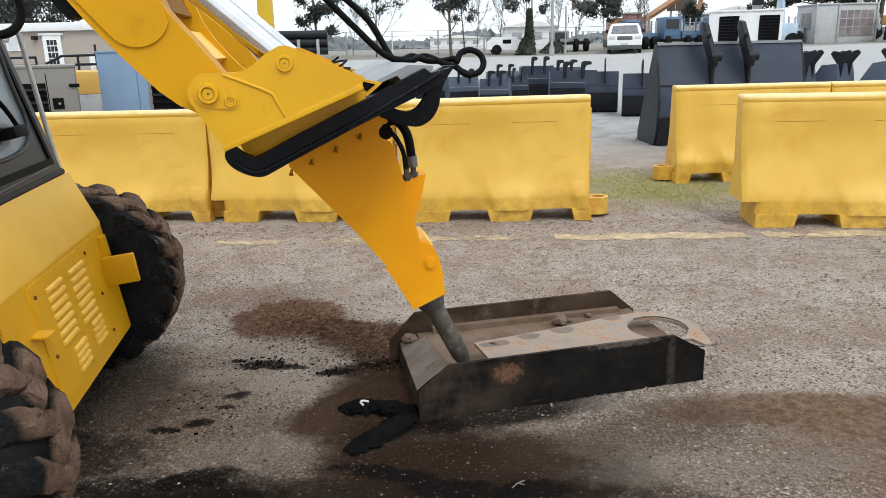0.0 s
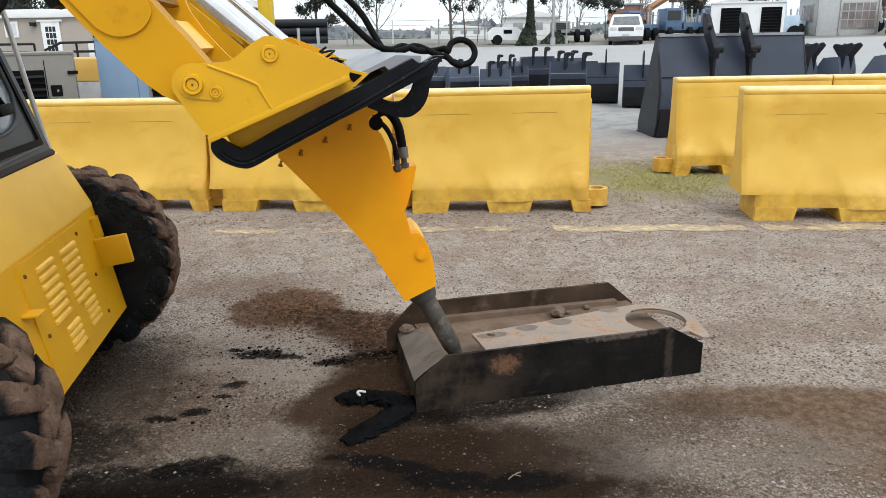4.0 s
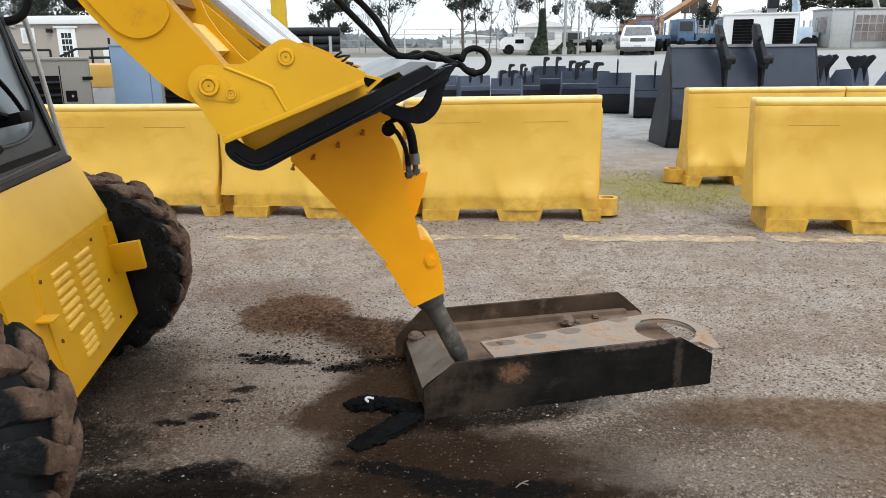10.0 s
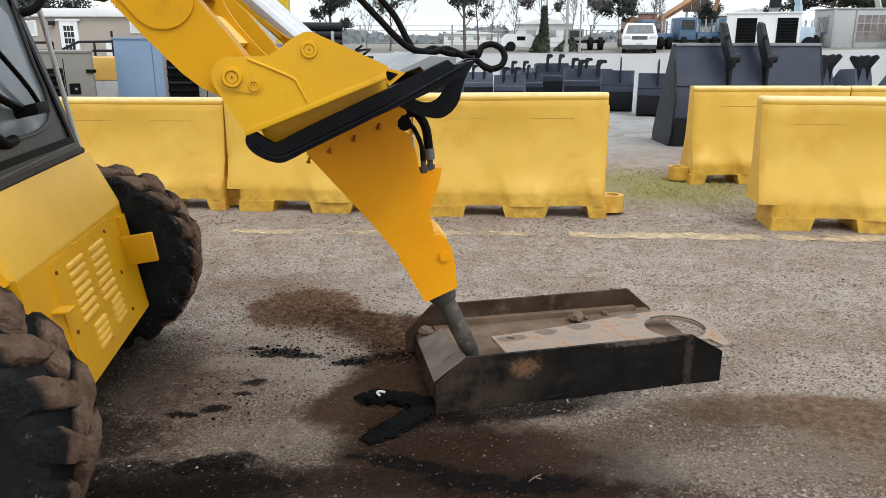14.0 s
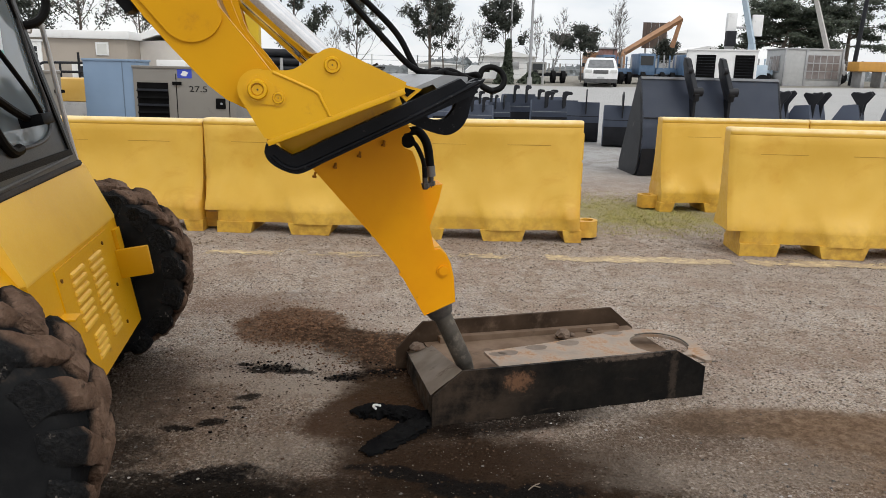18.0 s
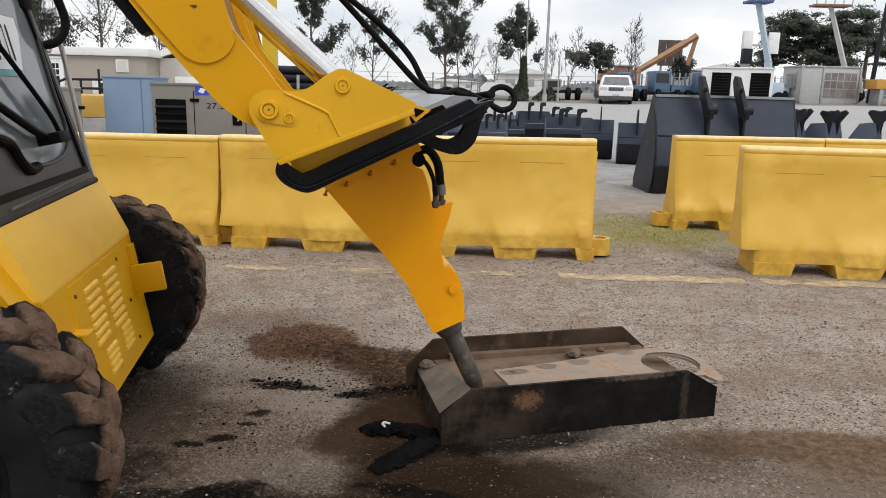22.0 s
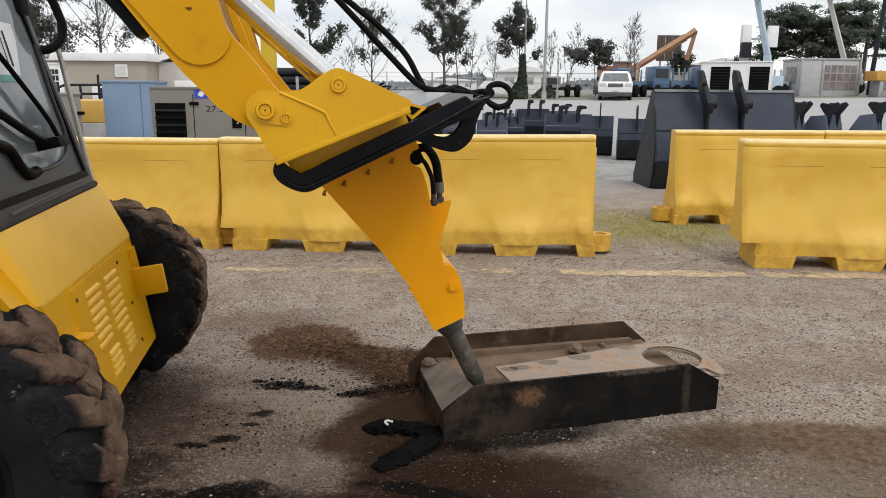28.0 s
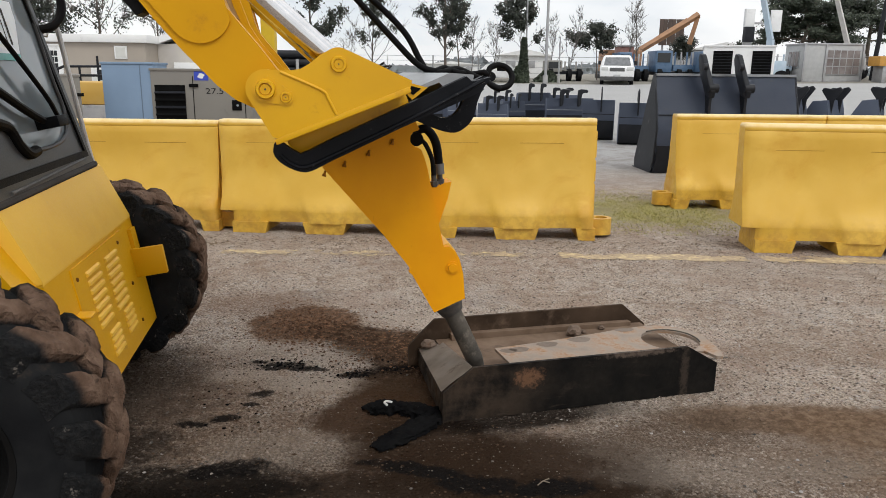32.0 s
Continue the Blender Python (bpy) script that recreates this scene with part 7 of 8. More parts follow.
def build_van():
    x, y = 9.30, 42.0
    root = thing("white_van", pose(x, y, rise(x, y) - 0.02, 0, 0, -13), "white passenger van parked facing the yard", "van")
    prof = [(0.0, 0.42), (0.0, 0.85), (0.12, 1.02), (0.66, 1.06), (1.25, 1.58), (1.45, 1.68), (4.8, 1.70), (5.0, 1.5), (5.0, 0.36)]
    bm = bmesh.new()
    prism(bm, prof, -1.86, 0.0, Matrix.Rotation(radians(90), 4, "Z"))
    for v in bm.verts:
        if v.co.z > 1.2:
            v.co.x = 0.93 + (v.co.x - 0.93) * 0.80
    bevel(bm, 0.10, 3)
    part("body", bm, WHITE, root)
    bm = bmesh.new()
    pts = [(0.18, 0.70, 1.10), (1.68, 0.70, 1.10), (1.58, 1.20, 1.54), (0.28, 1.20, 1.54)]
    bm.faces.new([bm.verts.new((a, b - 0.02, c + 0.02)) for a, b, c in pts])
    part("windscreen", bm, plain("van_glass", (0.10, 0.105, 0.11), (0.16, 0.165, 0.17), 0.12), root, soft=False)
    part("grille", rbox((0.52, -0.02, 0.78), (1.34, 0.02, 0.98), 0.01), plain("grey_grille", (0.07, 0.07, 0.07), (0.11, 0.11, 0.11), 0.4), root)
    part("bumper", rbox((0.02, -0.06, 0.28), (1.84, 0.1, 0.50), 0.03), plain("lower_bumper", (0.05, 0.05, 0.05), (0.08, 0.08, 0.08), 0.6), root)
    part("number_plate", rbox((0.74, -0.075, 0.50), (1.12, -0.055, 0.60), 0.004), plain("plate", (0.5, 0.5, 0.5), (0.45, 0.45, 0.45), 0.5), root)
    for xx in (0.07, 1.45):
        part("headlight", rbox((xx, -0.015, 0.82), (xx + 0.36, 0.03, 1.0), 0.02), plain("headlight_lens", (0.5, 0.5, 0.48), (0.6, 0.6, 0.58), 0.15), root)
        for yy in (0.85, 3.9):
            bm = bmesh.new()
            c = 0.02 if xx < 1 else 1.66
            rod(bm, (c, yy, 0.33), (c + 0.2, yy, 0.33), 0.33, n=24)
            part("wheel", bm, RUBBER, root)
        c = -0.13 if xx < 1 else 1.84
        part("mirror", rbox((c, 0.72, 1.15), (c + 0.15, 0.82, 1.36), 0.02), BUCKETDARK, root)


build_van()


def build_truck(x, y, w, h, material, label):
    z = rise(x, y)
    root = thing("flatbed_truck", pose(x, y, z), label, "truck", "blue trucks")
    part("cab", rbox((0, 0, 0.55), (w * 0.42, 2.0, h), 0.08), material, root)
    bm = bmesh.new()
    box(bm, (0.08, -0.02, h * 0.62), (w * 0.36, 0.0, h * 0.92))
    part("windscreen", bm, DARKGLASS, root)
    part("chassis", rbox((0, 0.1, 0.40), (w, 1.8, 0.60), 0.03), BUCKETDARK, root)
    part("bed", rbox((w * 0.45, 0.0, 0.62), (w, 2.0, h * 0.55), 0.03), material, root)
    for k in range(4):
        part("stake", rbox((w * (0.47 + 0.15 * k), 0.0, h * 0.5), (w * (0.47 + 0.15 * k) + 0.08, 0.1, h * 0.95), 0.01), GALV if k % 2 else material, root)
    for c in (0.12, w * 0.55, w * 0.82):
        bm = bmesh.new()
        rod(bm, (c, 0.05, 0.38), (c + 0.25, 0.05, 0.38), 0.38, n=20)
        part("wheel", bm, RUBBER, root)


build_truck(11.45, 46.5, 1.9, 1.75, BLUE, "blue truck parked beside the van")
build_truck(13.6, 46.0, 2.4, 1.85, BLUE, "blue flatbed truck with steel stakes")
build_truck(16.0, 45.0, 2.6, 1.8, BLUE, "blue truck behind the white enclosure")
build_truck(19.4, 46.0, 2.6, 1.7, LIFTBLUE, "pale blue truck at the yard edge")
build_truck(7.1, 47.0, 2.3, 1.25, plain("dull_grey_paint", (0.25, 0.24, 0.22), (0.32, 0.31, 0.28), 0.6), "grey flatbed truck with bare load bed")
build_truck(24.2, 47.0, 3.0, 1.7, GALV, "grey truck at the yard edge")


def build_trailer():
    x, y = 2.9, 45.0
    root = thing("box_trailer", pose(x, y, rise(x, y)), "white compressor trailer on two wheels", "trailer")
    bm = bmesh.new()
    prism(bm, [(0.0, 0.30), (1.9, 0.30), (1.9, 0.80), (1.7, 1.0), (0.35, 1.0), (0.0, 0.70)], 0, 1.3)
    bevel(bm, 0.03)
    part("body", bm, WHITE, root)
    for c in (0.55,):
        for yy in (-0.02, 1.15):
            bm = bmesh.new()
            rod(bm, (c, yy, 0.28), (c, yy + 0.18, 0.28), 0.29, n=24)
            part("wheel", bm, RUBBER, root)
    bm = bmesh.new()
    box(bm, (0.9, -0.01, 0.62), (1.4, 0.0, 0.85))
    part("vent", bm, VOIDBLACK, root)
    bm = bmesh.new()
    rod(bm, (1.9, 0.65, 0.38), (2.8, 0.65, 0.30), 0.04, n=8)
    part("tow_bar", bm, BUCKETDARK, root)


build_trailer()


def build_boom(x, y, base, knee, top, material, label, basket, half):
    root = thing("boom_lift", pose(x, y, rise(x, y)), label, "boom lift", "boom lifts")
    part("chassis", rbox((-0.9, -0.9, 0.3), (0.9, 0.9, 1.3), 0.05), material, root)
    for c in (-0.8, 0.5):
        for yy in (-1.0, 0.8):
            bm = bmesh.new()
            rod(bm, (c + 0.15, yy, 0.4), (c + 0.15, yy + 0.25, 0.4), 0.4, n=20)
            part("wheel", bm, RUBBER, root)
    for a, b, w in ((base, knee, 0.26), (knee, top, 0.19)):
        bm = bmesh.new()
        rod(bm, a, b, w, w * 0.85, n=4)
        part("boom_section", bm, material, root)
    bx, bz = top[0], top[2]
    bk = part("basket_floor", rbox((bx - half, -0.5, bz - 0.08), (bx + half, 0.5, bz + 0.06), 0.02), basket, root)
    for cx in (-half, -half / 2, 0.0, half / 2, half):
        bm = bmesh.new()
        rod(bm, (bx + cx, -0.48, bz), (bx + cx, -0.48, bz + 1.1), 0.03, n=6)
        part("basket_post", bm, GALV, bk)
    for zz in (0.55, 1.1):
        bm = bmesh.new()
        rod(bm, (bx - half, -0.48, bz + zz), (bx + half, -0.48, bz + zz), 0.03, n=6)
        part("basket_rail", bm, GALV, bk)


build_boom(17.72, 40.5, (0.35, 0, 1.2), (0.3, 0, 2.4), (-0.6, 0, 5.45), LIFTBLUE, "blue boom lift with raised platform", plain("dark_blue_basket", (0.04, 0.08, 0.22), (0.05, 0.1, 0.25), 0.5), 0.62)
build_boom(26.63, 48.6, (0.05, 0, 1.2), (0.0, 0, 2.3), (-1.4, 0, 5.95), LIFTGREY, "pale grey boom lift with raised rusty platform", plain("rusty_basket", (0.20, 0.08, 0.06), (0.28, 0.14, 0.11), 0.6), 1.15)


def build_crane():
    root = thing("excavator_arm", pose(14.5, 55.0, rise(14.5, 55)), "long orange excavator boom raised over the yard", "excavator")
    for a, b, r in (((0.0, 0, 1.7), (3.9, 0, 4.1), 0.27), ((3.9, 0, 4.1), (4.6, 0, 4.55), 0.26), ((4.6, 0, 4.55), (4.1, 0, 2.5), 0.18)):
        bm = bmesh.new()
        rod(bm, a, b, r * 0.8, r, n=4)
        part("boom", bm, CRANE, root)
    part("body", rbox((-2.2, -1.2, 0.5), (0.4, 1.2, 2.0), 0.08), CRANE, root)
    part("track", rbox((-2.4, -1.3, 0.0), (0.8, 1.3, 0.55), 0.15), BUCKETDARK, root)


build_crane()
hoard = thing("brown_hoarding", pose(18.45, 62.0, rise(18, 62)), "brown corrugated billboard on posts", "billboard")
for k in range(6):
    part("board", rbox((0.34 * k, 0, 2.6), (0.34 * k + 0.32, 0.05 + 0.03 * (k % 2), 4.65), 0.01), RUSTBROWN, hoard)
for x in (0.3, 1.6):
    part("post", rbox((x, 0.1, 0.0), (x + 0.15, 0.25, 4.6), 0.01), GALV, hoard)
kiosk = thing("brick_kiosk", pose(12.8, 52.0, rise(12.8, 52)), "small red-brown kiosk with flat roof", "kiosk")
part("wall", rbox((0, 0, 0), (1.0, 1.4, 2.2), 0.02), plain("red_brown_wall", (0.24, 0.12, 0.10), (0.30, 0.17, 0.15), 0.8), kiosk)
part("roof", rbox((-0.1, -0.1, 2.2), (1.1, 1.5, 2.32), 0.02), GALV, kiosk)


def build_shed(x, y, w, h, label, material):
    root = thing("far_shed", pose(x, y, rise(x, y)), label, "shed", "far sheds")
    part("wall", rbox((0, 0, 0), (w, 5, h * 0.8), 0.05), material, root)
    bm = bmesh.new()
    prism(bm, [(-0.3, h * 0.78), (w / 2, h), (w + 0.3, h * 0.78)], -0.3, 5.3)
    part("roof", bm, WHITE, root)
    for k in range(int(w / 1.6)):
        part("window", rbox((0.5 + 1.6 * k, -0.04, h * 0.35), (1.3 + 1.6 * k, 0.0, h * 0.6), 0.01), GALV, root)


build_shed(5.5, 62.0, 4.2, 2.3, "white gabled shed behind the fence", WHITE)
build_shed(-1.0, 95.0, 7.0, 1.7, "low pale warehouse far behind the fence", WHITE)
build_shed(22.5, 66.0, 6.0, 3.0, "pale shed behind the boom lifts", GALV)

# poles
for x, y, h, r, label in ((6.30, 42.3, 8.6, 0.085, "tall pale grey lamp pole"), (5.62, 46.0, 6.2, 0.06, "slim grey flag pole"), (7.25, 43.5, 2.6, 0.05, "short grey fence pole")):
    pole = thing("steel_pole", pose(x, y, rise(x, y)), label, "pole", "yard poles")
    bm = bmesh.new()
    rod(bm, (0, 0, 0), (0, 0, h), r, r * 0.75, n=14)
    part("shaft", bm, GALV, pole)
    bm = bmesh.new()
    rod(bm, (0, 0, 0), (0, 0, 0.5), r * 1.7, r * 1.7, n=14)
    part("foot", bm, CONCRETE, pole)
tower = thing("floodlight_mast", pose(18.22, 44.0, rise(18.2, 44)), "pale mast with panel and dark box", "mast")
part("shaft", rbox((-0.25, -0.1, 0.0), (0.25, 0.1, 3.2), 0.02), GALV, tower)
part("panel", rbox((-0.27, -0.15, 3.15), (0.27, 0.15, 4.15), 0.02), WHITE, tower)
part("box", rbox((-0.27, -0.3, 2.3), (0.27, 0.1, 3.15), 0.03), BUCKETDARK, tower)
part("side_panel", rbox((1.25, -0.1, 2.9), (1.85, 0.1, 4.1), 0.02), WHITE, tower)
part("side_arm", rbox((0.2, -0.05, 3.3), (1.3, 0.05, 3.42), 0.01), GALV, tower)
dark_pole = thing("timber_pole", pose(27.0, 46.0, rise(27, 46)), "dark timber utility pole", "pole")
bm = bmesh.new()
rod(bm, (0, 0, 0), (0.55, 0, 9.5), 0.14, 0.11, n=12)
part("shaft", bm, BUCKETDARK, dark_pole)


def build_fence():
    root = thing("wire_fence", pose(0, 50, 0), "wire mesh fence with pale posts along the verge", "fence", kind="structure")
    for k in range(22):
        x = -30 + 3.0 * k
        bm = bmesh.new()
        rod(bm, (x, 0, rise(x, 50)), (x, 0, rise(x, 50) + 1.5), 0.05, n=6)
        part("fence_post", bm, GALV if k % 3 else WHITE, root)
    for h in (0.4, 0.8, 1.15, 1.45):
        bm = bmesh.new()
        for k in range(21):
            x = -30 + 3.0 * k
            rod(bm, (x, 0, rise(x, 50) + h), (x + 3, 0, rise(x + 3, 50) + h), 0.012, n=4, caps=False)
        part("wire", bm, GALV, root)


build_fence()


# ---- trees ----
def build_tree(x, y, h, wide, seed, limbs, leafy, label, low=0.2, fan=0.9, material=LEAF, leaf=0.14, clump=0.16, flat=0.8, bare_from=2.0, bark=BARK, stem=0.012):
    """A leader with limbs that branch again; leaves in many loose clumps along them, twigs at the ends."""
    rnd = random.Random(seed)
    root = thing("tree", pose(x, y, rise(x, y) - 0.05), label, "tree", "trees behind the yard")
    bm = bmesh.new()
    spots, ends = [], []
    lead, d = [Vector((0, 0, 0))], Vector((rnd.gauss(0, 0.03), rnd.gauss(0, 0.03), 1))
    for _ in range(10):
        d = (d + Vector((rnd.gauss(0, 0.05), rnd.gauss(0, 0.05), 0.05))).normalized()
        lead.append(lead[-1] + d * h * 0.097)
    tube(bm, lead, h * stem, 7, 0, h * stem * 0.18)

    def on_lead(f):
        k = min(9.999, f * 10)
        return lead[int(k)].lerp(lead[int(k) + 1], k - int(k))

    def branch(p, d, length, r, depth):
        pts, q = [p], p
        for _ in range(4):
            d = (d + Vector((rnd.gauss(0, 0.13), rnd.gauss(0, 0.13), rnd.gauss(0.07 * fan, 0.08)))).normalized()
            q = q + d * length / 4
            pts.append(q)
        tube(bm, pts, r, 5 if depth else 3, 0, r * 0.35)
        for k in range(2, 5):
            spots.append((pts[k], k / 4 + (0.6 if not depth else 0.0)))
        ends.append((pts[-1], d))
        if depth:
            for _ in range(rnd.randint(3, 5)):
                s = rnd.uniform(0.25, 1.0)
                k = min(3, int(s * 4))
                side = Vector((rnd.gauss(0, 1), rnd.gauss(0, 1), rnd.gauss(0.2, 0.5))).normalized()
                branch(pts[k].lerp(pts[k + 1], s * 4 - k), (d * 0.9 + side * 0.75).normalized(), length * rnd.uniform(0.35, 0.6), r * 0.5, depth - 1)

    for i in range(limbs):
        f = low + (0.96 - low) * (i + rnd.uniform(0.1, 0.9)) / limbs
        a = i * 2.4 + rnd.uniform(-0.5, 0.5)
        size = wide * (1.15 - 0.75 * abs(f - low - 0.18) / (1 - low)) * rnd.uniform(0.7, 1.15)
        branch(on_lead(f), Vector((math.cos(a), math.sin(a), fan * rnd.uniform(0.6, 1.3))).normalized(), size, h * stem * 0.45 * (1.15 - f), 1)
    for k in range(7, 11):
        spots.append((lead[k], 0.8))
    ends.append((lead[-1], Vector((0, 0, 1))))
    for p, d in ends:
        for _ in range(4 if leafy < 0.5 else 2):
            u = (d + Vector((rnd.gauss(0, 0.45), rnd.gauss(0, 0.45), rnd.gauss(0.25, 0.35)))).normalized() * rnd.uniform(0.25, 0.75) * h / 6
            rod(bm, p, p + u, 0.012, 0.004, n=3, caps=False)
    part("trunk", bm, bark, root)
    if leafy <= 0:
        return root
    verts, faces = [], []
    for p, far in spots:
        if rnd.random() > leafy or far > bare_from:
            continue
        size = clump * rnd.uniform(0.5, 1.25)
        for _ in range(int((85 if flat > 0.5 else 120) * rnd.uniform(0.6, 1.3))):
            c = p + Vector((rnd.gauss(0, size), rnd.gauss(0, size), rnd.gauss(0, size * flat)))
            s, n0 = 1.5 * leaf * rnd.uniform(0.4, 1.0), len(verts)
            u = Vector((rnd.gauss(0, 1), rnd.gauss(0, 1), rnd.gauss(0, 1))).normalized()
            v = u.orthogonal().normalized() * 0.6
            verts += [c - u * s / 2, c + v * s / 2, c + u * s / 2, c - v * s / 2]
            faces.append((n0, n0 + 1, n0 + 2, n0 + 3))
    me = bpy.data.meshes.new("crown")
    me.from_pydata([tuple(v) for v in verts], [], faces)
    me.materials.append(material)
    crown = new("crown", me)
    crown.parent = root
    return root


G = "tall dark green eucalyptus tree behind the yard"
B = "bare leafless tree behind the yard"
build_tree(-7.1, 45, 7.6, 1.5, 11, 14, 0.62, G, low=0.12)
build_tree(-3.7, 45.5, 4.9, 2.2, 23, 16, 0.42, "round half-bare tree behind the fence", low=0.16, fan=1.25, bare_from=1.0, clump=0.16)
build_tree(0.75, 45, 7.9, 1.9, 31, 17, 0.38, G, low=0.16, clump=0.15)
build_tree(1.6, 46, 4.6, 1.0, 37, 8, 0.35, "slim sparse tree beside a taller one", low=0.35)
build_tree(5.5, 47, 4.6, 1.75, 41, 12, 0.40, "leafy dark green tree behind flag pole", low=0.38, fan=0.8)
build_tree(10.7, 49, 3.3, 1.3, 47, 12, 0.45, "low round dark green tree behind the van", low=0.45, fan=0.5)
for x, y, h, seed in ((4.0, 50, 4.4, 51), (7.6, 48, 3.6, 53), (8.6, 48, 4.0, 57), (13.4, 52, 5.0, 59), (14.4, 53, 5.0, 61), (-5.6, 50, 3.0, 63), (2.6, 52, 3.8, 67)):
    build_tree(x, y, h, 1.0, seed, 12, 0.0, B, low=0.2, fan=1.7, bark=TWIG, stem=0.010)
build_tree(26.6, 55.5, 6.5, 3.0, 71, 15, 0.9, "broad dark conifer behind the portable cabin", low=0.40, fan=0.12, material=LEAFDARK, leaf=0.17, clump=0.34, flat=0.35, stem=0.03)
build_tree(28.6, 57.0, 5.9, 2.5, 73, 12, 0.9, "broad dark conifer behind the boom lifts", low=0.35, fan=0.12, material=LEAFDARK, leaf=0.17, clump=0.32, flat=0.35, stem=0.03)
build_tree(32.0, 55.5, 6.3, 2.6, 79, 13, 0.9, "dark conifer at the yard edge", low=0.42, fan=0.12, material=LEAFDARK, leaf=0.17, clump=0.34, flat=0.35, stem=0.035)
build_tree(19.6, 59, 2.8, 1.2, 83, 10, 0.4, "leafy tree behind the orange boom", low=0.4)
build_tree(-14.5, 27, 5.4, 1.5, 89, 14, 0.30, "sparse dark tree behind the office", low=0.30, clump=0.17, leaf=0.072)
build_tree(-12.0, 27.5, 5.6, 1.6, 97, 14, 0.28, "sparse dark tree behind the office", low=0.30, clump=0.17, leaf=0.072)
build_tree(-17.3, 28, 5.8, 1.8, 101, 16, 0.40, "dense dark tree behind the office", low=0.25, clump=0.20, leaf=0.072)
for x, y, h, seed in ((-15.6, 26.5, 3.9, 111), (-14.3, 27.2, 3.5, 113)):
    build_tree(x, y, h, 1.2, seed, 12, 0.62, "low dense dark tree behind the office", low=0.25, fan=0.6, clump=0.22, leaf=0.08)
build_tree(-10.4, 29, 4.4, 1.2, 103, 12, 0.25, "half-bare tree behind the office", low=0.3, clump=0.15, leaf=0.072, fan=1.3)


def build_bush(x, y, h, w, seed, label):
    rnd = random.Random(seed)
    verts, faces = [], []
    for _ in range(1500):
        z = h * rnd.random() ** 0.8
        r = w * (1 - 0.75 * z / h) * (0.6 + 0.4 * rnd.random())
        a = rnd.uniform(0, 6.28)
        p = Vector((r * math.cos(a), r * math.sin(a), z))
        u = Vector((rnd.gauss(0, 1), rnd.gauss(0, 1), rnd.gauss(0, 1))).normalized() * 0.12
        v = u.orthogonal() * 0.7
        n0 = len(verts)
        verts += [p - u, p + v, p + u, p - v]
        faces.append((n0, n0 + 1, n0 + 2, n0 + 3))
    me = bpy.data.meshes.new("conical_shrub")
    me.from_pydata([tuple(v) for v in verts], [], faces)
    me.materials.append(LEAFDARK)
    ob = new("conical_shrub", me)
    ob.location = (x, y, rise(x, y))
    tagged(ob, label, "shrub")


build_bush(5.25, 44.0, 2.5, 0.36, 5, "tall dark conical shrub beside lamp pole")
build_bush(5.0, 43.8, 0.9, 0.6, 6, "low dark shrub at the verge")
build_bush(6.9, 45.5, 0.6, 0.9, 7, "low dark shrub at the verge")


def build_far_line():
    """Low far woods and roofs along the horizon, as one uneven mesh of small clumps."""
    rnd = random.Random(12)
    verts, faces = [], []
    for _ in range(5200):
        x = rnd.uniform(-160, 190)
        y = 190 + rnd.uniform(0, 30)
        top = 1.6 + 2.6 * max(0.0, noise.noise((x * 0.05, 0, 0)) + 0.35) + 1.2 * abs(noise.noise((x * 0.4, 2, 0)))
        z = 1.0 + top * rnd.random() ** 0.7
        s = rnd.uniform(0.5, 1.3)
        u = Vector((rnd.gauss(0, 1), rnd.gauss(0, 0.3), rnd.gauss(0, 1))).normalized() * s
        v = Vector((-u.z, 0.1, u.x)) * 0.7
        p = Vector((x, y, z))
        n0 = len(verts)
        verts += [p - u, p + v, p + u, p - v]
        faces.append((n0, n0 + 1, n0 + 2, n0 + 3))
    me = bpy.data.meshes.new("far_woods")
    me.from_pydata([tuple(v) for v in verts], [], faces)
    # distance haze is mixed into these pale grey leaf tones
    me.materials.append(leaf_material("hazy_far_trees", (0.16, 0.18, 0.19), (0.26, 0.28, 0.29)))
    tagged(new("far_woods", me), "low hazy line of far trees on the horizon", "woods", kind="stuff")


build_far_line()


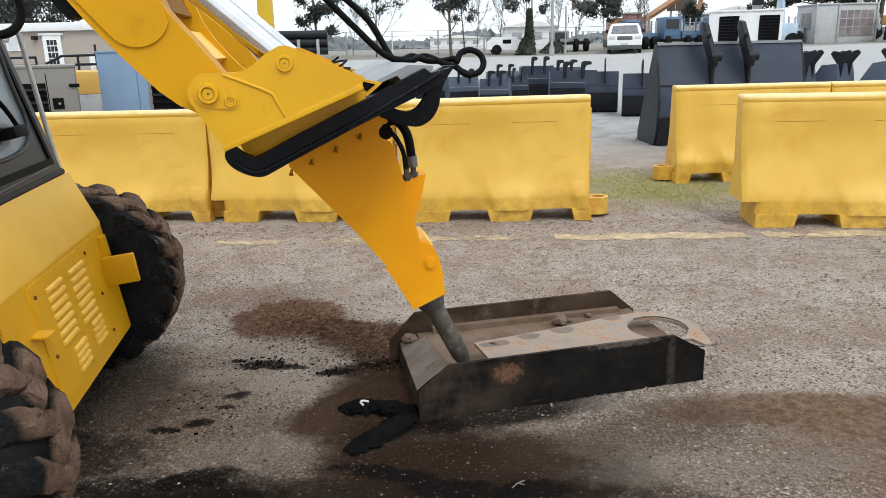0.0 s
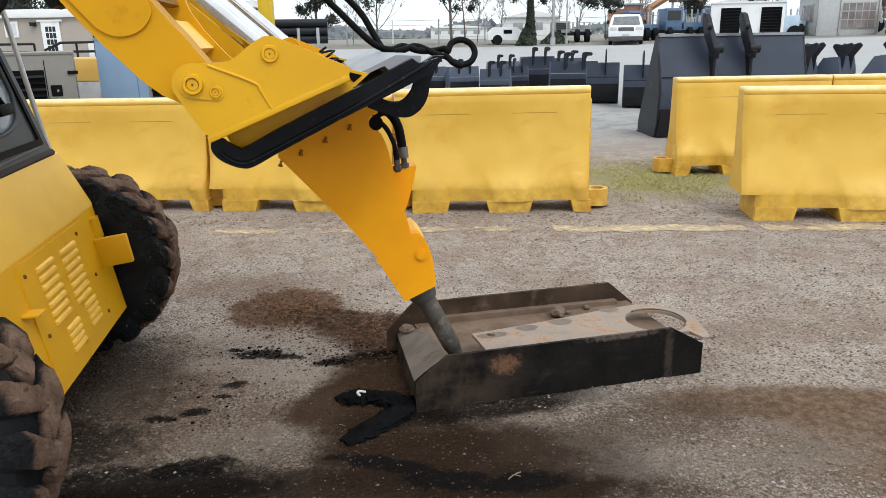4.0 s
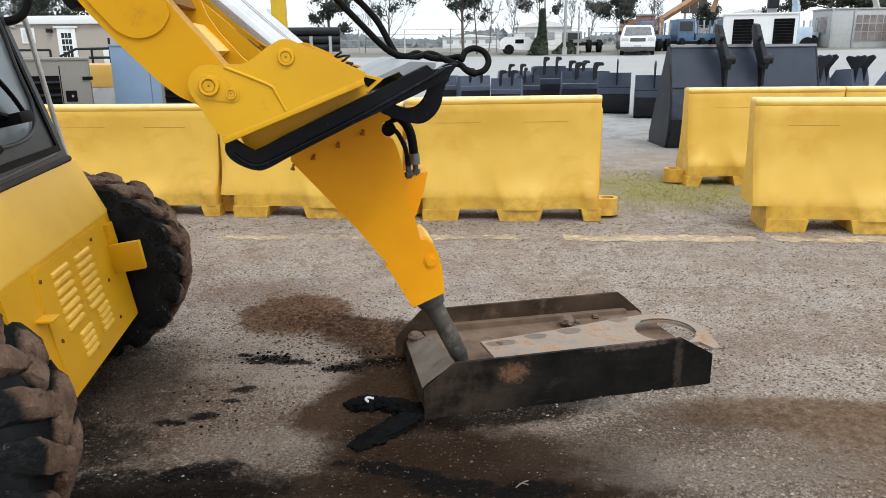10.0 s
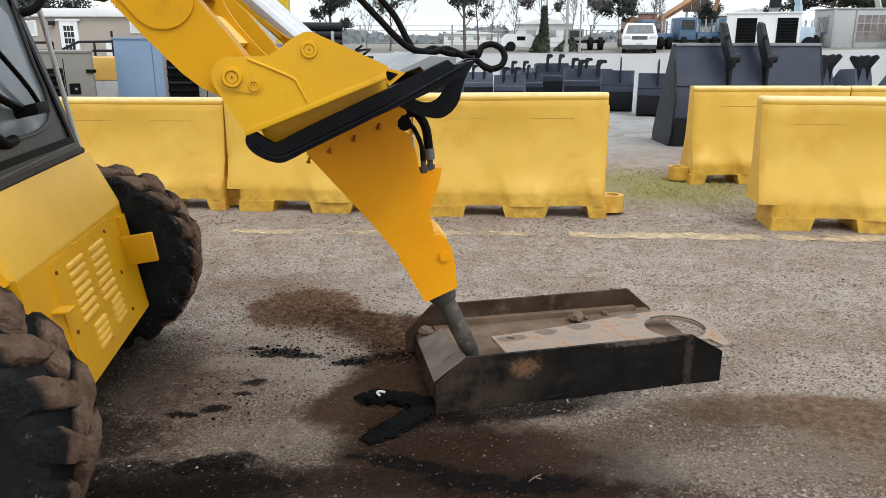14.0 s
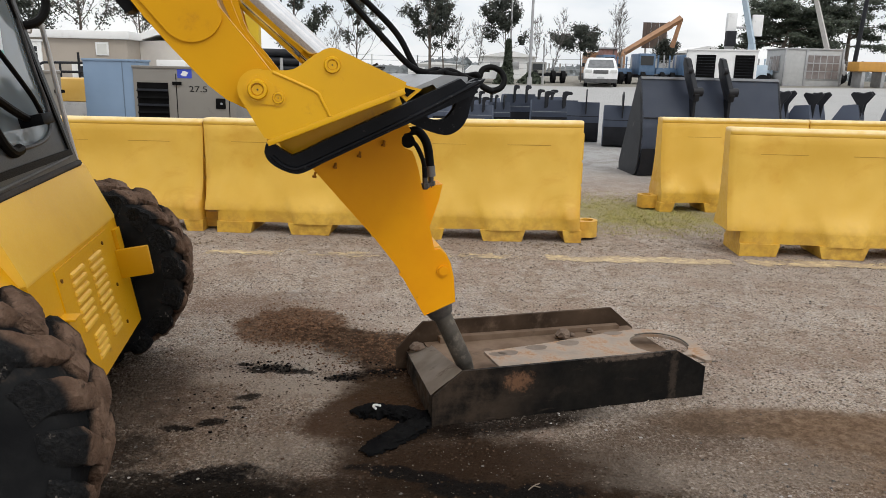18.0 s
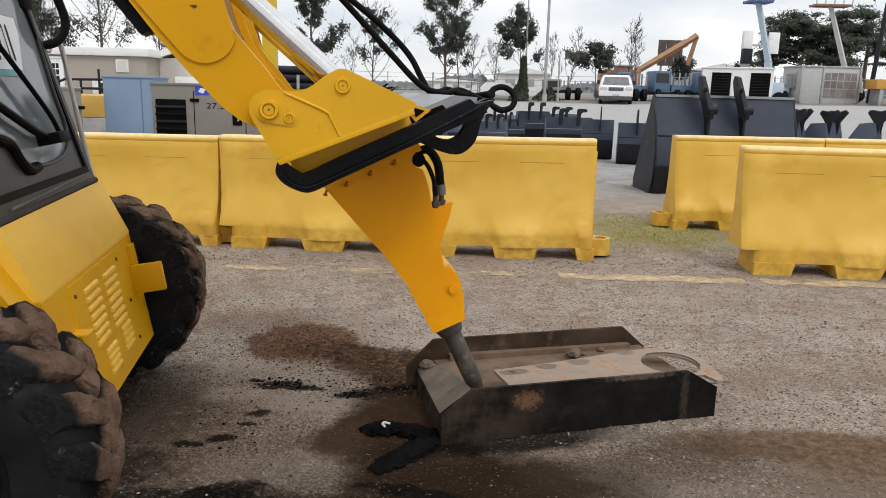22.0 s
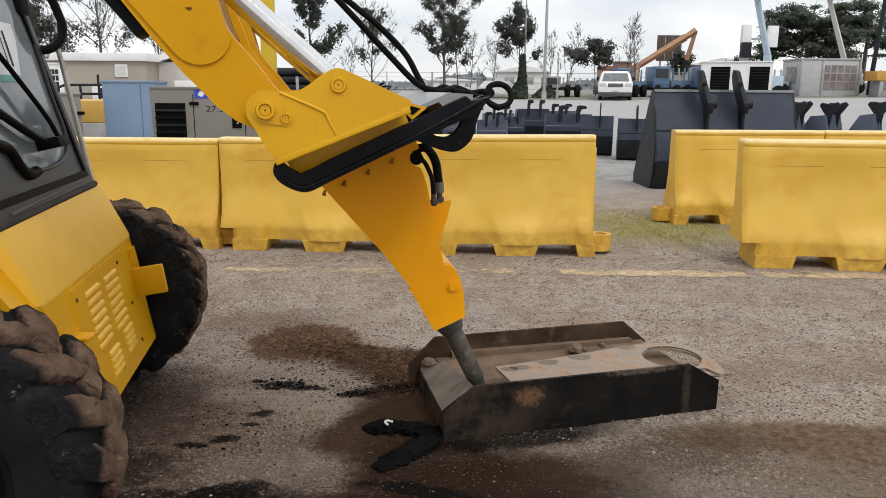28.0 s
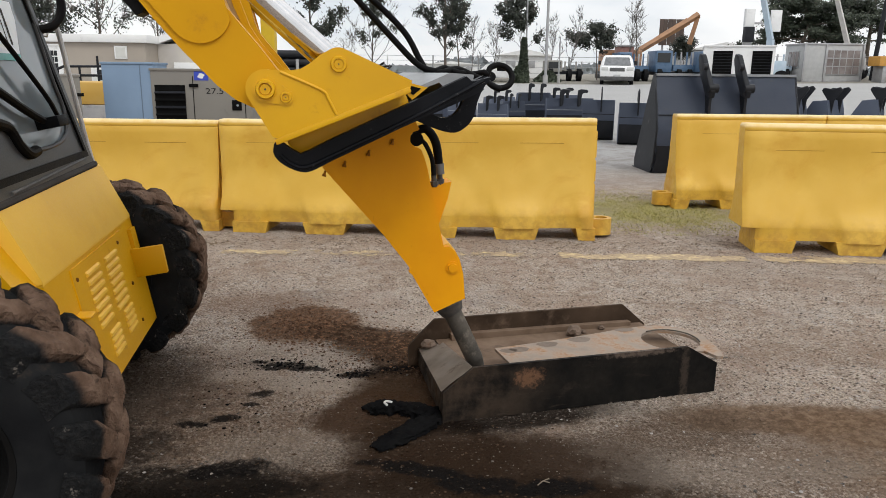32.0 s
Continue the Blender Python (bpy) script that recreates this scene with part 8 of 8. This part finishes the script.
# ---- what moves: the loader rocks on its rear wheels while the breaker pushes ----
def motions():
    # t, body pitch, body slide, breaker forward, breaker up, breaker turn
    rows = [
        (0, -1.36, -0.009, 0.033, 0.001, 0.66), (0.5, -1.41, -0.009, 0.032, -0.001, 0.59), (1, 0.10, 0.001, 0.019, -0.001, 1.06),
        (1.5, 0.31, -0.001, 0.011, -0.002, 0.95), (2, 0.26, -0.002, 0.012, -0.003, 0.88), (2.5, 0.24, -0.002, 0.010, 0.000, 0.98),
        (4.5, 0.28, -0.004, 0.010, 0.000, 1.04), (5, 0.33, -0.003, 0.005, -0.002, 0.87), (5.5, 0.27, -0.002, 0.008, -0.001, 0.99),
        (6, 0.77, -0.003, -0.002, 0.008, 1.01), (6.5, 0.69, -0.006, 0.000, 0.011, 1.07), (7, -0.05, -0.006, -0.003, 0.013, 0.30),
        (7.5, 0.17, -0.004, -0.002, 0.014, 0.27), (8, 0.28, -0.005, -0.003, 0.014, 0.38), (8.5, 0.25, -0.003, -0.000, 0.014, 0.53),
        (9, 0.10, -0.004, 0.000, 0.011, 0.43), (9.5, -0.21, -0.003, 0.001, 0.000, 0.18), (10, -0.29, -0.005, 0.002, -0.000, 0.29),
        (10.5, -0.13, -0.004, 0.001, 0.000, 0.15), (11, -0.20, -0.006, -0.001, -0.000, 0.16), (11.5, -0.24, -0.005, -0.002, -0.003, 0.11),
        (12, -0.17, -0.004, 0.001, -0.001, 0.14), (12.5, -0.20, -0.005, -0.004, -0.003, 0.00), (13, -0.15, -0.003, -0.001, -0.003, 0.05),
        (13.5, -0.19, -0.004, -0.001, -0.001, 0.14), (14, -0.27, -0.004, -0.001, -0.002, 0.03), (14.5, -0.44, -0.001, 0.001, -0.009, 0.14),
        (15, -0.25, 0.001, 0.001, -0.004, 0.15), (15.5, -0.38, 0.001, -0.001, -0.007, 0.17),
        (17.5, 0.0, 0.0, 0.0, 0.0, 0.0), (32.0, 0.0, 0.0, 0.0, 0.0, 0.0)]
    heel = Vector((-2.07 + BACK, 0, 0))
    a = Vector((PIN_A[0] + BACK, 0, PIN_A[1]))
    pivot = Vector((ARM_PIVOT[0] + BACK, 0, ARM_PIVOT[1]))
    tip = Vector((TIP.x + BACK, 0, TIP.z))
    rest = loader.matrix_world.copy()
    rest_b = breaker.matrix_world.copy()
    body_rows, arm_rows, coupler_rows, breaker_rows = [], [], [], []
    for t, pitch, slide, fx, fz, turn in rows:
        body = Matrix.Translation((slide, 0, 0)) @ Matrix.Translation(heel) @ pose(0, 0, 0, 0, -pitch, 0) @ Matrix.Translation(-heel)
        tool = Matrix.Translation((fx, 0, fz)) @ Matrix.Translation(tip) @ pose(0, 0, 0, 0, -turn, 0) @ Matrix.Translation(-tip)
        local = body.inverted() @ tool
        b = local @ a
        swing = math.atan2(b.z - pivot.z, b.x - pivot.x) - math.atan2(a.z - pivot.z, a.x - pivot.x)
        body_rows.append((t, rest @ body))
        coupler_rows.append((t, local))
        arm_rows.append((t, Matrix.Translation(b) @ pose(0, 0, 0, 0, -math.degrees(swing), 0) @ Matrix.Translation(-a)))
        breaker_rows.append((t, rest_b @ Matrix.Translation((fx, 0, fz)) @ pose(0, 0, 0, 0, -turn, 0)))
    walk(loader, body_rows)
    walk(coupler, coupler_rows)
    for arm in arms:
        walk(arm, arm_rows)
    walk(breaker, breaker_rows)


motions()
